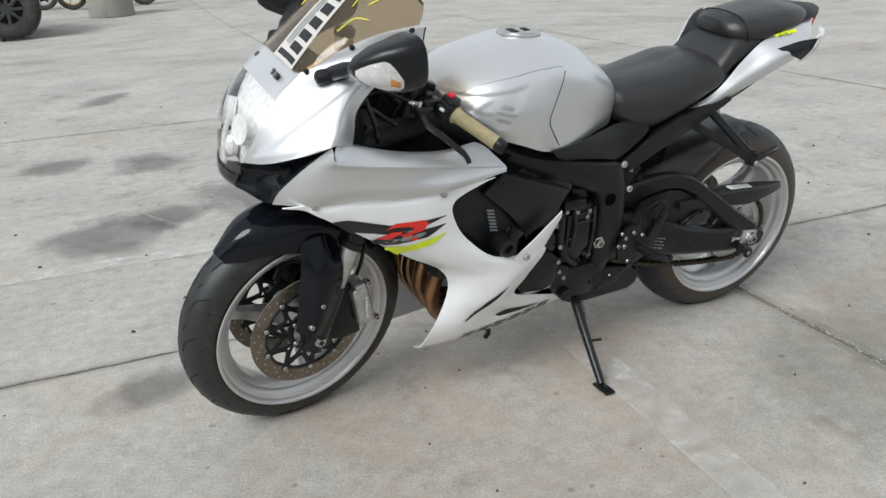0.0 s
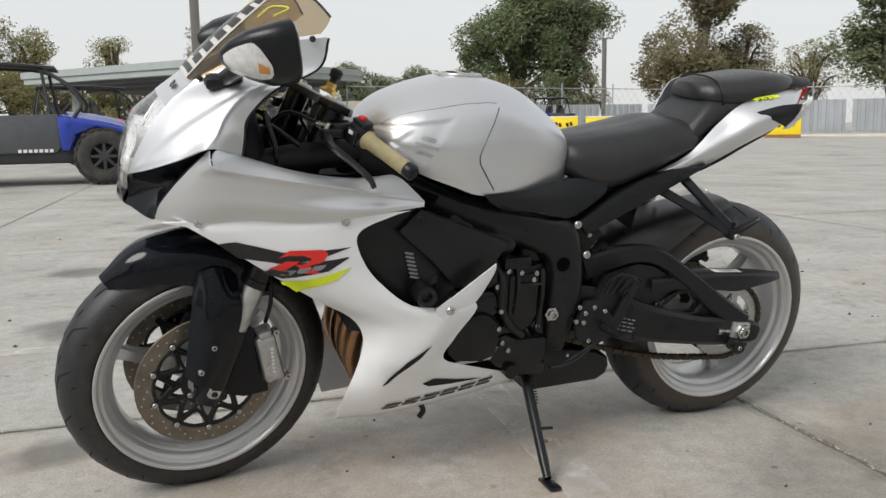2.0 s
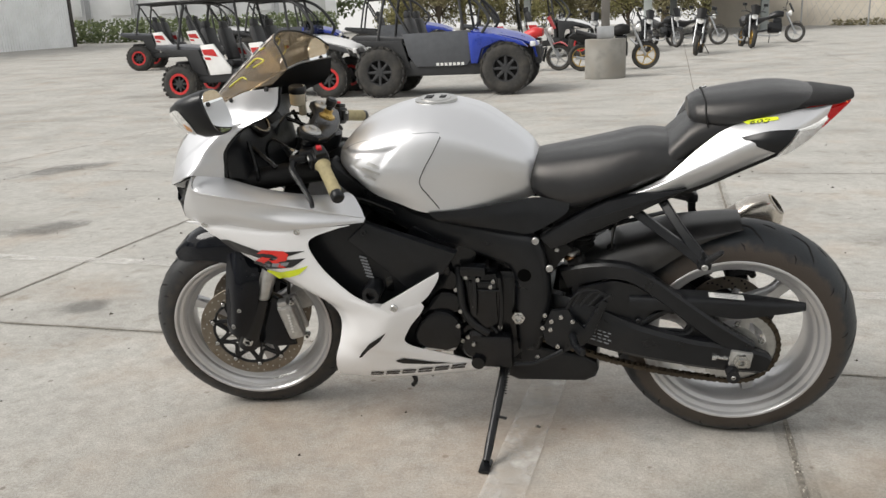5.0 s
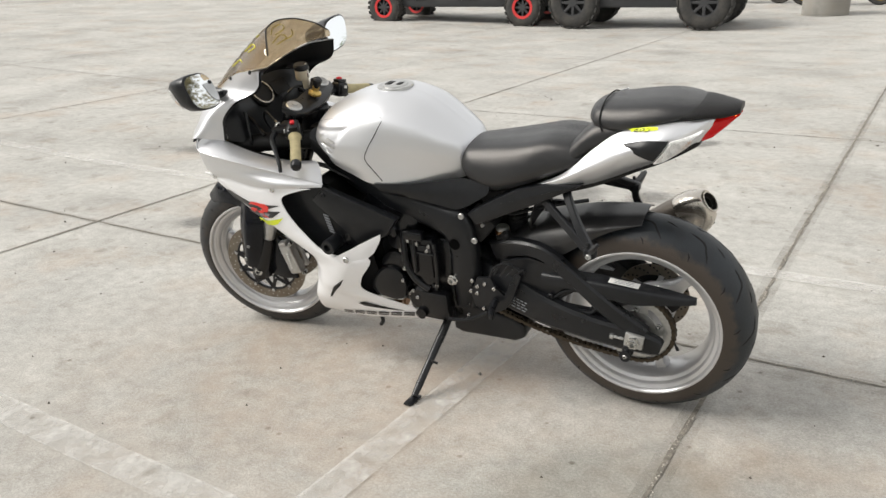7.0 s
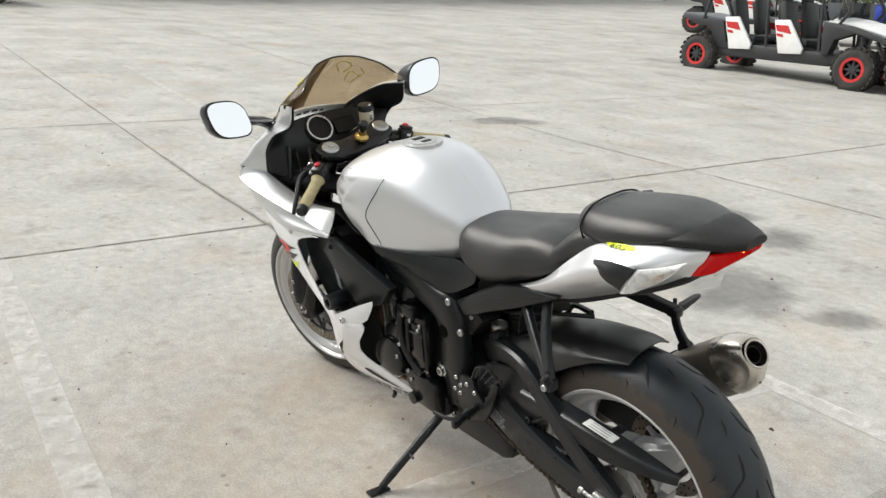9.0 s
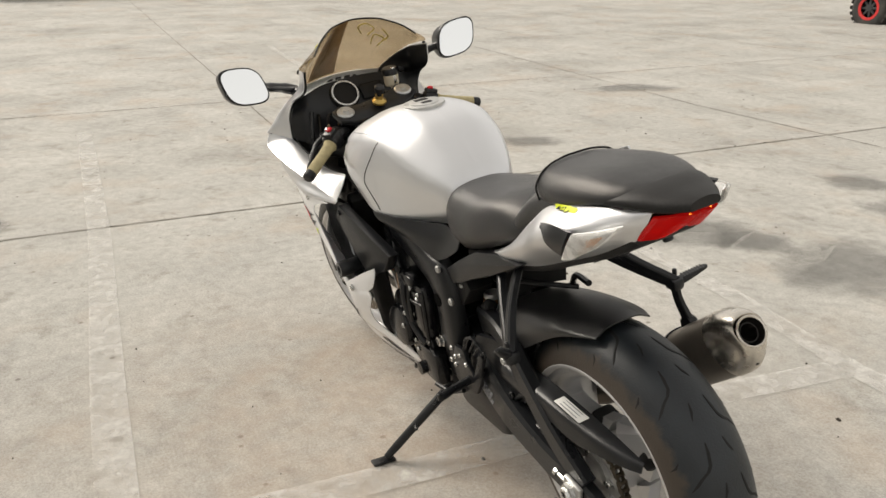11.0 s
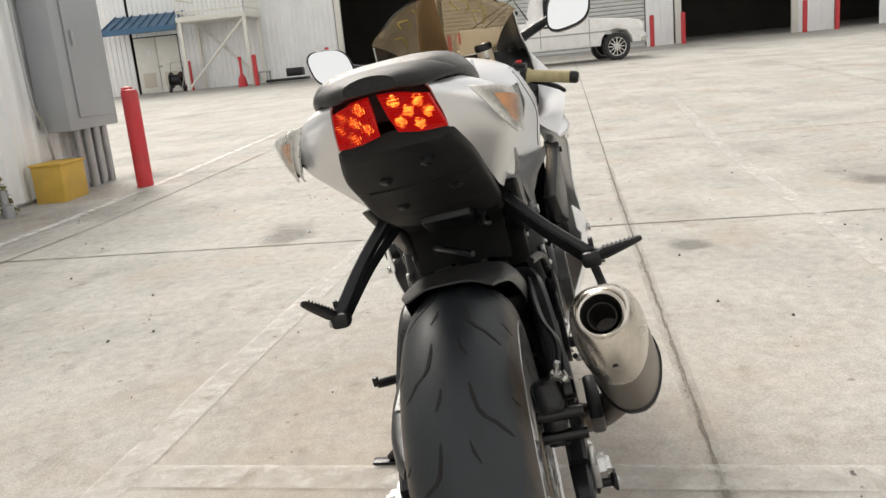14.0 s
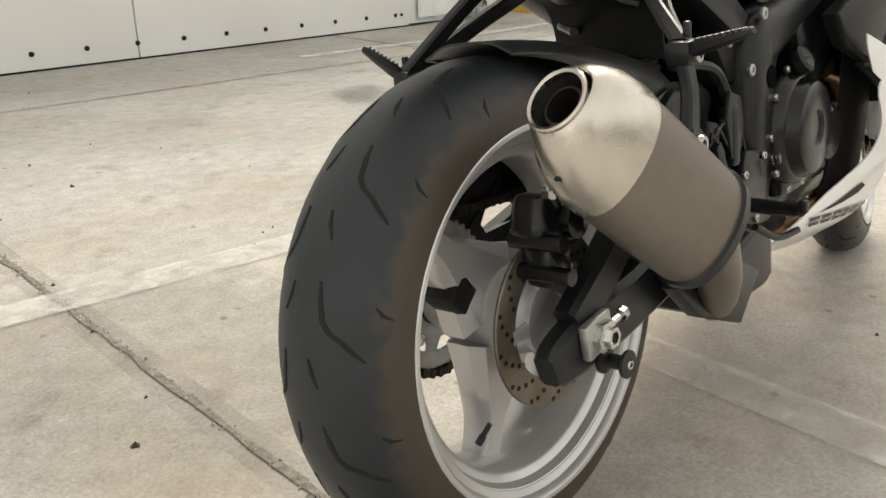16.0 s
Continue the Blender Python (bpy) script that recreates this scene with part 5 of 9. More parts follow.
part("lower_hose", tube([(0.48, -0.10, 0.20), (0.50, -0.11, 0.165), (0.49, -0.11, 0.145)], 0.007, 8, 10), M_BLACK, eng)
part("front_sprocket_cover", join(rbox((0.885, -0.10, 0.36), (0.09, 0.03, 0.11), 0.015)), M_ENGINE, eng)

# -- foot rests: riders' rearsets and the pillion hangers
for s in (-1, 1):
    y = 0.150 * s
    rs = part("rearset_plate", prism([(0.875, 0.365), (0.90, 0.425), (0.945, 0.43), (0.955, 0.405), (0.985, 0.375), (1.03, 0.46), (1.045, 0.452), (1.01, 0.36), (0.985, 0.325), (0.93, 0.30), (0.885, 0.325)], y - 0.006, y + 0.006, 0.002), M_FRAME, bike, "black rearset bracket")
    bolts([(x, y + 0.005 * s, z) for x, z in (((0.883, 0.412), (0.90, 0.395), (0.897, 0.37), (0.925, 0.408), (0.955, 0.396), (0.876, 0.375), (0.915, 0.32), (0.86, 0.285)) if s < 0 else ((0.883, 0.412), (0.915, 0.32), (0.955, 0.396)))], (0, s, 0), 0.0065, 0.006, M_CHROME, rs)
    part("foot_peg", join(tube([(0.955, 0.155 * s, 0.352), (0.965, 0.205 * s, 0.352), (0.985, 0.25 * s, 0.356)], [0.011, 0.010, 0.009], 10, 10), rbox((0.985, 0.252 * s, 0.362), (0.012, 0.012, 0.02), 0.003)), M_FRAME, rs)
    part("foot_lever", tube([(0.93, 0.162 * s, 0.31), (0.86, 0.17 * s, 0.275), (0.80, 0.18 * s, 0.272)], 0.006, 8, 12), M_FRAME, rs)
    part("heel_guard", join(*[tube([(0.955 + 0.02 * k, 0.152 * s, 0.44), (0.985 + 0.022 * k, 0.152 * s, 0.485 - 0.004 * k), (1.02 + 0.012 * k, 0.152 * s, 0.485 - 0.008 * k)], 0.0032, 6, 8) for k in range(4)], tube([(0.94, 0.152 * s, 0.43), (0.965, 0.152 * s, 0.474), (1.01, 0.152 * s, 0.486), (1.04, 0.152 * s, 0.468)], 0.0032, 6, 14)), M_FRAME, rs)
    end = Vector((1.272, -0.203, 0.590)) if s < 0 else Vector((1.275, 0.222, 0.604))
    tipv = Vector((1.306, -0.248, 0.638)) if s < 0 else Vector((1.285, 0.302, 0.622))
    h = part("pillion_hanger", join(beam([(1.09, 0.100 * s, 0.700, 0.024, 0.022), (1.18, 0.155 * s, 0.648, 0.022, 0.020), (*end, 0.026, 0.022)], 10), beam([(1.165, 0.095 * s, 0.730, 0.024, 0.022), (1.215, 0.155 * s, 0.665, 0.022, 0.02), (end.x, end.y, end.z + 0.006, 0.026, 0.022)], 10), rbox(end, (0.034, 0.032, 0.028), 0.008), rbox(end + Vector((-0.004, 0.004 * s, 0.020)), (0.010, 0.008, 0.026), 0.003)), M_BLACK, bike, "black pillion foot rest hanger")
    pd = (tipv - end).normalized()
    pn = Vector((-pd.z, 0, pd.x)) if s < 0 else Vector((0, -pd.z, pd.y))
    pside = pd.cross(pn).normalized()
    sec = [(-1, -.5), (-.6, -1), (.6, -1), (1, -.5), (1, .5), (.6, 1), (-.6, 1), (-1, .5)]
    peg = [[end + pd * (0.014 + (tipv - end).length * 0.86 * f) + pside * (w * a) + pn * (t * b_) for a, b_ in sec] for f, w, t in ((0, 0.010, 0.008), (0.15, 0.011, 0.009), (0.6, 0.0095, 0.0065), (0.93, 0.007, 0.0045), (1.0, 0.004, 0.003))]
    pg = part("pillion_peg", loft(peg), M_BLACK, h, "ribbed folding foot rest")
    for k in range(8):
        c = end + pd * (0.024 + (tipv - end).length * 0.085 * k) + pn * (0.0085 - 0.0006 * k)
        part("rib", tube([c - pside * 0.009, c + pside * 0.009], 0.0018, 5), M_RUBBER, pg)
    bolts([end + Vector((0.0, 0.016 * s, -0.004))], (0, s, 0), 0.008, 0.005, M_ALU, h)
part("rear_brake_cylinder", join(prism([(0.955, 0.47), (0.965, 0.515), (1.0, 0.525), (1.015, 0.49), (1.0, 0.43), (0.975, 0.42)], 0.150, 0.158, 0.002), rbox((0.985, 0.148, 0.46), (0.026, 0.026, 0.09), 0.008), tube([(0.985, 0.148, 0.51), (1.02, 0.14, 0.56), (1.10, 0.12, 0.575)], 0.008, 8, 12)), M_FRAME, bike, "black rear brake master cylinder")

# -- side stand
st0, st1 = Vector((0.765, -0.115, 0.232)), Vector((0.735, -0.335, 0.066))
stand = part("side_stand", join(tube([st0, st0.lerp(st1, 0.5) + Vector((0, 0.0, 0.0)), st1], [0.013, 0.012, 0.010], 12, 8), rbox(st1 + Vector((0.0, -0.012, -0.006)), (0.030, 0.065, 0.008), 0.003, Matrix.Rotation(radians(-8), 4, "X")), rbox(st0 + Vector((0, 0.005, 0.02)), (0.04, 0.03, 0.06), 0.008)), M_FRAME, bike, "black side stand resting on the concrete")
part("stand_tang", tube([st0.lerp(st1, 0.55), st0.lerp(st1, 0.55) + Vector((0.018, -0.012, 0.006)), st0.lerp(st1, 0.55) + Vector((0.034, -0.016, 0.006))], 0.004, 8, 6), M_FRAME, stand)
sa, sb = st0 + Vector((0.012, -0.01, 0.01)), st0.lerp(st1, 0.30) + Vector((0.012, -0.004, 0))
sd = (sb - sa)
su, sv = basis(sd)
part("stand_spring", tube([sa.lerp(sb, t / 120) + su * (0.006 * math.cos(t * 0.6)) + sv * (0.006 * math.sin(t * 0.6)) for t in range(121)], 0.0016, 6), M_BLACK, stand)

# -- exhaust silencer, on the right
E0, E1 = Vector((1.250, 0.247, 0.388)), Vector((1.500, 0.210, 0.586))
ED = (E1 - E0).normalized()
eu = Vector((0, 1, 0)) - ED * ED.y
eu.normalize()
ev = ED.cross(eu) * -1


def exh_ring(f, a, b, sq=0.0, k=36, shift=(0, 0)):
    c = E0.lerp(E1, f) + eu * shift[0] + ev * shift[1]
    out = []
    for i in range(k):
        t = 2 * math.pi * i / k
        x, z = math.cos(t), math.sin(t)
        x = math.copysign(abs(x) ** 0.8, x)
        wid = a * (1 - 0.16 * z)
        out.append(c + eu * (wid * x) + ev * (b * z))
    return out


exh = empty("exhaust_silencer")
exh.parent = bike
part("silencer_body", loft([exh_ring(0.15, 0.049, 0.064, shift=(0, 0.008)), exh_ring(0.16, 0.052, 0.069, shift=(0, 0.008)), exh_ring(0.40, 0.052, 0.070, shift=(0, 0.008)), exh_ring(0.66, 0.051, 0.069, shift=(0, 0.008)), exh_ring(0.78, 0.049, 0.066, shift=(0, 0.007))]), M_EXH, exh, "satin grey titanium silencer sleeve")
tip = []
for f, a, b, d in ((0.729, 0.0512, 0.0690, 0.008), (0.733, 0.0522, 0.0702, 0.008), (0.802, 0.0512, 0.0690, 0.0075), (0.862, 0.0490, 0.0650, 0.0068), (0.914, 0.0455, 0.0575, 0.0055), (0.957, 0.0415, 0.0485, 0.0030), (0.983, 0.0380, 0.0410, 0.0010), (0.996, 0.0355, 0.0365, 0), (1.000, 0.0340, 0.0345, 0), (0.993, 0.0318, 0.0318, 0)):
    tip.append(exh_ring(f, a, b, shift=(0, d)))
part("end_cap", loft(tip, True, False), M_TIP, exh, "polished steel end cap")
c1 = E0.lerp(E1, 0.99) + ev * 0.0015
part("outlet_ring", lathe([(0.0325, 0.004), (0.0335, 0.007), (0.0315, 0.0085), (0.0285, 0.007), (0.0275, -0.012), (0.0325, -0.02)], c1, ED, 36, True), M_TIP, exh, "bright ring round the outlet")
part("outlet", lathe([(0.0285, 0.004), (0.0270, -0.008), (0.0205, -0.016), (0.0205, -0.004), (0.0182, -0.004), (0.0178, -0.09), (0.0002, -0.09), (0.0002, -0.094), (0.0300, -0.094), (0.0300, -0.01)], c1, ED, 32, True), M_SOOT, exh, "sooty dark outlet")
# dark disc in place of a hole, its shade given as colour
part("drain_hole_shade", lathe([(0.004, -0.004), (0.004, 0.002), (0.0001, 0.002)], E0.lerp(E1, 0.90) + ev * 0.0640, ev, 12), M_DARK, exh)
part("end_strap", loft([exh_ring(0.138, 0.030, 0.034, shift=(0, 0.004)), exh_ring(0.140, 0.048, 0.064, shift=(0, 0.008)), exh_ring(0.144, 0.055, 0.072, shift=(0, 0.008)), exh_ring(0.184, 0.056, 0.073, shift=(0, 0.008)), exh_ring(0.190, 0.0515, 0.069, shift=(0, 0.008))], True, False), M_BLACK, exh)
part("silencer_bracket", join(beam([(1.275, 0.222, 0.600, 0.022, 0.014), (1.278, 0.230, 0.560, 0.022, 0.014), (1.300, 0.238, 0.512, 0.026, 0.016)], 10), lathe([(0.018, -0.004), (0.018, 0.016)], (1.300, 0.232, 0.508), (0, 1, 0), 16)), M_BLACK, exh)
part("bracket_bolt", bolt((1.300, 0.248, 0.508), (0, 1, 0), 0.011, 0.008), M_CHROME, exh)
part("link_pipe", tube([(0.95, 0.10, 0.21), (1.08, 0.16, 0.24), (1.18, 0.215, 0.31), (1.26, 0.245, 0.395)], 0.028, 14, 16), M_EXH, exh)
part("pipe_shield", prism([(0.98, 0.26), (1.16, 0.36), (1.22, 0.345), (1.245, 0.315), (1.18, 0.255), (1.05, 0.20)], 0.165, 0.19, 0.006), M_BLACK, exh)

# -- rear brake caliper, right side
rc = part("rear_brake_caliper", join(rbox((1.405, 0.108, 0.405), (0.085, 0.05, 0.055), 0.014, Matrix.Rotation(radians(-20), 4, "Y"), 3), lathe([(0.022, 0), (0.021, 0.03), (0.015, 0.034)], (1.395, 0.115, 0.405), (0, 1, 0), 20), rbox((1.41, 0.11, 0.355), (0.045, 0.04, 0.05), 0.01), lathe([(0.010, -0.02), (0.010, 0.05)], (1.44, 0.105, 0.39), (0, 1, 0), 12), lathe([(0.010, -0.02), (0.010, 0.05)], (1.43, 0.105, 0.35), (0, 1, 0), 12)), M_ENGINE, bike, "black rear brake caliper", Matrix.Translation((-0.006, 0.004, 0.034)))
part("bleed_fitting", join(lathe([(0.009, 0), (0.009, 0.012), (0.005, 0.013), (0.005, 0.03)], (1.412, 0.128, 0.470), (0.2, 0.3, 1), 6), lathe([(0.011, 0), (0.011, 0.008)], (1.395, 0.138, 0.462), (0, 1, 0.3), 12)), M_CHROME, rc)
part("brake_hose", tube([(1.395, 0.135, 0.47), (1.34, 0.14, 0.50), (1.24, 0.12, 0.51), (1.10, 0.11, 0.54)], 0.006, 8, 16), M_BLACK, rc)

both("inner_fairing_wall", lambda: sheet([[(0.345, -0.170, 0.54), (0.43, -0.175, 0.55), (0.53, -0.168, 0.55)], [(0.37, -0.165, 0.40), (0.45, -0.168, 0.40), (0.545, -0.160, 0.40)], [(0.38, -0.150, 0.26), (0.47, -0.152, 0.26), (0.58, -0.140, 0.26)]], 8, 8, 0.004), M_DARK, bike, "dark inner wall of the fairing")

# -- shapes laid on a curved panel
def surface(net, nu=70, nv=70):
    """The panel's y over x and z, with its slope, from the net of its left side."""
    pts = np.array([tuple(p) for row in grid(net, nu, nv) for p in row])

    def at(x, z):
        d = (pts[:, 0] - x) ** 2 + (pts[:, 2] - z) ** 2
        q = pts[np.argsort(d)[:7]]
        a = np.c_[q[:, 0] - x, q[:, 2] - z, np.ones(len(q))]
        c = np.linalg.lstsq(a, q[:, 1], rcond=0.02)[0]
        return float(c[2]), min(4.0, math.hypot(c[0], c[1])), math.sqrt(float(d.min()))
    return at


def lay(bm, at, lift, s):
    """Presses a flat shape in x and z on the panel."""
    for v in bm.verts:
        y, k, _d = at(v.co.x, v.co.z)
        v.co.y = y - (lift + v.co.y) * math.sqrt(1 + k * k)
    return bm if s < 0 else mirror(bm)


def decal(outline, at, lift=0.0012, s=-1, smooth=0, step=0.012):
    pts = [Vector((x, 0, z)) for x, z in outline]
    if smooth:
        pts = spline(pts, smooth, True)
    bm = bmesh.new()
    bm.faces.new([bm.verts.new(p) for p in pts])
    bmesh.ops.triangulate(bm, faces=bm.faces[:])
    for ax, n in ((0, (1, 0, 0)), (2, (0, 0, 1))):
        lo, hi = min(p[ax] for p in pts), max(p[ax] for p in pts)
        k = int((hi - lo) / step)
        for i in range(k):
            c = [0, 0, 0]
            c[ax] = lo + (i + 0.5) * step
            bmesh.ops.bisect_plane(bm, geom=bm.verts[:] + bm.edges[:] + bm.faces[:], plane_co=c, plane_no=n)
    bmesh.ops.delete(bm, geom=[v for v in bm.verts if at(v.co.x, v.co.z)[2] > 0.006], context="VERTS")
    return lay(bm, at, lift, s)


def letters(body, size, wide, c, slope, at, lift, s):
    """Raised digits on the panel, reading forwards on both sides."""
    txt = bpy.data.curves.new("badge_text", "FONT")
    txt.body, txt.size, txt.shear, txt.align_x = body, size, 0.25, "CENTER"
    txt.resolution_u = 3
    to = new("number_badge", txt)
    me = bpy.data.meshes.new_from_object(to.evaluated_get(bpy.context.evaluated_depsgraph_get()))
    bpy.data.objects.remove(to)
    tb = bmesh.new()
    tb.from_mesh(me)
    bpy.data.meshes.remove(me)
    for v in tb.verts:
        x = v.co.x * wide * (1 if s < 0 else -1)
        v.co = (c[0] + x, 0, c[1] + v.co.y + slope * x)
    return lay(tb, at, lift, s)


# -- tank and seats
def halfloft(secs, nx, nk):
    """A closed body from half sections (x, [(y, z) ... from the lower edge to the top centre])."""
    net = [[(x, y, z) for y, z in pts] for x, pts in secs]
    g = grid(net, nx, nk)
    rings = []
    for row in g:
        rings.append(row + [Vector((p.x, -p.y, p.z)) for p in row[-2::-1]])
    return loft(rings)


TANK = [(0.352, [(-0.081, .795), (-0.096, .815), (-0.096, .838), (-0.076, .854), (-0.038, .861), (0, .862)]),
        (0.40, [(-0.143, .790), (-0.164, .812), (-0.167, .838), (-0.134, .878), (-0.067, .902), (0, .908)]),
        (0.46, [(-0.180, .762), (-0.194, .795), (-0.196, .838), (-0.158, .895), (-0.076, .928), (0, .935)]),
        (0.53, [(-0.187, .735), (-0.199, .785), (-0.197, .840), (-0.160, .908), (-0.076, .947), (0, .955)]),
        (0.58, [(-0.188, .716), (-0.196, .775), (-0.192, .842), (-0.159, .913), (-0.076, .954), (0, .962)]),
        (0.64, [(-0.180, .708), (-0.176, .770), (-0.176, .842), (-0.155, .908), (-0.076, .950), (0, .958)]),
        (0.72, [(-0.148, .710), (-0.151, .768), (-0.155, .835), (-0.138, .885), (-0.072, .928), (0, .936)]),
        (0.79, [(-0.113, .714), (-0.122, .765), (-0.128, .810), (-0.115, .850), (-0.062, .884), (0, .892)]),
        (0.845, [(-0.086, .718), (-0.094, .760), (-0.096, .792), (-0.086, .820), (-0.048, .840), (0, .845)]),
        (0.872, [(-0.053, .725), (-0.059, .750), (-0.061, .768), (-0.053, .785), (-0.029, .797), (0, .800)])]


def step(a):
    a = min(1.0, max(0.0, a))
    return a * a * (3 - 2 * a)


def dent(p):
    """The hollow in the tank's flank with the pointed wing that stands in it."""
    x, z = p.x, p.z
    f = min(step((0.864 + 0.105 * (x - 0.329) - z) / 0.009), step((0.470 + 0.744 * (z - 0.788) - x) / 0.030))
    g = min(step((0.862 - z) / 0.007), step((z - 0.817 - 0.786 * (x - 0.391)) / 0.016))
    return p + Vector((0, 0.93, -0.25)) * (0.0040 * f * (1 - 0.8 * g))


TANK_G = [[dent(p) for p in row] for row in grid([[(x, y, z) for y, z in pts] for x, pts in TANK], 150, 84)]
tank = part("fuel_tank", loft([row + [Vector((p.x, -p.y, p.z)) for p in row[-2::-1]] for row in TANK_G]), M_SILVER, bike, "silver metallic fuel tank", None, 60)
TANK_AT = surface(TANK_G, 150, 84)


def ribbon(path, w, at, lift, s, n=60):
    """A narrow band along a path on the panel."""
    q = spline([(x, 0, z) for x, z in path], n)
    bm = bmesh.new()
    prev = None
    for i, p in enumerate(q):
        d = (q[min(i + 1, n - 1)] - q[max(i - 1, 0)]).normalized()
        o = Vector((-d.z, 0, d.x)) * (w / 2)
        cur = (bm.verts.new(p + o), bm.verts.new(p - o))
        if prev:
            bm.faces.new((prev[0], prev[1], cur[1], cur[0]))
        prev = cur
    return lay(bm, at, lift, s)


TG = grid([[(x, y, z) for y, z in pts] for x, pts in TANK], 160, 110)
TPTS = np.array([tuple(p) for row in TG for p in row])


def snap(p, lift=0.0):
    """The nearest place on the tank's left side, lifted off it."""
    i = int(np.argmin(((TPTS - np.array(p)) ** 2).sum(1)))
    u, v = min(max(i // 110, 1), 158), min(max(i % 110, 1), 108)
    nn = (TG[u + 1][v] - TG[u - 1][v]).cross(TG[u][v + 1] - TG[u][v - 1]).normalized()
    if nn.y > 0:
        nn = -nn
    return Vector(TPTS[i]) + nn * lift


SEAM = [(0.641, -0.164, .906), (0.627, -0.172, .880), (0.612, -0.192, .851), (0.598, -0.203, .825), (0.589, -0.206, .803), (0.590, -0.205, .785), (0.604, -0.202, .762), (0.630, -0.192, .722)]
SHUT = [(0.365, -0.13, .878), (0.415, -0.150, .897), (0.484, -0.162, .901), (0.542, -0.164, .911), (0.601, -0.162, .917), (0.638, -0.160, .914)]
for s in (-1, 1):
    for nm, path, r, mt in (("tank_seam", SEAM, 0.0014, M_DECALBLK), ("shut_line", SHUT, 0.0010, M_DECALGRY)):
        b = [snap(q) for q in spline(path, 40)]
        for _ in range(6):
            b = [b[0]] + [(b[i - 1] + b[i] * 2 + b[i + 1]) / 4 for i in range(1, 39)] + [b[-1]]
        b = tube(b, r, 6)
        part(nm, b if s < 0 else mirror(b), mt, tank)


BARS = ([(0.450, 0.843), (0.458, 0.850), (0.486, 0.840), (0.480, 0.834)], [(0.436, 0.833), (0.442, 0.836), (0.490, 0.824), (0.484, 0.819)], [(0.440, 0.812), (0.446, 0.817), (0.478, 0.808), (0.471, 0.802)])
for s in (-1, 1):
    part("tank_badge", join(*[decal(q, TANK_AT, 0.003, s, 0, 0.01) for q in BARS]), M_ALU, tank, "bright maker's badge as plain bars")
cp = part("filler_cap", join(lathe([(0.056, -0.006), (0.055, 0.001), (0.052, 0.0022), (0.047, 0.0018), (0.040, 0.0016), (0.039, 0.004), (0.035, 0.005), (0.0001, 0.005)], (0.60, 0, 0.9605), (0, 0, 1), 40)), M_ALU, tank, "alloy filler cap")
part("cap_hinge", join(rbox((0.582, 0, 0.9655), (0.020, 0.036, 0.003), 0.001), rbox((0.618, 0, 0.9655), (0.016, 0.028, 0.003), 0.001)), M_DARK, cp)
SEAT = [(0.838, [(-0.057, .735), (-0.076, .750), (-0.078, .778), (-0.057, .802), (-0.028, .812), (0, .814)]),
        (0.875, [(-0.100, .722), (-0.112, .745), (-0.106, .780), (-0.081, .806), (-0.038, .817), (0, .819)]),
        (0.95, [(-0.114, .700), (-0.131, .730), (-0.125, .776), (-0.095, .815), (-0.048, .828), (0, .829)]),
        (1.04, [(-0.116, .722), (-0.139, .752), (-0.133, .795), (-0.104, .832), (-0.048, .843), (0, .843)]),
        (1.12, [(-0.112, .755), (-0.129, .778), (-0.125, .815), (-0.103, .848), (-0.048, .860), (0, .860)]),
        (1.19, [(-0.104, .782), (-0.118, .798), (-0.114, .822), (-0.093, .846), (-0.048, .856), (0, .856)]),
        (1.235, [(-0.087, .800), (-0.097, .810), (-0.093, .822), (-0.076, .832), (-0.038, .838), (0, .838)])]
seat = part("rider_seat", halfloft(SEAT, 36, 24), M_SEAT, bike, "black vinyl rider seat", None, 60)
PSEAT = [(1.232, [(-0.030, .907), (-0.055, .910), (-0.062, .924), (-0.050, .937), (-0.025, .944), (0, .945)]),
         (1.258, [(-0.066, .897), (-0.088, .904), (-0.092, .924), (-0.074, .946), (-0.035, .956), (0, .957)]),
         (1.33, [(-0.090, .898), (-0.112, .908), (-0.112, .932), (-0.090, .956), (-0.045, .966), (0, .967)]),
         (1.42, [(-0.096, .922), (-0.112, .930), (-0.110, .948), (-0.088, .968), (-0.045, .976), (0, .977)]),
         (1.485, [(-0.080, .938), (-0.092, .943), (-0.090, .955), (-0.072, .967), (-0.035, .972), (0, .973)]),
         (1.52, [(-0.050, .950), (-0.058, .953), (-0.056, .959), (-0.04, .964), (-0.02, .967), (0, .967)])]
ps = part("pillion_seat", halfloft(PSEAT, 30, 22), M_SEAT, bike, "black vinyl pillion seat", None, 60)
part("seat_piping", tube([(1.275, -0.1005, 0.897), (1.268, -0.1, 0.924), (1.268, -0.075, 0.9515), (1.266, -0.035, 0.9615), (1.266, 0, 0.963), (1.266, 0.035, 0.9615), (1.268, 0.075, 0.9515), (1.268, 0.1, 0.924), (1.275, 0.1005, 0.897)], 0.0022, 6, 40), M_DARK, ps)
part("tail_top", halfloft([(1.40, [(-0.105, .925), (-0.110, .930), (-0.108, .936), (-0.08, .940), (-0.04, .942), (0, .942)]), (1.50, [(-0.088, .938), (-0.092, .942), (-0.089, .952), (-0.068, .962), (-0.035, .967), (0, .968)]),
                           (1.565, [(-0.058, .936), (-0.062, .941), (-0.060, .951), (-0.046, .959), (-0.024, .963), (0, .964)]), (1.604, [(-0.028, .941), (-0.032, .945), (-0.030, .952), (-0.024, .956), (-0.012, .959), (0, .960)])], 18, 18), M_CARBON, bike, "black carbon-look tail top")
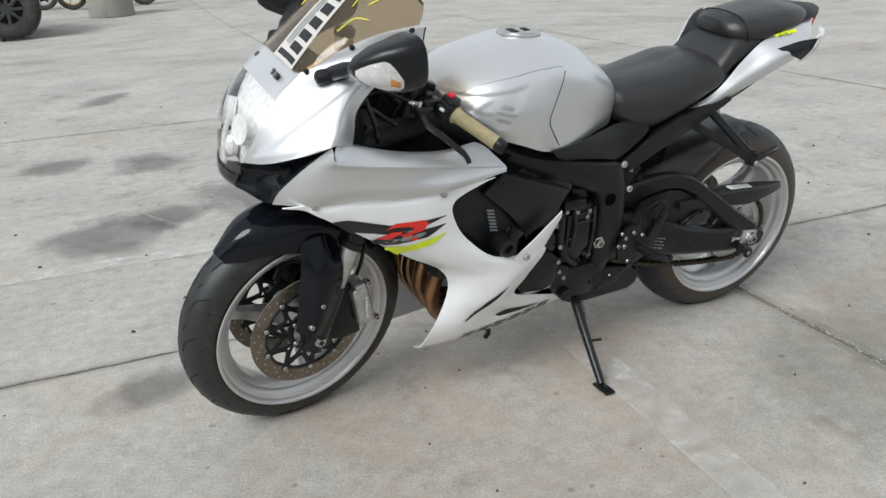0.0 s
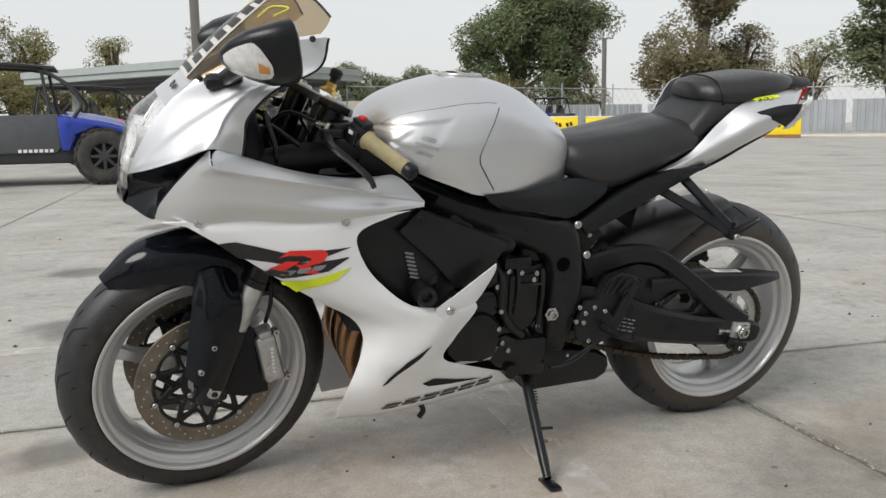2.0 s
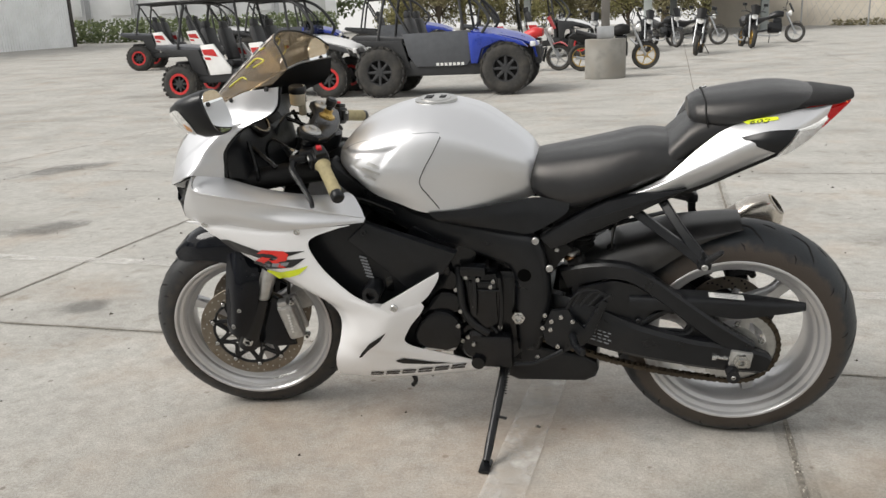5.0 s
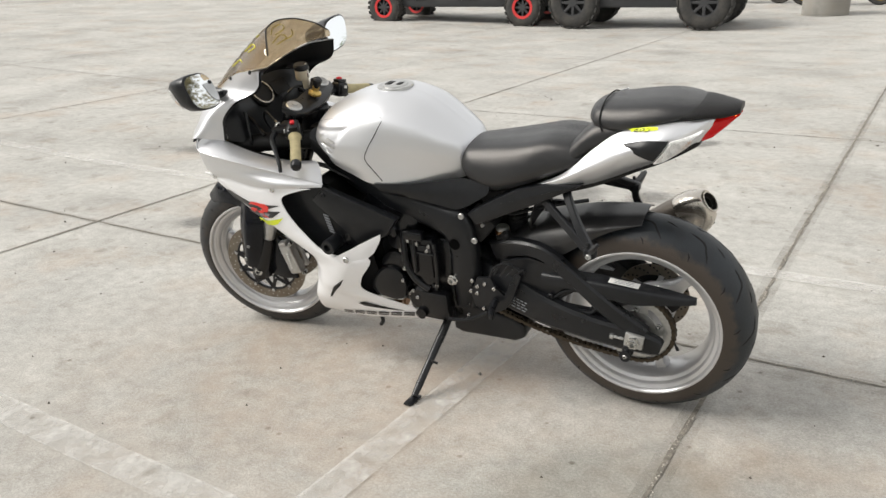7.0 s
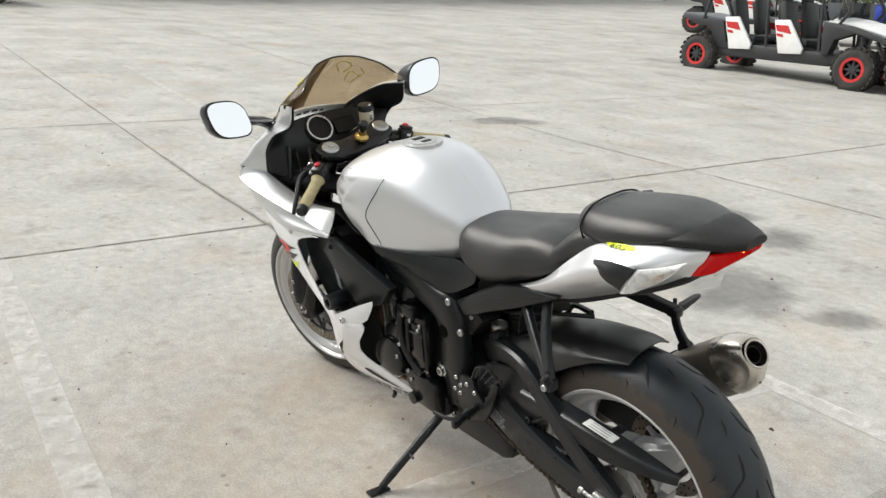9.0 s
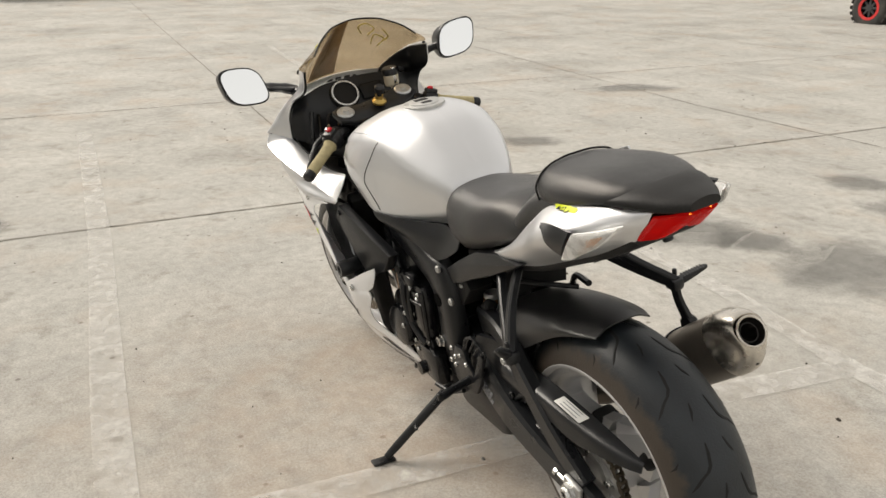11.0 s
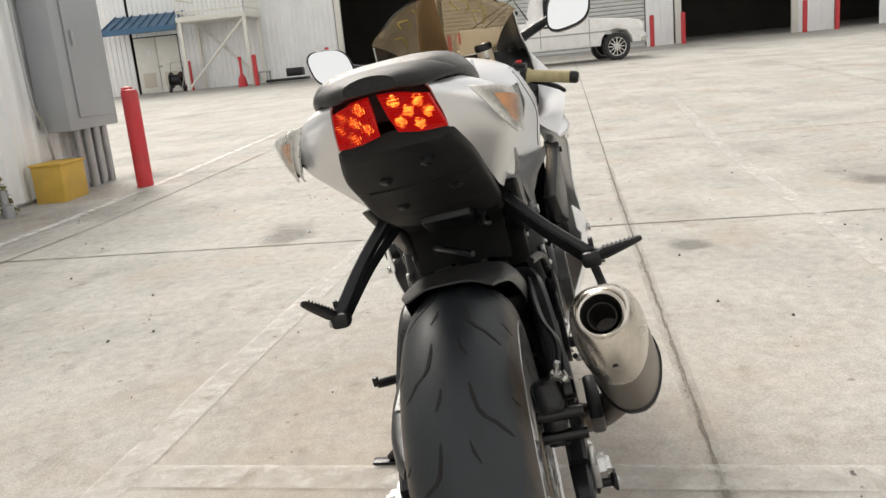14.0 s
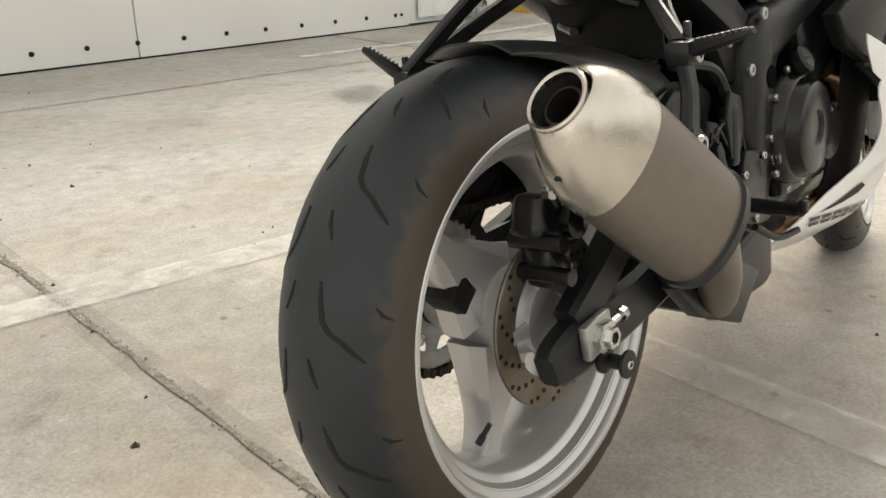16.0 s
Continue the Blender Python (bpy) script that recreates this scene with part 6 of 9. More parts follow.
part("seat_cowl_inner", halfloft([(1.165, [(-0.098, .785), (-0.110, .79), (-0.106, .81), (-0.09, .825), (-0.05, .83), (0, .83)]), (1.20, [(-0.105, .81), (-0.112, .82), (-0.108, .845), (-0.09, .862), (-0.05, .868), (0, .868)]), (1.26, [(-0.10, .84), (-0.106, .86), (-0.102, .89), (-0.08, .91), (-0.04, .915), (0, .915)]), (1.36, [(-0.10, .86), (-0.104, .88), (-0.10, .91), (-0.08, .925), (-0.04, .93), (0, .93)]), (1.48, [(-0.085, .90), (-0.09, .92), (-0.085, .94), (-0.07, .955), (-0.03, .96), (0, .96)])], 20, 16), M_SEAT, bike, "dark brown-black panel between the seats")

# -- tail
TAIL = [[(1.049, -0.107, 0.716), (1.17, -0.118, 0.775), (1.255, -0.112, 0.850), (1.33, -0.110, 0.903), (1.45, -0.104, 0.932), (1.552, -0.061, 0.936)],
        [(1.049, -0.109, 0.7155), (1.17, -0.126, 0.770), (1.265, -0.126, 0.838), (1.345, -0.138, 0.890), (1.453, -0.132, 0.917), (1.549, -0.064, 0.930)],
        [(1.049, -0.110, 0.715), (1.16, -0.132, 0.760), (1.26, -0.142, 0.810), (1.36, -0.164, 0.866), (1.452, -0.148, 0.896), (1.543, -0.067, 0.915)],
        [(1.049, -0.110, 0.714), (1.15, -0.126, 0.739), (1.25, -0.126, 0.772), (1.36, -0.142, 0.824), (1.435, -0.136, 0.854), (1.530, -0.071, 0.897)],
        [(1.049, -0.105, 0.712), (1.15, -0.112, 0.726), (1.25, -0.106, 0.750), (1.36, -0.098, 0.797), (1.440, -0.093, 0.834), (1.519, -0.073, 0.878)]]
TAIL_AT = surface(TAIL)


def lens_net(s, d=0.0):
    """The signal's triangle from its outer edge inwards, d deeper."""
    return [[(x - d * 0.5, (y - d) * s, z) for x, y, z in row] for row in
            ([(1.464, 0.160, 0.903), (1.502, 0.142, 0.913), (1.532, 0.108, 0.921)],
             [(1.447, 0.160, 0.876), (1.476, 0.150, 0.880), (1.500, 0.130, 0.885)],
             [(1.424, 0.153, 0.842), (1.435, 0.152, 0.846), (1.448, 0.149, 0.850)])]


for s in (-1, 1):
    net = TAIL if s < 0 else flipped(TAIL)
    tl = part("tail_panel", sheet(net, 26, 40, 0.003, 0, s > 0), M_SILVER, bike, "silver metallic tail fairing")
    part("tail_vent", sheet([[(1.344, 0.144 * s, 0.8835), (1.403, 0.160 * s, 0.902), (1.462, 0.167 * s, 0.907)], [(1.348, 0.150 * s, 0.8815), (1.396, 0.170 * s, 0.882), (1.446, 0.170 * s, 0.879)], [(1.352, 0.154 * s, 0.8785), (1.388, 0.166 * s, 0.863), (1.424, 0.161 * s, 0.849)]], 12, 14, 0.008, 0.001, s > 0), M_BLACK, tl, "black vent insert")
    sg = part("turn_signal", sheet(lens_net(s, -0.009), 10, 12, 0.002, 0.001, s > 0), M_LENS, tl, "clear ribbed turn signal with an amber bulb")
    part("signal_reflector", sheet(lens_net(s, 0.0), 10, 12, 0.003, 0.002, s > 0), M_REFLECT, sg, "silver reflector")
    lg = grid(lens_net(s, -0.0068), 21, 21)
    part("bulb", sheet([[lg[i][j] for j in (2, 6, 12, 16)] for i in (4, 8, 13, 17)], 8, 8, 0.001), M_AMBER, sg, "amber bulb behind the lens")
    lg = grid(lens_net(s, -0.0085), 9, 17)
    for k in range(1, 16):
        part("lens_rib", loft([[q, q + Vector((-0.0058, 0, 0)), q + Vector((-0.0058, 0.0005, 0)), q + Vector((0, 0.0005, 0))] for q in (lg[i][k] for i in range(9))]), M_REFLECT, sg)
    part("badge_backing", decal([(1.338, .9075), (1.345, .9145), (1.400, .9225), (1.424, .9245), (1.426, .920), (1.400, .9155), (1.360, .9085)], TAIL_AT, 0.0022, s), M_YELLOW, tl, "fluorescent yellow badge")
    part("number_badge", letters("600", 0.0085, 3.4, (1.383, 0.9125), 0.14, TAIL_AT, 0.0036, s), M_DECALBLK, tl, "black 600 on fluorescent yellow")
part("tail_shoulder", sheet([[(1.195, 0.100, 0.835), (1.245, 0.104, 0.928), (1.285, 0.106, 0.950)], [(1.225, 0.108, 0.830), (1.270, 0.110, 0.890), (1.310, 0.110, 0.915)]], 6, 8, 0.004), M_SILVER, bike, "silver shoulder of the tail beside the seat")
UNDER = [(x, [(-w * 0.82, zb - 0.012), (-w, zb - 0.006), (-w * 1.01, zb + 0.012), (-w * 0.98, zb + 0.04), (-w * 0.5, zt), (0, zt)]) for x, w, zb, zt in
         ((1.08, 0.100, 0.690, 0.76), (1.25, 0.100, 0.744, 0.83), (1.36, 0.096, 0.794, 0.87), (1.44, 0.092, 0.831, 0.90), (1.50, 0.079, 0.864, 0.895), (1.518, 0.071, 0.877, 0.888))]
under = part("undertail", halfloft(UNDER, 26, 18), M_DARK, bike, "matt black undertail")
for x, y in ((1.48, 0.030), (1.44, -0.038), (1.36, 0.048), (1.31, -0.045)):
    part("plug", lathe([(0.010, -0.004), (0.010, 0.002), (0.007, 0.004), (0.0001, 0.004)], (x, y, 0.821 + 0.46 * (x - 1.447)), (0.45, 0, -0.9), 12), M_BLACK, under)
part("inner_fender", sheet([[(x, y, z - 0.05 * y * y / 0.0072 * 0.2) for y in (-0.088, -0.04, 0, 0.04, 0.088)] for x, z in ((1.28, 0.758), (1.18, 0.722), (1.12, 0.697), (1.08, 0.675), (1.062, 0.640), (1.055, 0.590))], 20, 12, 0.003), M_DARK, under, "dark inner fender")
part("tool_box", join(rbox((1.15, 0.0, 0.700), (0.10, 0.09, 0.035), 0.008, Matrix.Rotation(radians(-22), 4, "Y")), tube([(1.08, 0.06, 0.66), (1.12, 0.05, 0.672), (1.17, 0.06, 0.70)], 0.008, 8, 10)), M_BLACK, under)
part("seam", tube([(1.40, -0.075, 0.800), (1.395, 0, 0.798), (1.40, 0.075, 0.800)], 0.0022, 6, 12), M_BLACK, under)
for s in (-1, 1):
    LAMP = [[(1.597, 0.006 * s, 0.934), (1.584, 0.036 * s, 0.931), (1.549, 0.061 * s, 0.925)], [(1.570, 0.008 * s, 0.909), (1.560, 0.040 * s, 0.905), (1.534, 0.067 * s, 0.902)], [(1.542, 0.012 * s, 0.887), (1.536, 0.042 * s, 0.881), (1.517, 0.072 * s, 0.879)]]
    tlp = part("tail_lamp", sheet(LAMP, 14, 16, 0.006, 0.001, s < 0), M_REDLENS, bike, "lit red tail lamp")
    lg = grid(LAMP, 41, 41)
    for yy, zz in ((0.020, 0.925), (0.047, 0.920), (0.034, 0.911), (0.021, 0.899), (0.055, 0.904), (0.041, 0.892)):
        p = min((q for row in lg for q in row), key=lambda q: (abs(q.y) - yy) ** 2 + (q.z - zz) ** 2)
        dots = []
        for a in range(-3, 4):
            for c in range(-3, 4):
                if a * a + c * c < 11:
                    w = min((q for row in lg for q in row), key=lambda q: (q.y - p.y - 0.0021 * a) ** 2 + (q.z - p.z - 0.0024 * c) ** 2)
                    r = 0.00105 - 0.00005 * (a * a + c * c)
                    dots.append(lathe([(r, -0.001), (r, 0.0010), (0.0001, 0.0013)], Vector((w.x + 0.0007, p.y + 0.0021 * a, p.z + 0.0024 * c)), (0.8, 0.35 * s, -0.5), 6))
        part("lamp_bulb", join(*dots), M_LED, tlp, "lit orange bulb spot")
    fins = []
    for k in range(2, 40, 2):
        col = [lg[i][k] for i in range(0, 41, 8)]
        fins.append(loft([[p + Vector((-0.001, 0, 0)), p + Vector((0.0085, 0.0008 * s, 0)), p + Vector((0.0085, 0.0013 * s, 0)), p + Vector((-0.001, 0.0006 * s, 0))] for p in col]))
    for k in range(3, 40, 3):
        fins.append(tube([p + Vector((0.0062, 0.0008 * s, 0)) for p in lg[k][0:41:8]], 0.0005, 4))
    tagged(part("lens_grid", join(*fins), M_REDLENS, tlp), kind="stuff")

# -- fairing
SIDE = [[(-0.074, -0.194, 0.688), (0.06, -0.236, 0.700), (0.17, -0.256, 0.694), (0.28, -0.268, 0.700), (0.41, -0.256, 0.704)],
        [(-0.030, -0.204, 0.680), (0.06, -0.237, 0.690), (0.17, -0.2565, 0.686), (0.27, -0.268, 0.690), (0.37, -0.260, 0.695)],
        [(-0.003, -0.210, 0.664), (0.06, -0.238, 0.674), (0.15, -0.256, 0.672), (0.23, -0.266, 0.670), (0.302, -0.266, 0.668)],
        [(0.062, -0.216, 0.622), (0.12, -0.240, 0.622), (0.18, -0.254, 0.622), (0.24, -0.262, 0.622), (0.303, -0.262, 0.622)],
        [(0.145, -0.214, 0.562), (0.20, -0.240, 0.562), (0.25, -0.252, 0.562), (0.295, -0.258, 0.562), (0.345, -0.256, 0.555)],
        [(0.225, -0.206, 0.505), (0.28, -0.236, 0.503), (0.33, -0.250, 0.500), (0.38, -0.258, 0.497), (0.435, -0.258, 0.488)],
        [(0.300, -0.196, 0.455), (0.36, -0.234, 0.450), (0.42, -0.252, 0.448), (0.49, -0.262, 0.462), (0.575, -0.240, 0.480)],
        [(0.328, -0.190, 0.405), (0.37, -0.226, 0.400), (0.42, -0.244, 0.396), (0.47, -0.248, 0.392), (0.53, -0.232, 0.400)],
        [(0.318, -0.186, 0.340), (0.36, -0.214, 0.338), (0.41, -0.228, 0.336), (0.46, -0.226, 0.334), (0.515, -0.206, 0.338)],
        [(0.292, -0.176, 0.265), (0.38, -0.198, 0.272), (0.45, -0.196, 0.284), (0.53, -0.188, 0.288), (0.62, -0.165, 0.286)],
        [(0.280, -0.135, 0.190), (0.38, -0.148, 0.196), (0.48, -0.152, 0.208), (0.60, -0.146, 0.222), (0.735, -0.132, 0.238)],
        [(0.285, -0.075, 0.150), (0.38, -0.085, 0.152), (0.48, -0.088, 0.160), (0.60, -0.086, 0.174), (0.735, -0.080, 0.194)]]
SIDE_AT = surface(SIDE, 100, 60)
WING = [[(0.470, -0.2655, 0.486), (0.52, -0.256, 0.512), (0.57, -0.244, 0.540), (0.622, -0.228, 0.566)],
        [(0.475, -0.2640, 0.474), (0.525, -0.254, 0.492), (0.575, -0.242, 0.516), (0.618, -0.228, 0.545)],
        [(0.49, -0.2600, 0.458), (0.530, -0.250, 0.468), (0.565, -0.240, 0.480), (0.590, -0.230, 0.500)]]
UPPER = [[(-0.088, -0.165, 0.689), (-0.010, -0.217, 0.691), (0.08, -0.2435, 0.6985), (0.19, -0.263, 0.694), (0.29, -0.2715, 0.6995), (0.445, -0.2445, 0.709)],
         [(-0.078, -0.186, 0.722), (-0.004, -0.244, 0.730), (0.08, -0.268, 0.731), (0.19, -0.278, 0.723), (0.29, -0.278, 0.716), (0.445, -0.242, 0.7125)],
         [(-0.052, -0.214, 0.762), (0.000, -0.260, 0.770), (0.09, -0.277, 0.758), (0.19, -0.275, 0.744), (0.29, -0.2665, 0.733), (0.446, -0.241, 0.7145)],
         [(-0.026, -0.238, 0.795), (0.008, -0.272, 0.796), (0.09, -0.285, 0.782), (0.19, -0.276, 0.763), (0.29, -0.262, 0.747), (0.447, -0.238, 0.7165)],
         [(0.014, -0.275, 0.842), (0.022, -0.291, 0.811), (0.10, -0.293, 0.794), (0.20, -0.283, 0.774), (0.30, -0.268, 0.753), (0.447, -0.238, 0.7175)]]
LEDGE = [[(0.020, -0.288, 0.812), (0.05, -0.2935, 0.8055), (0.16, -0.2885, 0.7825), (0.28, -0.272, 0.758), (0.447, -0.239, 0.7185)],
         [(0.020, -0.282, 0.830), (0.062, -0.266, 0.816), (0.168, -0.262, 0.789), (0.286, -0.244, 0.766), (0.430, -0.214, 0.738)],
         [(0.030, -0.268, 0.842), (0.076, -0.238, 0.822), (0.178, -0.234, 0.790), (0.292, -0.216, 0.769), (0.410, -0.192, 0.758)],
         [(0.056, -0.242, 0.834), (0.084, -0.222, 0.820), (0.186, -0.212, 0.786), (0.298, -0.196, 0.765), (0.392, -0.180, 0.766)]]
COWL = [[(-0.131, -0.112, 0.772), (-0.094, -0.184, 0.792), (-0.041, -0.236, 0.817), (0.016, -0.276, 0.845), (0.078, -0.224, 0.822)],
        [(-0.122, -0.128, 0.800), (-0.078, -0.190, 0.820), (-0.022, -0.236, 0.846), (0.036, -0.259, 0.868), (0.083, -0.224, 0.854)],
        [(-0.088, -0.142, 0.865), (-0.045, -0.184, 0.876), (0.008, -0.220, 0.890), (0.056, -0.236, 0.902), (0.092, -0.222, 0.896)],
        [(-0.045, -0.138, 0.918), (-0.005, -0.166, 0.927), (0.055, -0.200, 0.938), (0.100, -0.211, 0.943), (0.146, -0.216, 0.948)],
        [(0.000, -0.132, 0.956), (0.055, -0.153, 0.968), (0.125, -0.184, 0.980), (0.180, -0.196, 0.985), (0.232, -0.204, 0.988)],
        [(0.030, -0.135, 0.975), (0.090, -0.156, 1.006), (0.155, -0.180, 1.032), (0.205, -0.191, 1.040), (0.252, -0.200, 1.046)]]
INTAKE = [[(-0.137, -0.098, 0.742), (-0.130, -0.112, 0.773), (-0.093, -0.182, 0.792), (-0.040, -0.233, 0.817), (0.014, -0.272, 0.843)],
          [(-0.134, -0.090, 0.724), (-0.104, -0.110, 0.745), (-0.064, -0.150, 0.756), (-0.028, -0.202, 0.794), (0.012, -0.266, 0.838)],
          [(-0.140, -0.090, 0.708), (-0.089, -0.158, 0.688), (-0.066, -0.192, 0.738), (-0.030, -0.232, 0.790), (0.010, -0.270, 0.834)]]
for s in (-1, 1):
    n = (lambda q: q) if s < 0 else flipped
    fl = s < 0
    sp = part("side_fairing", sheet(n(SIDE), 60, 30, 0.003, 0, not fl), M_WHITE, bike, "pearl white side fairing", None, 50)
    part("fairing_wing", sheet(n(WING), 8, 14, 0.003, 0.002, not fl), M_WHITE, sp)
    up = part("upper_fairing", sheet(n(UPPER), 26, 44, 0.003, 0, fl), M_SILVER, bike, "silver metallic upper fairing", None, 50)
    part("fairing_ledge", sheet(n(LEDGE), 14, 34, 0.003, 0, fl), M_SILVER, up)
    cg = grid(n(COWL), 41, 31)
    for i in range(41):
        for j in range(31):
            u, v = i / 40, j / 30
            k = min(1.0, max(0.0, (0.10 + 0.78 * v - u) / 0.06)) * min(1.0, v / 0.15) * min(1.0, max(0.0, (0.86 - v) / 0.12))
            cg[i][j] = cg[i][j] + Vector((-0.002, 0.0055 * s, 0.001)) * k
    part("nose_side", sheet(cg, 41, 31, 0.003, 0, fl), M_SILVER, up, "", None, 18)
    part("inner_panel", sheet(n([[(p[0] + 0.006, p[1] * 0.972, p[2] - 0.002) for p in row] for row in COWL]), 24, 18, 0.002, 0, fl), M_BLACK, up)
    part("air_intake", sheet(n(INTAKE), 14, 18, 0.004, 0, fl), M_GLOSS, up, "gloss black ram air intake")
    for x, y, z in ((-0.008, -0.217, 0.690), (0.272, -0.2685, 0.692)):
        part("screw", lathe([(0.009, -0.003), (0.009, 0.002), (0.006, 0.0035), (0.002, 0.002), (0.0001, 0.002)], (x, y * -s, z), (0, s, 0), 14), M_CHROME, sp, "bright fairing screw")
    part("bolt", bolt((0.505, 0.262 * s, 0.478), (0, s, 0), 0.010, 0.006), M_CHROME, sp)
    for x, y, z in ((0.012, -0.139, 0.962), (0.105, -0.163, 1.008), (0.222, -0.203, 1.042)):
        part("screen_screw", lathe([(0.006, -0.002), (0.006, 0.003), (0.0001, 0.004)], (x, y * -s, z), (-0.4, s, 0.3), 10), M_DARK, up)
    # black side cover behind the fairing, with the crash bung
    def slope(x, z):
        return 0.17 * max(0.0, x - 0.44)

    q = join(prism([(0.392, .655), (0.44, .700), (0.664, .604), (0.625, .548), (0.535, .510), (0.468, .585)], -0.236, -0.205, 0.005, 0, slope), prism([(0.250, .652), (0.29, .690), (0.44, .698), (0.50, .60), (0.535, .505), (0.44, .452), (0.36, .47), (0.27, .57)], -0.216, -0.200, 0.003, 0, slope))
    ic = part("inner_side_cover", q if s < 0 else mirror(q), M_BLACK, bike, "black angular inner side cover")
    part("cover_screw", bolt((0.438, 0.236 * s, 0.678), (0, s, 0), 0.008, 0.004), M_BLACK, ic)
    for k in range(7):
        part("marking_bar", rbox((0.422 + 0.0022 * k, 0.2172 * s, 0.600 - 0.0092 * k), (0.020, 0.0016, 0.0045), 0, Matrix.Rotation(radians(14), 4, "Y")), M_DECALGRY, ic, "pale grey maker's marking")
    if s < 0:
        bg = part("crash_bung", lathe([(0.021, 0), (0.023, 0.004), (0.024, 0.06), (0.022, 0.068), (0.012, 0.068), (0.010, 0.056), (0.0001, 0.056)], (0.448, 0.205 * s, 0.516), (0, s, 0), 24), M_BLACK, bike, "black round crash protector")
        part("bung_mount", rbox((0.45, 0.19 * s, 0.52), (0.09, 0.04, 0.05), 0.008), M_ENGINE, bg)
    # slots of the white panel, their shade laid on as flat dark shapes, and its graphics
    part("fairing_slot_shade", decal([(0.37, .287), (0.382, .307), (0.417, .353), (0.47, .395), (0.449, .364), (0.409, .326), (0.381, .293)], SIDE_AT, 0.002, s), M_DARK, sp, "flat dark shape for the shade in a slanted slot")
    part("fairing_duct_shade", decal([(0.47, .274), (0.497, .285), (0.513, .281), (0.566, .267), (0.633, .255), (0.552, .258), (0.488, .262)], SIDE_AT, 0.002, s), M_DARK, sp, "flat dark shape for the shade in a duct opening")
    part("side_graphic", decal([(0.027, .645), (0.059, .652), (0.104, .642), (0.149, .63), (0.202, .631), (0.285, .637), (0.23, .618), (0.164, .602), (0.112, .608), (0.066, .614)], SIDE_AT, 0.0012, s), M_DECALBLK, sp, "black swoosh graphic")
    part("graphic_tail", decal([(0.109, .581), (0.164, .605), (0.235, .61), (0.283, .616), (0.239, .586), (0.197, .577), (0.151, .565)], SIDE_AT, 0.0013, s), M_DECALBLK, sp)
    em = join(decal([(0.141, .618), (0.161, .634), (0.226, .635), (0.238, .626), (0.227, .607), (0.193, .598), (0.181, .601), (0.204, .611), (0.208, .622), (0.160, .623)], SIDE_AT, 0.0022, s, 0, 0.008), decal([(0.156, .611), (0.182, .610), (0.150, .586), (0.122, .589)], SIDE_AT, 0.0022, s, 0, 0.008), decal([(0.172, .604), (0.198, .602), (0.222, .582), (0.194, .582)], SIDE_AT, 0.0022, s, 0, 0.008))
    part("red_emblem", em, M_DECALRED, sp, "red angular emblem")
    for k in range(3):
        part("grey_letter", decal([(0.146 + 0.029 * k + 0.024 * a_ + 0.006 * b_, 0.575 + 0.006 * k + 0.012 * b_ + 0.003 * a_) for a_, b_ in ((0, 0), (0.85, 0), (1, .5), (0.35, .45), (0.4, .62), (1, .62), (1, 1), (0, 1))], SIDE_AT, 0.0024, s), M_DECALGRY, sp, "grey maker's lettering as plain shapes")
    part("yellow_stripe", decal([(0.147, .558), (0.195, .564), (0.244, .579), (0.287, .594), (0.255, .565), (0.217, .549), (0.18, .532), (0.157, .543)], SIDE_AT, 0.0018, s), M_YELLOW, sp, "fluorescent yellow flash")
    for k in range(6):
        x = 0.385 + 0.047 * k
        z = 0.207 + 0.0056 * k
        part("lower_letter", join(*[decal([(x - 0.004 + 0.005 * q, z - 0.004 + 0.0115 * q), (x + 0.035 + 0.005 * q, z + 0.0115 * q), (x + 0.038 + 0.005 * q, z + 0.0075 + 0.0115 * q), (x - 0.001 + 0.005 * q, z + 0.0035 + 0.0115 * q)], SIDE_AT, 0.003, s) for q in (0, 1)]), M_LETTER, sp, "dark grey maker's lettering as plain bars")
    # mirrors
    mr = part("mirror", join(tube([(0.055, 0.175 * s, 0.962), (0.075, 0.215 * s, 0.980), (0.110, 0.270 * s, 1.000), (0.135, 0.300 * s, 1.012)], [0.016, 0.014, 0.012, 0.013], 12, 14), rbox((0.055, 0.176 * s, 0.958), (0.075, 0.03, 0.03), 0.012, Matrix.Rotation(0.5, 4, "X"))), M_BLACK, bike, "black mirror on a short stalk with a clear signal lens")
    mc = Vector((0.140, 0.350 * s, 1.022))
    tilt = Matrix.Translation(mc) @ Matrix.Rotation(radians(-11), 4, "Y") @ Matrix.Rotation(radians(-6 * s), 4, "Z")

    def oval(dx, k, dy=0.0, dz=0.0, flat=1.0):
        ring = []
        for i in range(28):
            t = 2 * math.pi * i / 28
            cx, cz = (math.copysign(abs(c) ** 0.66, c) for c in (math.cos(t), math.sin(t)))
            ring.append(tilt @ Vector((dx, s * (0.064 * k * cx + 0.012 * k * cz + dy), 0.056 * k * flat * cz + 0.006 * k * cx + dz)))
        return ring

    taper = ((-0.100, 0.20, -0.022, 0.012), (-0.086, 0.46, -0.017, 0.010), (-0.055, 0.76, -0.008, 0.006), (-0.022, 0.95, 0, 0), (0.0, 1.0, 0, 0), (0.016, 1.0, 0, 0))
    part("mirror_shell", loft([oval(*q) for q in taper] + [oval(0.019, 0.94)]), M_BLACK, mr, "black mirror housing", None, 50)
    part("mirror_glass", loft([oval(0.019, 0.92), oval(0.0205, 0.92)]), M_MIRROR, mr, "mirror glass reflecting pale sky")

    def on_shell(dx, deg, swell):
        """A place on the housing's flank: forwards by dx, deg up from straight out."""
        a, b = next((a, b) for a, b in zip(taper, taper[1:]) if a[0] <= dx <= b[0])
        f = (dx - a[0]) / (b[0] - a[0])
        k, dy, dz = (a[n] + (b[n] - a[n]) * f for n in (1, 2, 3))
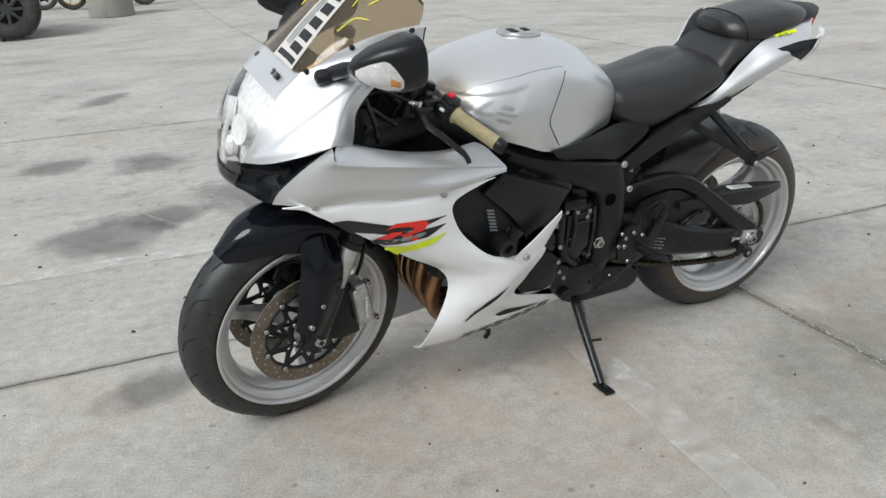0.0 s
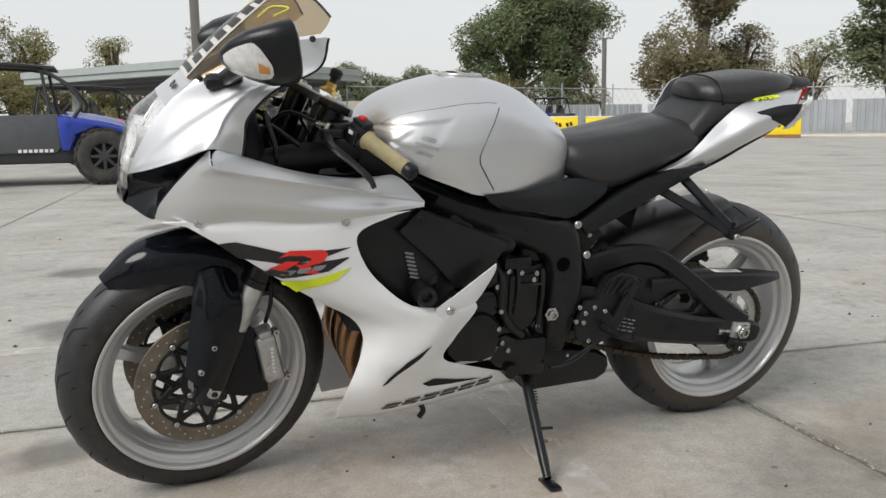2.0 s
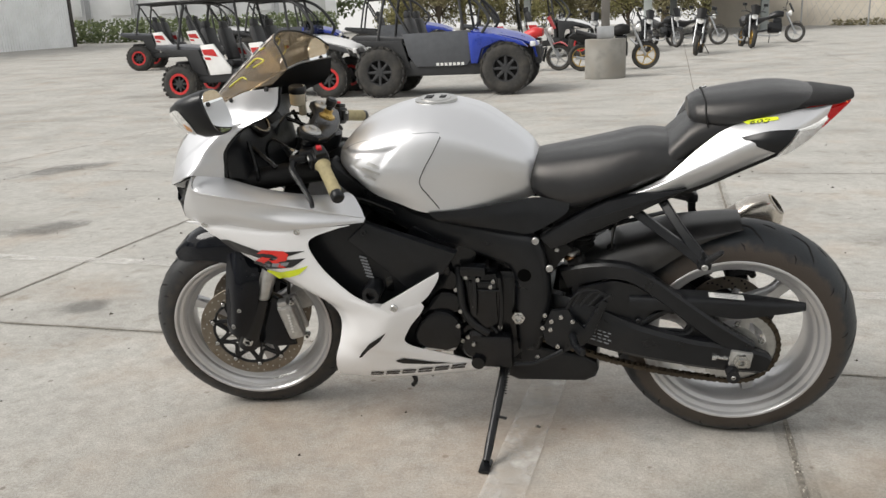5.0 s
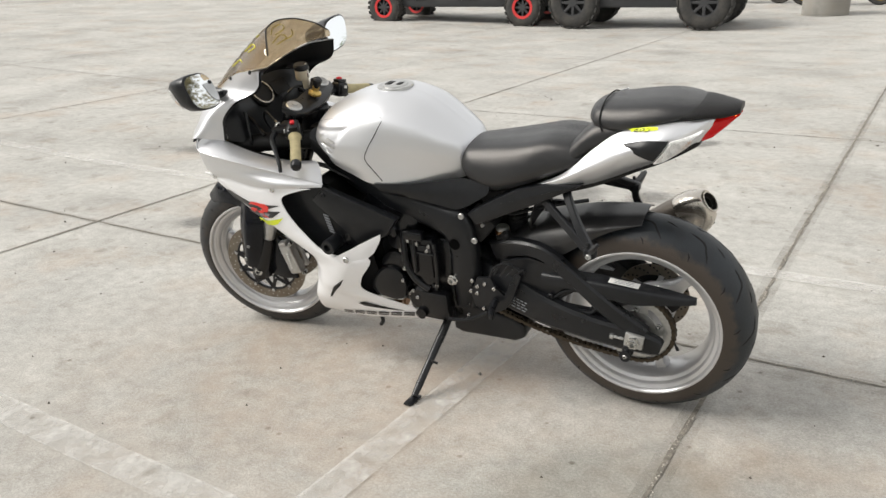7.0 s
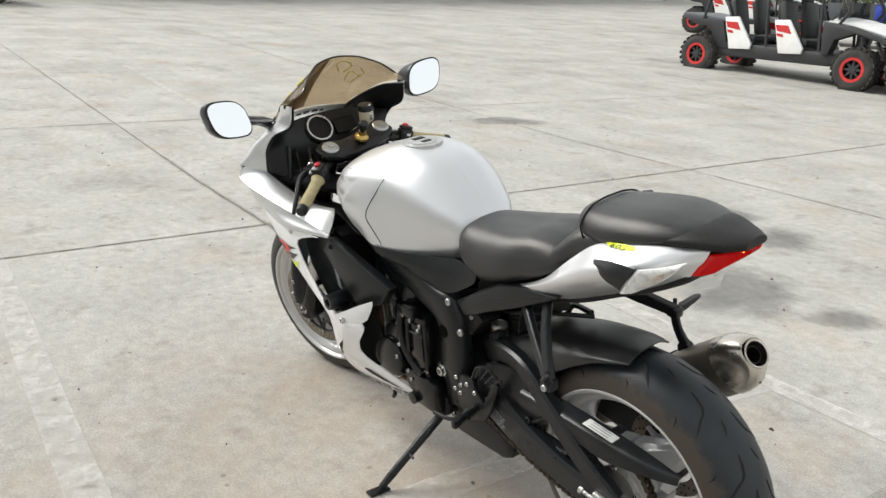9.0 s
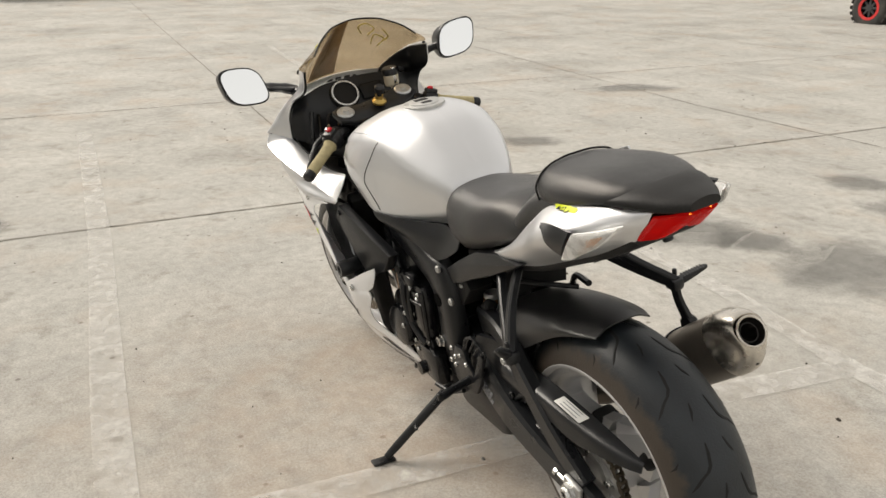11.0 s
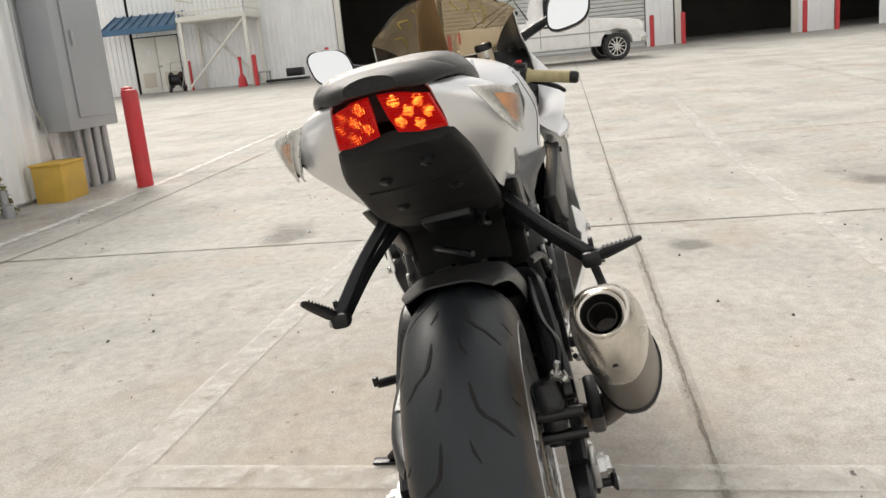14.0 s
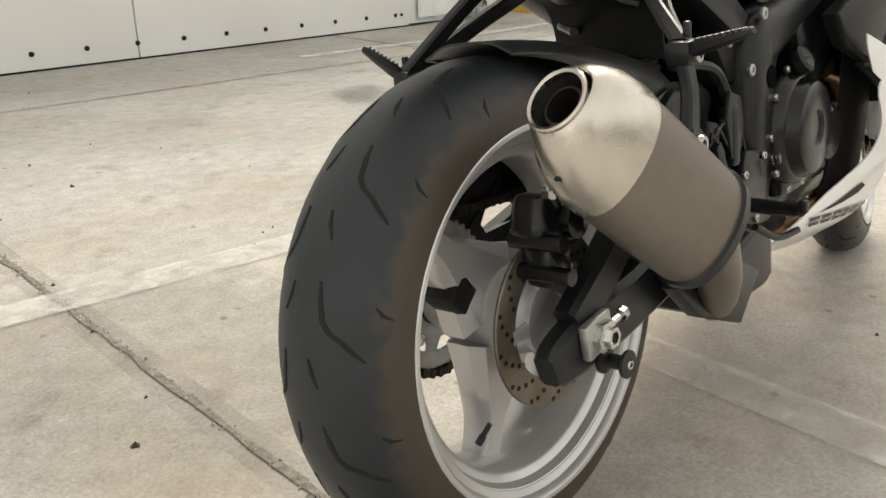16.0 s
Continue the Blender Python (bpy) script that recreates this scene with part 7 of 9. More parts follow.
        cx, cz = (math.copysign(abs(c) ** 0.66, c) for c in (math.cos(radians(deg)), math.sin(radians(deg))))
        k *= swell
        return tilt @ Vector((dx, s * (0.064 * k * cx + 0.012 * k * cz + dy), 0.056 * k * cz + 0.006 * k * cx + dz))

    def leaf(swell, lo, hi):
        rows = ((-0.098, -28, 4), (-0.088, -58, 18), (-0.070, -64, 22), (-0.052, -62, 16), (-0.036, -48, -4), (-0.031, -34, -16))
        return [[on_shell(dx, a + (b - a) * q, swell) for q in (lo, (2 * lo + hi) / 3, (lo + 2 * hi) / 3, hi)] for dx, a, b in rows]

    sl = part("signal_lens", sheet(leaf(1.075, 0, 1), 16, 12, 0.0015, 0, s < 0), M_LENS, mr, "clear front turn signal")
    part("signal_reflector", sheet(leaf(1.03, 0.03, 0.97), 16, 12, 0.0012, 0, s < 0), M_REFLECT, sl, "silver reflector")
    part("signal_bulb", sheet(leaf(1.045, 0.36, 0.68)[3:5], 8, 8, 0.0012, 0, s < 0), M_AMBER, sl, "amber bulb")
    for k in range(1, 8):
        part("lens_rib", tube([on_shell(dx, a + (b - a) * k / 8, 1.06) for dx, a, b in ((-0.094, -40, 8), (-0.070, -62, 20), (-0.038, -50, 0))], 0.0006, 5, 8), M_REFLECT, sl)


# -- nose, headlamp, screen, dash
def wide(rows):
    """Full-width rows from half rows given from the outside in, ending at the centre."""
    return [[*r, *[(p[0], -p[1], p[2]) for p in r[-2::-1]]] for r in rows]


hl = part("headlamp", sheet(wide([[(-0.137, -0.098, 0.738), (-0.150, -0.05, 0.734), (-0.156, 0, 0.732)], [(-0.122, -0.128, 0.800), (-0.143, -0.065, 0.802), (-0.150, 0, 0.803)], [(-0.088, -0.142, 0.865), (-0.115, -0.070, 0.874), (-0.124, 0, 0.877)], [(-0.055, -0.138, 0.908), (-0.068, -0.066, 0.920), (-0.070, 0, 0.925)]]), 22, 26, 0.0025, 0, False), M_LENS, bike, "clear headlamp lens over bright reflectors")
part("lamp_housing", sheet(wide([[(-0.105, -0.095, 0.740), (-0.115, -0.05, 0.738), (-0.118, 0, 0.737)], [(-0.090, -0.12, 0.800), (-0.105, -0.065, 0.800), (-0.110, 0, 0.800)], [(-0.065, -0.13, 0.865), (-0.085, -0.07, 0.868), (-0.09, 0, 0.87)], [(-0.045, -0.13, 0.902), (-0.055, -0.066, 0.912), (-0.058, 0, 0.916)]]), 14, 18, 0.003), M_REFLECT, hl, "silver lamp housing")
for s in (-1, 1):
    part("reflector_bowl", lathe([(0.030, 0.022), (0.034, 0.024), (0.034, 0), (0.026, 0.006), (0.012, -0.002), (0.0001, -0.004)], (-0.100, 0.065 * s, 0.825), (-1, 0.25 * s, 0.3), 24), M_REFLECT, hl)
    [part("lamp_fin", rbox((-0.076 + 0.004 * k, 0.088 * s, 0.850 + 0.007 * k), (0.012, 0.040, 0.0015), 0), M_ALU, hl) for k in range(6)]
part("lamp_divider", sheet([[(-0.151, -0.018, 0.737), (-0.153, 0.018, 0.737)], [(-0.143, -0.014, 0.80), (-0.143, 0.014, 0.80)], [(-0.115, -0.010, 0.874), (-0.115, 0.010, 0.874)]], 10, 4, 0.004), M_REFLECT, hl)
part("projector", join(lathe([(0.027, 0), (0.03, 0.012), (0.026, 0.02), (0.018, 0.026), (0.0001, 0.030)], (-0.12, 0, 0.775), (-1, 0, 0.1), 24)), M_REFLECT, hl)
part("chin", sheet(wide([[(-0.137, -0.098, 0.737), (-0.150, -0.05, 0.733), (-0.156, 0, 0.731)], [(-0.141, -0.088, 0.708), (-0.148, -0.045, 0.704), (-0.152, 0, 0.702)], [(-0.08, -0.085, 0.690), (-0.08, -0.045, 0.688), (-0.08, 0, 0.687)]]), 10, 16, 0.003), M_GLOSS, bike, "black chin under the headlamp")
part("nose_top", sheet(wide([[(-0.055, -0.138, 0.909), (-0.068, -0.066, 0.921), (-0.070, 0, 0.926)], [(-0.028, -0.137, 0.934), (-0.038, -0.068, 0.944), (-0.041, 0, 0.948)], [(0.000, -0.133, 0.957), (-0.012, -0.066, 0.964), (-0.016, 0, 0.967)]]), 10, 24, 0.003), M_SILVER, bike, "silver nose above the headlamp")
part("nose_lettering", join(*[rbox((-0.038 + 0.001 * k, -0.09 + 0.03 * k, 0.9475 - 0.0008 * abs(k - 3)), (0.014, 0.020, 0.0016), 0.0003, Matrix.Rotation(radians(-42), 4, "Y")) for k in range(7)]), M_DECALBLK, bike, "black maker's lettering as plain bars")
SCREEN = wide([[(0.238, -0.203, 1.053), (0.150, -0.178, 1.034), (0.070, -0.150, 0.995), (0.000, -0.132, 0.958), (-0.014, -0.066, 0.966), (-0.018, 0, 0.969)],
               [(0.252, -0.188, 1.066), (0.185, -0.166, 1.060), (0.120, -0.142, 1.040), (0.065, -0.112, 1.022), (0.050, -0.058, 1.030), (0.046, 0, 1.033)],
               [(0.262, -0.170, 1.077), (0.222, -0.146, 1.088), (0.180, -0.122, 1.088), (0.146, -0.088, 1.092), (0.130, -0.046, 1.098), (0.126, 0, 1.101)],
               [(0.266, -0.160, 1.082), (0.245, -0.130, 1.110), (0.222, -0.098, 1.128), (0.203, -0.066, 1.140), (0.193, -0.034, 1.146), (0.190, 0, 1.148)]])
ws = part("windscreen", sheet(SCREEN, 22, 44, 0.003, 0.002), M_SCREEN, bike, "smoke-tinted windscreen with yellow scrawls")
part("screen_edge", tube([(0.266, -0.160, 1.083), (0.245, -0.130, 1.111), (0.222, -0.098, 1.129), (0.203, -0.066, 1.141), (0.190, 0, 1.149), (0.203, 0.066, 1.141), (0.222, 0.098, 1.129), (0.245, 0.130, 1.111), (0.266, 0.160, 1.083)], 0.0025, 6, 50), M_DARK, ws)
SG = grid(SCREEN, 41, 81)


def on_screen(u, v, lift=0.006):
    """A place over the screen: u from its foot to its top, v from the left edge to the right."""
    a, b = u * 40, v * 80
    i, j = min(int(a), 39), min(int(b), 79)
    p = SG[i][j].lerp(SG[i + 1][j], a - i).lerp(SG[i][j + 1].lerp(SG[i + 1][j + 1], a - i), b - j)
    nn = (SG[i + 1][j] - SG[i][j]).cross(SG[i][j + 1] - SG[i][j]).normalized()
    return p + nn * (lift if nn.x < 0 else -lift)


def screen_patch(u0, v0, u1, v1, lift, k=10, q=5, w=0.0):
    return sheet([[on_screen(u0 + (u1 - u0) * i / (k - 1), v0 + (v1 - v0) * j / (q - 1) + w * i / (k - 1), lift) for j in range(q)] for i in range(k)], k, q, 0.0008)


stk = part("plate_sticker", screen_patch(0.0, 0.335, 0.98, 0.475, 0.004), M_STICKER, ws, "white paper permit with black bars")
for k in range(7):
    part("sticker_bar", screen_patch(0.115 + 0.115 * k, 0.350, 0.190 + 0.115 * k, 0.412, 0.0052, 3, 4), M_DECALBLK, ws)
for k in range(3):
    part("sticker_line", screen_patch(0.14, 0.424 + 0.014 * k, 0.80 - 0.12 * k, 0.429 + 0.014 * k, 0.0052, 8, 2), M_DECALGRY, ws)
part("sticker_foot", screen_patch(0.03, 0.345, 0.08, 0.460, 0.0052, 3, 4), M_DECALBLK, ws)
for pts in ([(.62, .60), (.78, .57), (.84, .63), (.72, .68), (.60, .64)], [(.45, .66), (.60, .68), (.52, .74), (.42, .70)], [(.70, .74), (.55, .77), (.48, .73)], [(.60, .22), (.72, .19), (.70, .27), (.58, .28)], [(.40, .17), (.46, .23), (.36, .26)], [(.85, .30), (.78, .33)]):
    part("yellow_scrawl", tube([on_screen(u, v, 0.0035) for u, v in pts], 0.0017, 6, 24), M_SCRAWL, ws, "yellow marker scrawl")
dash = part("dash_panel", sheet(wide([[(0.134, -0.208, 0.944), (0.105, -0.160, 0.948), (0.075, -0.10, 0.960), (0.070, 0, 0.965)], [(0.098, -0.217, 0.896), (0.112, -0.170, 0.898), (0.110, -0.10, 0.905), (0.105, 0, 0.908)], [(0.090, -0.218, 0.852), (0.122, -0.170, 0.850), (0.125, -0.10, 0.850), (0.125, 0, 0.850)], [(0.088, -0.216, 0.818), (0.134, -0.165, 0.800), (0.140, -0.10, 0.790), (0.140, 0, 0.790)]]), 16, 26, 0.006), M_BLACK, bike, "black dash panel")
gc, gd = Vector((0.100, -0.035, 0.922)), Vector((0.80, 0, 0.60))
gg = part("rev_counter", lathe([(0.046, -0.03), (0.049, 0.004), (0.046, 0.008), (0.040, 0.008), (0.039, 0.003), (0.0001, 0.003)], gc, gd, 40), M_DARK, dash, "round rev counter with a silver ring")
part("gauge_ring", lathe([(0.038, 0.0078), (0.0435, 0.0082), (0.0435, 0.0092), (0.038, 0.0090)], gc, gd, 40, True), M_CHROME, gg)
part("display", rbox((0.108, 0.055, 0.918), (0.004, 0.075, 0.05), 0.004, Matrix.Rotation(radians(-37), 4, "Y")), M_DARK, dash)
both("air_duct", lambda: tube([(-0.06, -0.16, 0.75), (0.06, -0.17, 0.78), (0.20, -0.14, 0.80), (0.34, -0.09, 0.80)], 0.030, 14, 16), M_DARK, bike, "dark ram air tube")
both("fairing_stay", lambda: join(tube([(0.02, -0.11, 0.90), (0.12, -0.14, 0.88), (0.20, -0.17, 0.83)], 0.006, 8, 10), tube([(0.09, -0.13, 0.72), (0.15, -0.18, 0.80), (0.13, -0.16, 0.90)], 0.006, 8, 10)), M_ENGINE, bike)
both("inner_cover", lambda: sheet([[(0.085, -0.217, 0.816), (0.186, -0.208, 0.782), (0.298, -0.192, 0.761), (0.40, -0.178, 0.752), (0.50, -0.176, 0.715)], [(0.08, -0.18, 0.770), (0.19, -0.165, 0.746), (0.30, -0.15, 0.736), (0.40, -0.15, 0.730), (0.50, -0.16, 0.700)], [(0.07, -0.10, 0.740), (0.19, -0.09, 0.722), (0.30, -0.08, 0.715), (0.40, -0.09, 0.705), (0.50, -0.13, 0.68)]], 10, 20, 0.003), M_DARK, bike, "dark inner fairing")

# ---- the yard round the motorcycle ----
M_PLASTICBLK = mat("grey_black_vehicle_plastic", (0.03, 0.031, 0.033), 0.55, 0, 0.15, 10, 0.1, 300)
M_BLUEP = mat("blue_vehicle_paint", (0.02, 0.05, 0.38), 0.3, 0.2, 0.1, 8, 0, 0, 0.5)
M_WHITEP = mat("white_vehicle_paint", (0.87, 0.87, 0.86), 0.32, 0, 0.04, 8, 0, 0, 0.5, 0.05, (0.5, 0.46, 0.4), 3, 0.25)
M_REDP = mat("red_vehicle_paint", (0.55, 0.03, 0.03), 0.35, 0, 0.1, 8)
M_GREYP = mat("grey_vehicle_paint", (0.09, 0.095, 0.105), 0.4, 0.2, 0.1, 8)
M_GREENP = mat("green_tarp", (0.10, 0.17, 0.09), 0.8, 0, 0.2, 12)
M_MUDTYRE = mat("dusty_off_road_tyre", (0.035, 0.034, 0.032), 0.85, 0, 0.25, 20, 0.4, 80, 0, 0.05, (0.10, 0.09, 0.075), 6, 0.5)
M_CARGLASS = clear("vehicle_glass", (0.45, 0.47, 0.48), 0.03, 0.9)
M_STEELGREY = mat("galvanised_steel", (0.42, 0.43, 0.44), 0.45, 0.7, 0.12, 6, 0.05, 60)


def local(ob_parent):
    """A maker of parts under one thing."""
    def make(name, bm, material, label="", parent=None):
        return part(name, bm, material, parent or ob_parent, label)
    return make


def knobby(r, w, n=22):
    """An off-road tyre with tread blocks, axle along y, near face at y = 0."""
    bms = [lathe([(r * 0.52, 0.02), (r * 0.72, 0.0), (r * 0.90, 0.02), (r * 0.965, 0.05), (r * 0.965, w - 0.05), (r * 0.9, w - 0.02), (r * 0.72, w), (r * 0.52, w - 0.02)], (0, 0, 0), (0, 1, 0), 32, True)]
    for k in range(n):
        for j, yy in enumerate((0.045, w * 0.36, w * 0.64, w - 0.045)):
            a = 2 * math.pi * (k + 0.5 * (j % 2)) / n
            bms.append(rbox((0, 0, 0), (r * 0.17, w * 0.22, r * 0.07), 0, Matrix.Translation((math.cos(a) * r * 0.975, yy, math.sin(a) * r * 0.975)) @ Matrix.Rotation(math.pi / 2 - a, 4, "Y")))
    return join(*bms)


def offroad_wheel(parent, c, r, w, rimmat, accent):
    hub = empty("wheel")
    hub.parent = parent
    hub.matrix_basis = Matrix.Translation(c)
    part("tyre", knobby(r, w), M_MUDTYRE, hub)
    part("rim", join(lathe([(r * 0.54, 0.03), (r * 0.54, w - 0.03), (r * 0.48, w - 0.03), (r * 0.46, 0.05), (r * 0.48, 0.03)], (0, 0, 0), (0, 1, 0), 28, True), lathe([(r * 0.14, 0.03), (r * 0.16, 0.06), (r * 0.14, 0.1)], (0, 0, 0), (0, 1, 0), 14), *[spoke((0, 0.05, 0), k * 2 * math.pi / 8, r * 0.1, r * 0.49, r * 0.14, r * 0.10, 0.03) for k in range(8)]), rimmat, hub)
    if accent:
        part("rim_ring", lathe([(r * 0.43, 0.015), (r * 0.56, 0.012), (r * 0.56, 0.035), (r * 0.43, 0.035)], (0, 0, 0), (0, 1, 0), 28, True), accent, hub, "red beadlock ring")
    part("wheel_back", lathe([(r * 0.5, 0.14), (r * 0.5, 0.16)], (0, 0, 0), (0, 1, 0), 20), M_DARK, hub)


def bucket(parent, x, y, z):
    st = part("seat", join(rbox((x, y, z), (0.46, 0.44, 0.14), 0.05), rbox((x - 0.26, y, z + 0.36), (0.14, 0.44, 0.66), 0.06, Matrix.Rotation(-0.25, 4, "Y")), rbox((x - 0.36, y, z + 0.72), (0.10, 0.24, 0.18), 0.04)), M_PLASTICBLK, parent, "black bucket seat")
    return st


def utv(name, label, at, wb, rows, body, accent, r, roof):
    """A side-by-side off-road buggy; x runs from the rear axle to the front, its near side at y = 0."""
    u = tagged(empty(name, at), label, "off-road buggy")
    mk = local(u)
    T = 1.62
    for x in (0, wb):
        for y, turn in ((0, 0), (T - 0.3, 1)):
            offroad_wheel(u, (x, y, r), r, 0.30, M_PLASTICBLK, accent)
    mk("floor_pan", join(prism([(0.25, 0.42), (0.45, 0.36), (wb - 0.5, 0.36), (wb - 0.25, 0.50), (wb - 0.5, 0.58), (0.4, 0.62)], 0.18, T - 0.18, 0.03)), M_PLASTICBLK)
    mk("chassis", join(rbox((wb / 2, T / 2, 0.42), (wb + 0.3, 0.5, 0.16), 0.04), rbox((-0.05, T / 2, 0.62), (0.5, 0.7, 0.3), 0.05)), M_DARK)
    for x, s in ((0, 1), (wb, -1)):
        for y in (0.3, T - 0.3):
            yy = T / 2 + (y - T / 2) * 0.35
            mk("suspension_arm", join(tube([(x, y, r), (x + 0.25 * s, yy, 0.42)], 0.025, 8), tube([(x, y, r), (x - 0.12 * s, yy, 0.44)], 0.025, 8)), M_BLUEP if body is M_BLUEP else M_REDP)
            mk("shock_absorber", join(tube([(x + 0.05 * s, y, r + 0.05), (x + 0.2 * s, yy, 1.0)], 0.03, 8), tube([Vector((x + 0.07 * s, y, r + 0.12)).lerp(Vector((x + 0.19 * s, yy, 0.92)), t / 90) + Vector((0.05 * math.cos(t * 0.7), 0.05 * math.sin(t * 0.7), 0)) for t in range(91)], 0.010, 6)), M_STEELGREY)
    # rear deck, bonnet, doors
    mk("rear_deck", prism([(-0.55, 1.04), (-0.50, 1.10), (0.40, 1.02), (0.42, 0.94), (-0.1, 0.92), (-0.45, 0.98)], 0.22, T - 0.22, 0.02), M_PLASTICBLK if body is not M_WHITEP else M_GREYP)
    mk("rear_panel", prism([(-0.50, 1.02), (0.40, 0.98), (0.55, 0.50), (0.30, 0.50), (0.12, 0.86), (-0.2, 0.90)], 0.16, 0.24, 0.02), M_PLASTICBLK)
    mk("bonnet", sheet([[(wb - 0.62, 0.20, 1.10), (wb - 0.62, T / 2, 1.18), (wb - 0.62, T - 0.20, 1.10)], [(wb - 0.1, 0.26, 1.02), (wb - 0.1, T / 2, 1.12), (wb - 0.1, T - 0.26, 1.02)], [(wb + 0.40, 0.40, 0.86), (wb + 0.42, T / 2, 0.94), (wb + 0.40, T - 0.40, 0.86)], [(wb + 0.52, 0.45, 0.62), (wb + 0.56, T / 2, 0.62), (wb + 0.52, T - 0.45, 0.62)]], 14, 12, 0.03), body)
    for y0, y1 in ((0.10, 0.30), (T - 0.30, T - 0.10)):
        mk("front_wing", prism([(wb - 0.66, 1.08), (wb - 0.2, 1.04), (wb + 0.28, 0.90), (wb + 0.38, 0.80), (wb + 0.2, 0.84), (wb - 0.1, 0.92), (wb - 0.42, 0.80), (wb - 0.5, 0.55), (wb - 0.62, 0.55)], y0, y1, 0.02), M_PLASTICBLK if body is M_WHITEP else body)
    mk("nose_guard", join(rbox((wb + 0.50, T / 2, 0.66), (0.12, 0.7, 0.3), 0.04), tube([(wb + 0.56, 0.45, 0.5), (wb + 0.62, 0.5, 0.75), (wb + 0.62, T - 0.5, 0.75), (wb + 0.56, T - 0.45, 0.5)], 0.022, 8)), M_PLASTICBLK)
    for y in (0.42, T - 0.42):
        mk("head_lamp", rbox((wb + 0.44, y, 0.84), (0.08, 0.2, 0.09), 0.02), M_REFLECT)
    x0, x1 = 0.42, wb - 0.60
    step = (x1 - x0) / rows
    for k in range(rows):
        a, b = x0 + step * k, x0 + step * (k + 1)
        for y0, y1 in ((0.14, 0.20), (T - 0.20, T - 0.14)):
            if body is M_WHITEP:
                d = mk("door", prism([(a + 0.02, 1.06), (a + 0.30, 1.08), (a + 0.62, 0.62), (a + 0.60, 0.52), (a + 0.18, 0.50)], y0, y1, 0.015), M_WHITEP, "white half door with red stripes")
                part("door_stripe", join(prism([(a + 0.06, 0.98), (a + 0.30, 0.98), (a + 0.38, 0.84), (a + 0.10, 0.88)], y0 - 0.004, y0 + 0.02, 0), prism([(a + 0.10, 0.84), (a + 0.22, 0.83), (a + 0.24, 0.78), (a + 0.12, 0.79)], y0 - 0.004, y0 + 0.02, 0)), M_REDP, d)
            else:
                d = mk("door", prism([(a, 1.10), (b - 0.05, 1.12), (b + 0.10, 0.78), (b - 0.1, 0.52), (a + 0.25, 0.52), (a + 0.10, 0.72)], y0, y1, 0.015), M_GREYP, "dark grey door")
                for q in range(7):
                    part("letter_bar", rbox((b - 0.62 + 0.075 * q, y0 - 0.003, 0.555), (0.05, 0.006, 0.05), 0), M_LABEL, d)
        for y in (0.45, T - 0.45):
            bucket(u, a + 0.40, y, 0.70)
    # roll cage
    zt = 1.86
    for y in (0.20, T - 0.20):
        yi = y + (0.10 if y < 1 else -0.10)
        mk("cage_rail", tube([(-0.05, y, 1.0), (0.10, yi, zt - 0.12), (0.30, yi, zt), (x1 - 0.30, yi, zt - 0.03), (x1 + 0.28, y, 1.36), (wb - 0.42, y, 1.06)], 0.028, 8, 40), M_PLASTICBLK, "black tubular roll cage")
        for k in range(1, rows + 1):
            x = x0 + step * k - 0.25
            mk("cage_post", tube([(x, yi, zt - 0.02), (x + 0.1, y, 1.05), (x + 0.15, y, 0.6)], 0.026, 8), M_PLASTICBLK)
        mk("cage_brace", tube([(0.15, yi, zt - 0.1), (0.55, y, 1.05)], 0.024, 8), M_PLASTICBLK)
    for x in (0.28, x1 - 0.35):
        mk("cage_bar", tube([(x, 0.30, zt - 0.01), (x, T - 0.30, zt - 0.01)], 0.026, 8), M_PLASTICBLK)
    if roof:
        mk("roof", sheet([[(0.05, 0.22, zt + 0.02), (0.05, T / 2, zt + 0.06), (0.05, T - 0.22, zt + 0.02)], [(x1 / 2, 0.20, zt + 0.05), (x1 / 2, T / 2, zt + 0.09), (x1 / 2, T - 0.20, zt + 0.05)], [(x1 - 0.1, 0.24, zt + 0.0), (x1 - 0.1, T / 2, zt + 0.04), (x1 - 0.1, T - 0.24, zt + 0.0)]], 10, 8, 0.03), M_PLASTICBLK)
    mk("steering_wheel", join(lathe([(0.16, -0.012), (0.185, 0), (0.16, 0.012)], (x1 + 0.02, 0.45, 1.15), (0.8, 0, -0.6), 20, True), tube([(x1 + 0.02, 0.45, 1.15), (x1 + 0.35, 0.45, 0.95)], 0.02, 8)), M_PLASTICBLK)
    if body is M_WHITEP:
        mk("windscreen", sheet([[(wb - 0.50, 0.26, 1.12), (wb - 0.50, T - 0.26, 1.12)], [(x1 + 0.10, 0.30, 1.42), (x1 + 0.10, T - 0.30, 1.42)]], 4, 4, 0.006), M_CARGLASS)
    return u


white_utv = utv("off_road_buggy", "white four-seat off-road buggy with red-ringed wheels", pose(-7.13, 12.22, 0.005), 3.0, 2, M_WHITEP, M_REDP, 0.36, True)
blue_utv = utv("off_road_buggy", "dark grey and blue two-seat off-road buggy with black wheels", pose(-3.12, 12.10, 0.005), 2.27, 1, M_BLUEP, None, 0.45, True)


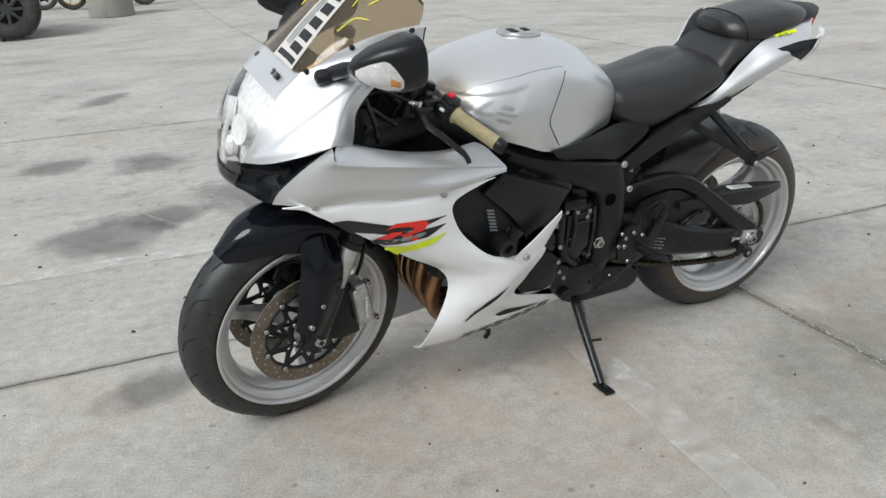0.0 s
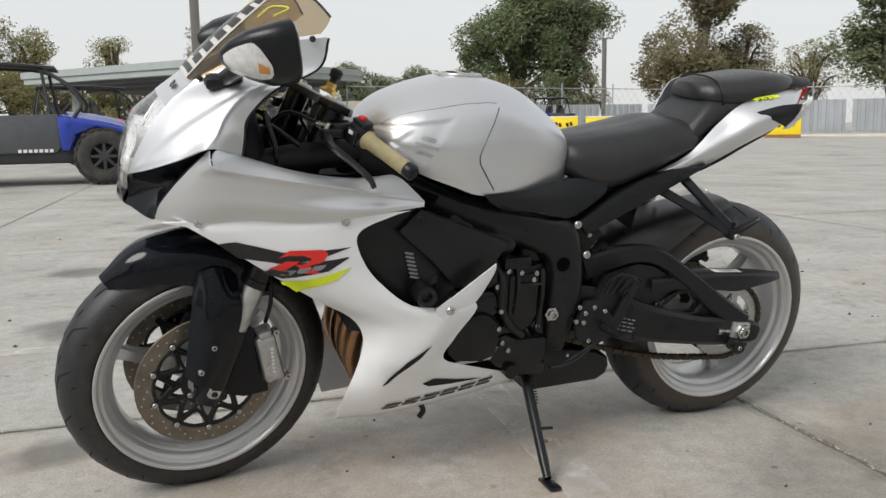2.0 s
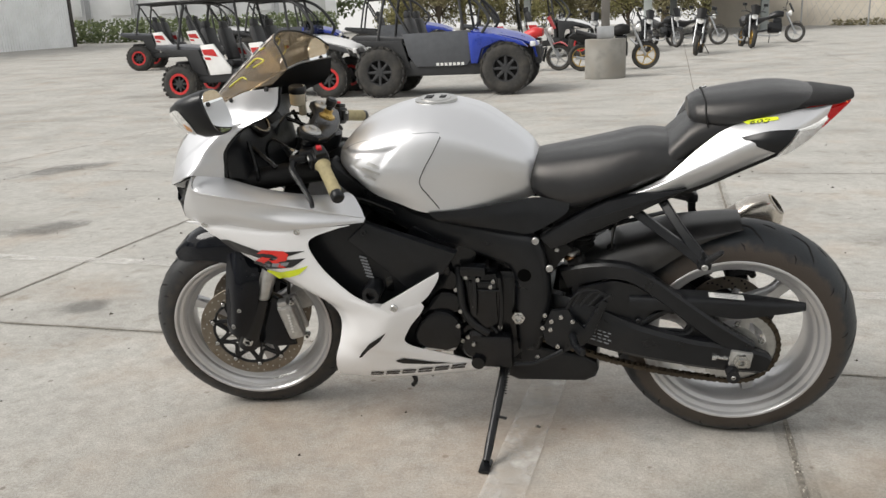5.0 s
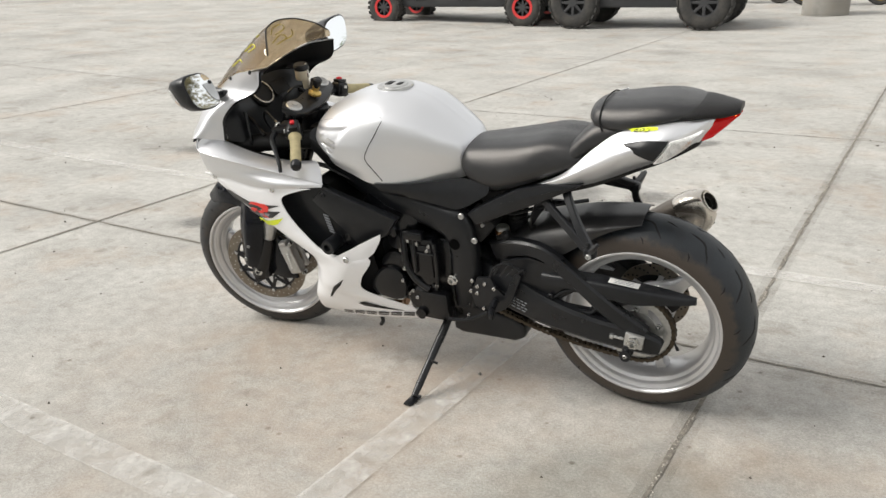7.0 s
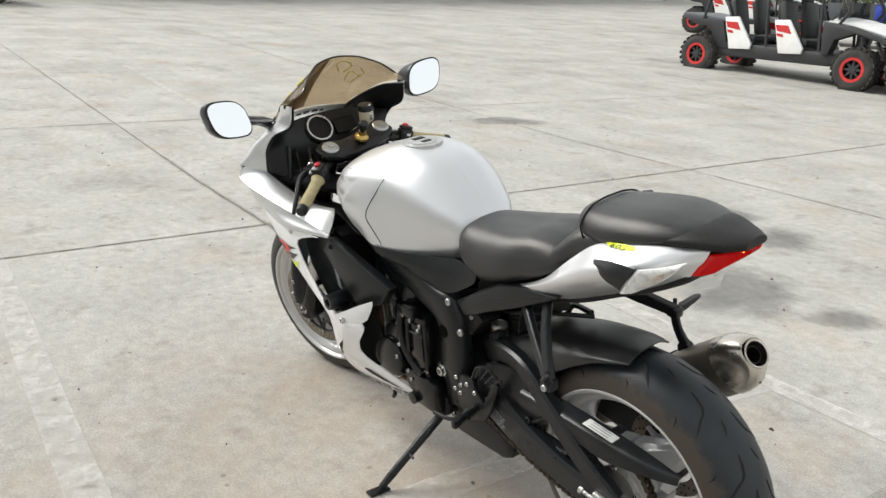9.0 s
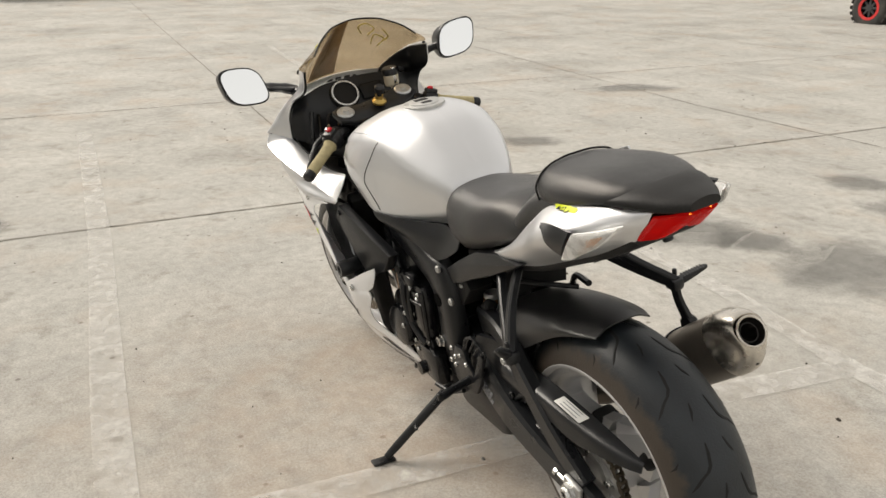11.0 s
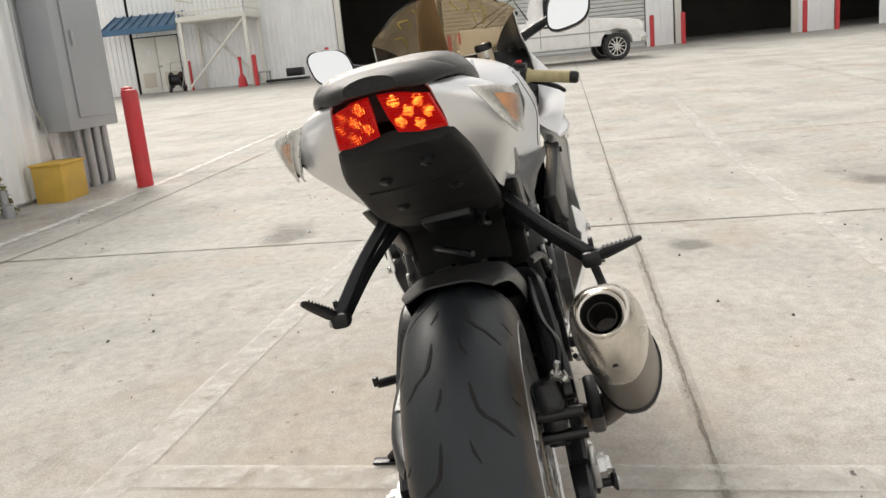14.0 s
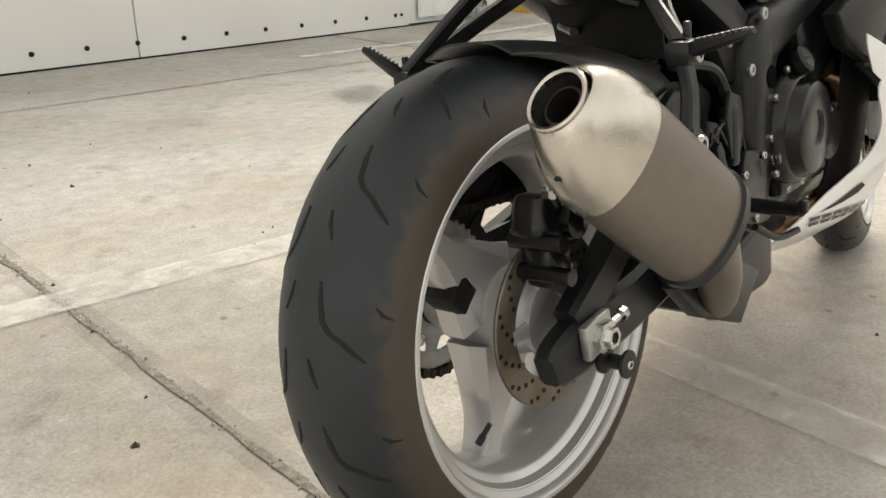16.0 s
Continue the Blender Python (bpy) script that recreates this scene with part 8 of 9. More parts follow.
# ---- parked motorcycles, plainer, farther off
def parked_bike(at, paint, label, gold=False):
    b = tagged(empty("parked_motorcycle", at), label, "motorcycle", "motorcycles in the row")
    mk = local(b)
    for x, n in ((0, "front_wheel"), (1.42, "rear_wheel")):
        w = empty(n)
        w.parent = b
        w.matrix_basis = Matrix.Translation((x, 0, 0.31))
        part("tyre", lathe([(0.22, -0.05), (0.28, -0.06), (0.31, 0), (0.28, 0.06), (0.22, 0.05)], (0, 0, 0), (0, 1, 0), 28, True), M_MUDTYRE, w)
        part("rim", join(lathe([(0.20, -0.03), (0.225, -0.03), (0.225, 0.03), (0.20, 0.03)], (0, 0, 0), (0, 1, 0), 24, True), *[spoke((0, 0, 0), k * 1.2566, 0.02, 0.21, 0.035, 0.02, 0.03) for k in range(5)], lathe([(0.05, -0.06), (0.05, 0.06)], (0, 0, 0), (0, 1, 0), 14)), M_GOLD if gold else M_STEELGREY, w)
    for y in (-0.1, 0.1):
        mk("fork_leg", tube([(0, y, 0.31), (0.30, y, 0.95)], 0.026, 8), M_STEELGREY)
    mk("mudguard", sheet([[(-0.22, -0.06, 0.56), (-0.22, 0.06, 0.56)], [(-0.06, -0.08, 0.66), (-0.06, 0.08, 0.66)], [(0.14, -0.07, 0.62), (0.14, 0.07, 0.62)]], 8, 5, 0.01), paint)
    mk("fuel_tank", halfloft([(0.36, [(-0.08, .82), (-0.12, .86), (-0.12, .92), (-0.08, .97), (0, .98)]), (0.55, [(-0.12, .78), (-0.17, .84), (-0.16, .94), (-0.1, 1.0), (0, 1.02)]), (0.80, [(-0.08, .76), (-0.12, .80), (-0.1, .88), (-0.06, .92), (0, .93)])], 14, 12), paint)
    mk("seat", halfloft([(0.78, [(-0.10, .74), (-0.13, .78), (-0.12, .83), (-0.06, .85), (0, .85)]), (1.10, [(-0.12, .72), (-0.15, .76), (-0.13, .80), (-0.06, .82), (0, .82)]), (1.55, [(-0.07, .84), (-0.1, .87), (-0.09, .92), (-0.05, .94), (0, .94)])], 12, 10), M_SEAT)
    mk("engine", join(rbox((0.62, 0, 0.48), (0.44, 0.34, 0.34), 0.05), rbox((0.55, 0, 0.68), (0.26, 0.28, 0.18), 0.03)), M_ENGINE)
    mk("exhaust", tube([(0.45, 0.12, 0.45), (0.5, 0.16, 0.24), (0.95, 0.18, 0.24), (1.55, 0.2, 0.34)], [0.022, 0.022, 0.03, 0.05], 10, 20), M_STEELGREY)
    mk("rear_panel", prism([(0.90, 0.72), (1.60, 0.86), (1.72, 0.78), (1.40, 0.62), (1.10, 0.60)], -0.12, 0.12, 0.03), paint)
    mk("swing_arm", tube([(0.80, 0.09, 0.42), (1.42, 0.1, 0.31)], 0.028, 8), M_BLACK)
    mk("handlebar", tube([(0.40, -0.36, 1.06), (0.32, -0.2, 1.06), (0.30, 0, 1.0), (0.32, 0.2, 1.06), (0.40, 0.36, 1.06)], 0.014, 8, 20), M_BLACK)
    mk("headlamp", lathe([(0.05, -0.08), (0.09, 0), (0.085, 0.03), (0.0001, 0.045)], (0.16, 0, 0.92), (-1, 0, 0.1), 18), M_REFLECT)
    mk("fly_screen", sheet([[(0.08, -0.10, 0.96), (0.05, 0, 0.98), (0.08, 0.10, 0.96)], [(0.22, -0.14, 1.22), (0.18, 0, 1.26), (0.22, 0.14, 1.22)]], 6, 8, 0.006), paint)
    for y in (-0.3, 0.3):
        mk("mirror", join(tube([(0.33, y * 0.7, 1.06), (0.28, y, 1.22)], 0.007, 6), rbox((0.28, y, 1.25), (0.02, 0.13, 0.08), 0.01)), M_BLACK)
    mk("side_stand", tube([(0.75, -0.12, 0.3), (0.78, -0.30, 0.02)], 0.012, 6), M_BLACK)
    return b


pb = parked_bike(pose(1.66, 17.2, rise(1.6, 17.2), -6, 0, 182), M_DARK, "black standard motorcycle with gold wheels behind a concrete pier", True)
parked_bike(pose(-0.3, 17.6, rise(-0.3, 17.6), -6, 0, 172), M_REDP, "red and black motorcycle parked in a row")
for k in range(7):
    copy_thing(pb, pose(0.4 + 0.9 * k, 17.5 + 1.3 * k, rise(1, 17.5 + 1.3 * k), 6, 0, 80 + 7 * (k % 3))) if k in (3, 5) else None
cr = parked_bike(pose(6.6, 26.6, rise(6.6, 26.6), 6, 0, 172), M_BLACK, "black cruiser motorcycle parked under the canopy")
for k, (x, y, a) in enumerate(((4.3, 27.0, 168), (2.9, 26.2, 120), (1.9, 24.0, 100), (0.2, 25.5, 95), (-0.9, 25.0, 90))):
    copy_thing(cr, pose(x, y, rise(x, y), 6, 0, a))
pier = part("lamp_pier", lathe([(0.0001, 0.0), (0.41, 0.0), (0.41, 0.75), (0.395, 0.775), (0.0001, 0.78)], (0, 0, 0), (0, 0, 1), 40), mat("weathered_concrete_pier", (0.27, 0.26, 0.235), 0.85, 0, 0.22, 5, 0.4, 60, 0, 0.05, (0.15, 0.125, 0.095), 2.5, 0.75))
pier.matrix_basis = pose(0.80, 15.1, rise(0.80, 15.1))
tagged(pier, "stained round concrete pier under a lamp post", "pier")

# far row of buggies by the wall
for k, (x, y, a, src) in enumerate(((17.6, 39.0, 200, white_utv), (19.8, 37.8, 205, blue_utv), (-9.5, 20.5, 15, blue_utv), (-6.3, 21.5, 12, blue_utv), (-3.0, 22.5, 10, white_utv), (-12.6, 19.8, 12, white_utv))):
    o = copy_thing(src, pose(x, y, rise(x, y), 0, 0, a))
    o["group"] = "buggies in the far row"
tarp = part("covered_buggy", join(halfloft([(0.0, [(-0.75, .05), (-0.8, .3), (-0.78, .6), (-0.5, .85), (0, .9)]), (0.7, [(-0.78, .05), (-0.82, .5), (-0.8, .9), (-0.5, 1.2), (0, 1.25)]), (1.8, [(-0.78, .05), (-0.82, .5), (-0.8, .8), (-0.5, 1.0), (0, 1.05)]), (2.6, [(-0.7, .05), (-0.72, .2), (-0.7, .4), (-0.5, .55), (0, .6)])], 18, 14)), M_GREENP)
tarp.matrix_basis = pose(14.2, 39.9, rise(14.2, 39.9), 0, 0, -14)
tagged(tarp, "vehicle under a green cover beside the boundary wall", "covered vehicle")

# ---- canopy, poles, fences, buildings, trees ----
M_CANOPY = mat("pale_grey_green_canopy_paint", (0.34, 0.37, 0.36), 0.55, 0, 0.06, 2, 0.05, 30)
M_CANOPYD = mat("canopy_underside", (0.10, 0.10, 0.10), 0.7, 0, 0.1, 2)
M_PANEL = mat("flat_white_wall_panel", (0.88, 0.885, 0.88), 0.45, 0, 0.03, 3, 0, 0, 0, 0.05, (0.70, 0.69, 0.66), 1.5, 0.3)
M_WALLW = mat("white_corrugated_cladding", (0.86, 0.87, 0.88), 0.45, 0.0, 0.05, 0.8, 0, 0, 0, 0.05, (0.55, 0.55, 0.52), 1.2, 0.22)
M_WALLP = mat("cream_block_wall", (0.60, 0.55, 0.47), 0.85, 0, 0.06, 1.5, 0.2, 40, 0, 0.05, (0.42, 0.38, 0.32), 0.8, 0.5)
M_WALLG = mat("grey_metal_fence_sheet", (0.36, 0.38, 0.40), 0.5, 0.3, 0.08, 1.0)
M_BOLLARD = mat("red_bollard_paint", (0.55, 0.03, 0.04), 0.5, 0, 0.12, 6, 0.1, 60, 0, 0.1, (0.42, 0.10, 0.09), 4, 0.4)
M_BLUEROOF = mat("blue_standing_seam_roof", (0.06, 0.14, 0.24), 0.4, 0.3, 0.1, 4)
M_YBOX = mat("faded_yellow_steel_box", (0.62, 0.40, 0.07), 0.6, 0, 0.1, 6, 0.1, 60, 0, 0.1, (0.35, 0.26, 0.1), 4, 0.5)
M_BANNER = mat("yellow_crate_wrap", (0.80, 0.60, 0.01), 0.6, 0, 0.05, 3)
M_ROLLER = mat("pale_roller_shutter", (0.58, 0.59, 0.58), 0.5, 0.2, 0.05, 2)
M_CAGE = mat("cream_painted_steel", (0.72, 0.71, 0.66), 0.55, 0, 0.05, 4)
M_BARK = mat("grey_brown_bark", (0.10, 0.08, 0.06), 0.9, 0, 0.3, 8, 0.5, 30)
M_RUSTY = mat("rust_brown_fence_boards", (0.28, 0.13, 0.07), 0.8, 0, 0.2, 3)


def foliage(name, a, b):
    m, n, l, bs = nodes_of(name)
    g = n.new("ShaderNodeNewGeometry")
    r = n.new("ShaderNodeValToRGB")
    r.color_ramp.elements[0].color, r.color_ramp.elements[1].color = (*a, 1), (*b, 1)
    l.new(g.outputs["Random Per Island"], r.inputs[0])
    l.new(r.outputs[0], bs.inputs["Base Color"])
    bs.inputs["Roughness"].default_value = 0.75
    bs.inputs["Specular IOR Level"].default_value = 0.1
    tl = n.new("ShaderNodeBsdfTranslucent")
    l.new(r.outputs[0], tl.inputs[0])
    mx = n.new("ShaderNodeMixShader")
    mx.inputs[0].default_value = 0.45
    l.new(bs.outputs[0], mx.inputs[1])
    l.new(tl.outputs[0], mx.inputs[2])
    l.new(mx.outputs[0], n["Material Output"].inputs[0])
    return m


M_LEAF = foliage("dark_green_leaves", (0.115, 0.145, 0.075), (0.26, 0.30, 0.165))
M_LEAFB = foliage("brownish_green_leaves", (0.16, 0.145, 0.085), (0.31, 0.28, 0.165))
M_LEAFY = foliage("yellowing_leaves", (0.18, 0.18, 0.09), (0.36, 0.33, 0.16))

# canopy over the parked motorcycles
cn = tagged(empty("canopy"), "grey-green flat-roofed canopy on square posts", "canopy")
ROOF = [(2.1, 32.5), (9.9, 38.6), (4.0, 50.0), (-6.0, 42.5)]
BASEZ = 0.45


def slab(poly, z0, z1):
    bm = bmesh.new()
    lo = [bm.verts.new((x, y, z0)) for x, y in poly]
    hi = [bm.verts.new((x, y, z1)) for x, y in poly]
    bm.faces.new(lo[::-1])
    bm.faces.new(hi)
    for i in range(len(poly)):
        j = (i + 1) % len(poly)
        bm.faces.new((lo[i], lo[j], hi[j], hi[i]))
    return bm


def shrink(poly, d):
    c = (sum(p[0] for p in poly) / len(poly), sum(p[1] for p in poly) / len(poly))
    return [(x + (c[0] - x) * d, y + (c[1] - y) * d) for x, y in poly]


part("roof", slab(ROOF, 3.42, 3.72), M_CANOPY, cn, "pale grey-green roof edge")
part("fascia", slab(shrink(ROOF, 0.015), 3.16, 3.42), M_CANOPY, cn)
for k, d in enumerate((0.10, 0.22, 0.34)):
    part("roof_step", slab(shrink(ROOF, d), 3.16 - 0.14 * (k + 1), 3.158 - 0.14 * k), M_CANOPYD, cn)
for x, y in ((2.25, 34.6), (7.6, 39.0), (4.0, 46.5), (-3.6, 42.0)):
    part("post", rbox((x, y, 1.5), (0.34, 0.34, 3.3), 0.02), M_CANOPY, cn)


# lamp posts
def lamp_post(x, y, h, w, up=0.0):
    o = tagged(empty("street_lamp", pose(x, y, rise(x, y) + up)), "square grey-brown steel lamp post with box lamps", "lamp post")
    part("pole", rbox((0, 0, h / 2), (w, w, h), 0.01), mat("weathered_pole_%d" % int(x), (0.16, 0.15, 0.135), 0.6, 0.2, 0.1, 3), o)
    part("base", rbox((0, 0, 0.12), (w * 2, w * 2, 0.24), 0.02), M_STEELGREY, o)
    for s in (-1, 1):
        part("lamp_head", join(rbox((s * 0.42, 0, h + 0.02), (0.5, 0.28, 0.12), 0.03), rbox((s * 0.15, 0, h), (0.3, 0.06, 0.06), 0.01)), M_STEELGREY, o)


lamp_post(0.80, 15.1, 2.75, 0.17, 0.78)
lamp_post(30.2, 49.9, 6.6, 0.24)

# boundary: block wall, then sheet-metal fence with chain link before it
bw = part("boundary_wall", join(*[rbox(((x0 + x1) / 2, (y0 + y1) / 2, 1.25), (math.hypot(x1 - x0, y1 - y0) + 0.1, 0.2, 2.2), 0, Matrix.Rotation(math.atan2(y1 - y0, x1 - x0), 4, "Z")) for (x0, y0), (x1, y1) in (((6.0, 45.5), (11.5, 42.8)), ((11.5, 42.8), (19.2, 40.6)))]), M_WALLP)
tagged(bw, "cream block boundary wall with weeds at its foot", "wall", kind="structure")


def corrugated(w, h, pitch=0.2, depth=0.03):
    """A ribbed metal sheet in the x-z plane, ribs upright, facing +y."""
    n = int(w / pitch)
    rows = []
    for z in (0, h):
        r = []
        for k in range(n):
            for u, d in ((0.0, 0), (0.55, 0), (0.65, depth), (0.9, depth)):
                r.append(Vector(((k + u) * pitch, d, z)))
        r.append(Vector((n * pitch, 0, z)))
        rows.append(r)
    bm = loft(rows, False, False)
    return bm


def metal_fence(pts, h, z):
    f = tagged(empty("sheet_fence"), "grey ribbed sheet-metal fence with posts", "fence")
    for (x0, y0), (x1, y1) in zip(pts, pts[1:]):
        d = Vector((x1 - x0, y1 - y0, 0))
        n = max(1, int(d.length / 2.4))
        ang = math.atan2(d.y, d.x)
        for k in range(n):
            c = Vector((x0, y0, 0)) + d * ((k + 0.5) / n)
            ribs = corrugated(d.length / n, h, 0.4, 0.04)
            part("panel", ribs, M_WALLG, f, "", Matrix.Translation((c.x, c.y, z)) @ Matrix.Rotation(ang, 4, "Z") @ Matrix.Translation((-d.length / n / 2, 0, 0)))
    return f


metal_fence([(19.2, 40.6), (27.5, 40.2), (37.5, 31.0), (52.0, 16.0)], 1.75, 0.25)
cl = tagged(empty("chain_link_fence"), "galvanised chain-link fence with tall posts", "fence")
CLP = [(9.5, 40.5), (15.0, 39.0), (20.5, 37.6), (26.0, 36.5), (31.5, 31.5), (36.5, 26.8), (42.0, 21.5), (48, 15.5)]
for (x0, y0), (x1, y1) in zip(CLP, CLP[1:]):
    n = 2
    for k in range(n):
        x, y = x0 + (x1 - x0) * k / n, y0 + (y1 - y0) * k / n
        part("post", lathe([(0.035, 0), (0.035, 2.7), (0.0001, 2.72)], (x, y, rise(x, y)), (0, 0, 1), 10), M_STEELGREY, cl)
    part("top_rail", tube([(x0, y0, rise(x0, y0) + 2.45), (x1, y1, rise(x1, y1) + 2.45)], 0.022, 8), M_STEELGREY, cl)
    wires = []
    L = math.hypot(x1 - x0, y1 - y0)
    m = int(L / 0.35)
    for k in range(m):
        for s in (-1, 1):
            u0, u1 = k / m, min(1, max(0, (k + s * 2.4 / 0.35 * 0.6) / m))
            wires.append(tube([(x0 + (x1 - x0) * u0, y0 + (y1 - y0) * u0, rise(x0, y0) + 0.05), (x0 + (x1 - x0) * u1, y0 + (y1 - y0) * u1, rise(x0, y0) + 2.42)], 0.006, 3))
    tagged(part("mesh", join(*wires), M_STEELGREY, cl), kind="stuff")
brown = part("board_fence", rbox((0, 0, 0.5), (6, 0.08, 1.0), 0.01), M_RUSTY)
brown.matrix_basis = pose(41.5, 24.8, rise(41, 25), 0, 0, -44)
tagged(brown, "rust-brown timber boards by the fence", "board fence")


def crate(x, y, a, n):
    c = tagged(empty("wrapped_crate", pose(x, y, rise(x, y), 0, 0, a)), "crate wrapped in yellow printed sheet, on a pallet", "crate", "yellow wrapped crates")
    part("wrap", rbox((0, 0, 0.52), (1.35 * n, 0.9, 0.78), 0.02), M_BANNER, c)
    part("cover", rbox((0, 0, 0.925), (1.37 * n, 0.92, 0.05), 0.015), M_LABEL, c, "pale plastic cover")
    part("pallet", join(*[rbox((0, yy, 0.06), (1.35 * n, 0.1, 0.12), 0) for yy in (-0.38, 0, 0.38)]), M_RUSTY, c)
    for k in (0, 1, 2, 4, 5):
        part("print_mark", rbox((-0.5 * n + 0.17 * k * n, -0.456, 0.55 + 0.04 * (k % 2)), (0.12 * n, 0.008, 0.18), 0, Matrix.Rotation(-0.3, 4, "Y")), M_DECALBLK, c)


crate(18.3, 33.2, -28, 1.0)
crate(19.9, 32.5, -28, 1.0)
crate(19.3, 31.6, -28, 0.9)
crate(21.25, 31.55, -34, 1.0)
crate(22.5, 30.7, -34, 1.0)
crate(23.75, 29.85, -35, 1.0)
crate(25.0, 29.0, -40, 1.0)
crate(26.4, 27.8, -40, 1.1)
curb = part("kerb", rbox((0, 0, 0.07), (40, 0.3, 0.2), 0.03), M_WALLP)
curb.matrix_basis = pose(35.5, 25.2, rise(35, 25), 0, 0, -43)
tagged(curb, "low concrete kerb along the fence", "kerb", kind="structure")

# ---- warehouse far to the left, hedge before it
wh = tagged(empty("warehouse"), "pale grey warehouse with pilasters and a flat roof", "building")
WA = Matrix.Translation((-18.6, 55.5, 0)) @ Matrix.Rotation(math.atan2(-5.0, -11.0), 4, "Z")
part("wall", rbox((14, -6, 3.1), (28, 12, 6.2), 0.02), M_WALLW, wh, "", WA)
part("roof_edge", rbox((14, -6, 6.3), (28.3, 12.3, 0.3), 0.02), M_CANOPY, wh, "", WA)
for k in range(5):
    part("downpipe", rbox((4.2 + 3.1 * k, 0.2, 3.0), (0.3, 0.25, 5.2), 0.02), M_STEELGREY, wh, "", WA)
    part("pilaster", rbox((5.2 + 3.1 * k, 0.15, 4.2), (1.3, 0.2, 2.2), 0.02), M_WALLW, wh, "", WA)
part("door", rbox((1.8, 0.05, 3.4), (2.0, 0.1, 2.6), 0.02), M_ROLLER, wh, "", WA)


def leafball(pts, size, n, rnd, squash=0.8):
    """Many small leaf clumps spread over some lumps (centre, radius)."""
    verts, faces = [], []
    for _ in range(n):
        c, r = pts[rnd.randrange(len(pts))]
        d = Vector((rnd.gauss(0, 1), rnd.gauss(0, 1), rnd.gauss(0, 1))).normalized()
        p = Vector(c) + Vector((d.x, d.y, d.z * squash)) * (r * rnd.uniform(0.55, 1.08))
        s = size * rnd.uniform(0.5, 1.4)
        a = Vector((rnd.gauss(0, 1), rnd.gauss(0, 1), rnd.gauss(0, 1))).normalized()
        b = a.orthogonal().normalized()
        k = len(verts)
        verts += [p - a * s, p + b * s * 0.55, p + a * s, p - b * s * 0.55]
        faces.append((k, k + 1, k + 2, k + 3))
    return verts, faces


def tree(x, y, h, w, leaf, seed, label, low=0.3, n=6500, size=None, z=None):
    rnd = random.Random(seed)
    t = tagged(empty("tree", pose(x, y, rise(x, y) if z is None else z)), label, "tree", "trees beyond the yard")
    limbs = [tube([(0, 0, -0.2), (0.1, 0.05, h * low * 0.6), (rnd.uniform(-.3, .3), 0.1, h * 0.6)], [h * 0.032, h * 0.026, h * 0.010], 8, 10)]
    lumps = []
    for k in range(24):
        a = rnd.uniform(0, 6.28)
        r = w * 0.5 * rnd.uniform(0.25, 0.78)
        zz = h * rnd.uniform(low + 0.12, 0.86)
        k2 = 1 - 0.45 * max(0, (zz / h - 0.62) / 0.3)
        c = Vector((math.cos(a) * r * k2, math.sin(a) * r * k2, zz))
        lumps.append((c, w * rnd.uniform(0.12, 0.21)))
        limbs.append(tube([(0, 0, h * rnd.uniform(low * 0.6, 0.45)), c * 0.55 + Vector((0, 0, zz * 0.32)), c], [h * 0.014, h * 0.010, h * 0.004], 6, 8))
    lumps.append((Vector((0, 0, h * 0.87)), w * 0.15))
    part("trunk", join(*limbs), M_BARK, t)
    v, f = leafball(lumps, (size or w * 0.020) * 0.72, int(n * 2.6), rnd)
    me = bpy.data.meshes.new("crown")
    me.from_pydata(v, [], f)
    me.materials.append(leaf)
    c = new("crown", me)
    c.parent = t
    return t


DG, BG, YG = "tall dark green broadleaf tree with drooping limbs", "broad tree with brownish green leaves", "sparse tree with yellowing leaves"
tree(28.5, 61.0, 12.6, 10.5, M_LEAF, 3, DG, 0.22, 9000)
tree(32.5, 59.5, 12.2, 8.5, M_LEAF, 4, DG, 0.25, 7500)
tree(41.0, 54.0, 12.4, 10.5, M_LEAFB, 5, BG, 0.2, 9000)
tree(44.5, 53.0, 9.0, 7.0, M_LEAFB, 6, BG, 0.2, 6000)
tree(49.0, 50.5, 7.6, 5.5, M_LEAFY, 7, YG, 0.2, 3500)
tree(52.5, 46.0, 11.8, 10.5, M_LEAF, 8, DG, 0.25, 8000)
tree(60.0, 40.0, 12.0, 11.0, M_LEAF, 9, DG, 0.25, 6000)
tree(-26.5, 64.5, 10.0, 15.0, M_LEAF, 10, "wide dark green tree behind the warehouse", 0.2, 9000)
tree(-17.0, 66.0, 9.4, 9.0, M_LEAF, 11, "dark green tree behind the warehouse", 0.2, 7000)
tree(-11.5, 66.0, 8.4, 6.5, M_LEAFY, 12, YG, 0.2, 3200)
tree(-8.4, 67.0, 7.8, 6.0, M_LEAFY, 13, YG, 0.25, 2600)
tree(-2.8, 68.0, 7.8, 5.0, M_LEAFY, 14, YG, 0.3, 1700)
tree(4.6, 68.0, 9.0, 5.5, M_LEAFY, 15, YG, 0.3, 2600)
tree(8.2, 68.0, 7.8, 5.5, M_LEAFY, 16, YG, 0.3, 2600)
tree(-38.0, 60.0, 9.0, 12.0, M_LEAF, 17, "wide dark green tree behind the warehouse", 0.2, 5000)
for k in range(12):
    rr = random.Random(40 + k)
    tree(14.5 + 1.7 * k, 62.5 - 0.45 * k + rr.uniform(-1, 1), rr.uniform(4.2, 5.6), 4.4, (M_LEAF, M_LEAFY, M_LEAFB)[k % 3] if k > 2 else M_LEAF, 60 + k, "low scrubby tree behind the boundary wall", 0.12, 2200, 0.12)
for k in range(9):
    rr = random.Random(90 + k)
    tree(-14.0 + 2.6 * k, 58 + rr.uniform(-2, 2), rr.uniform(3.2, 4.4), 4.6, (M_LEAFY, M_LEAFB)[k % 2], 90 + k, "low autumn-tinted shrub tree beyond the canopy", 0.1, 1800, 0.13)
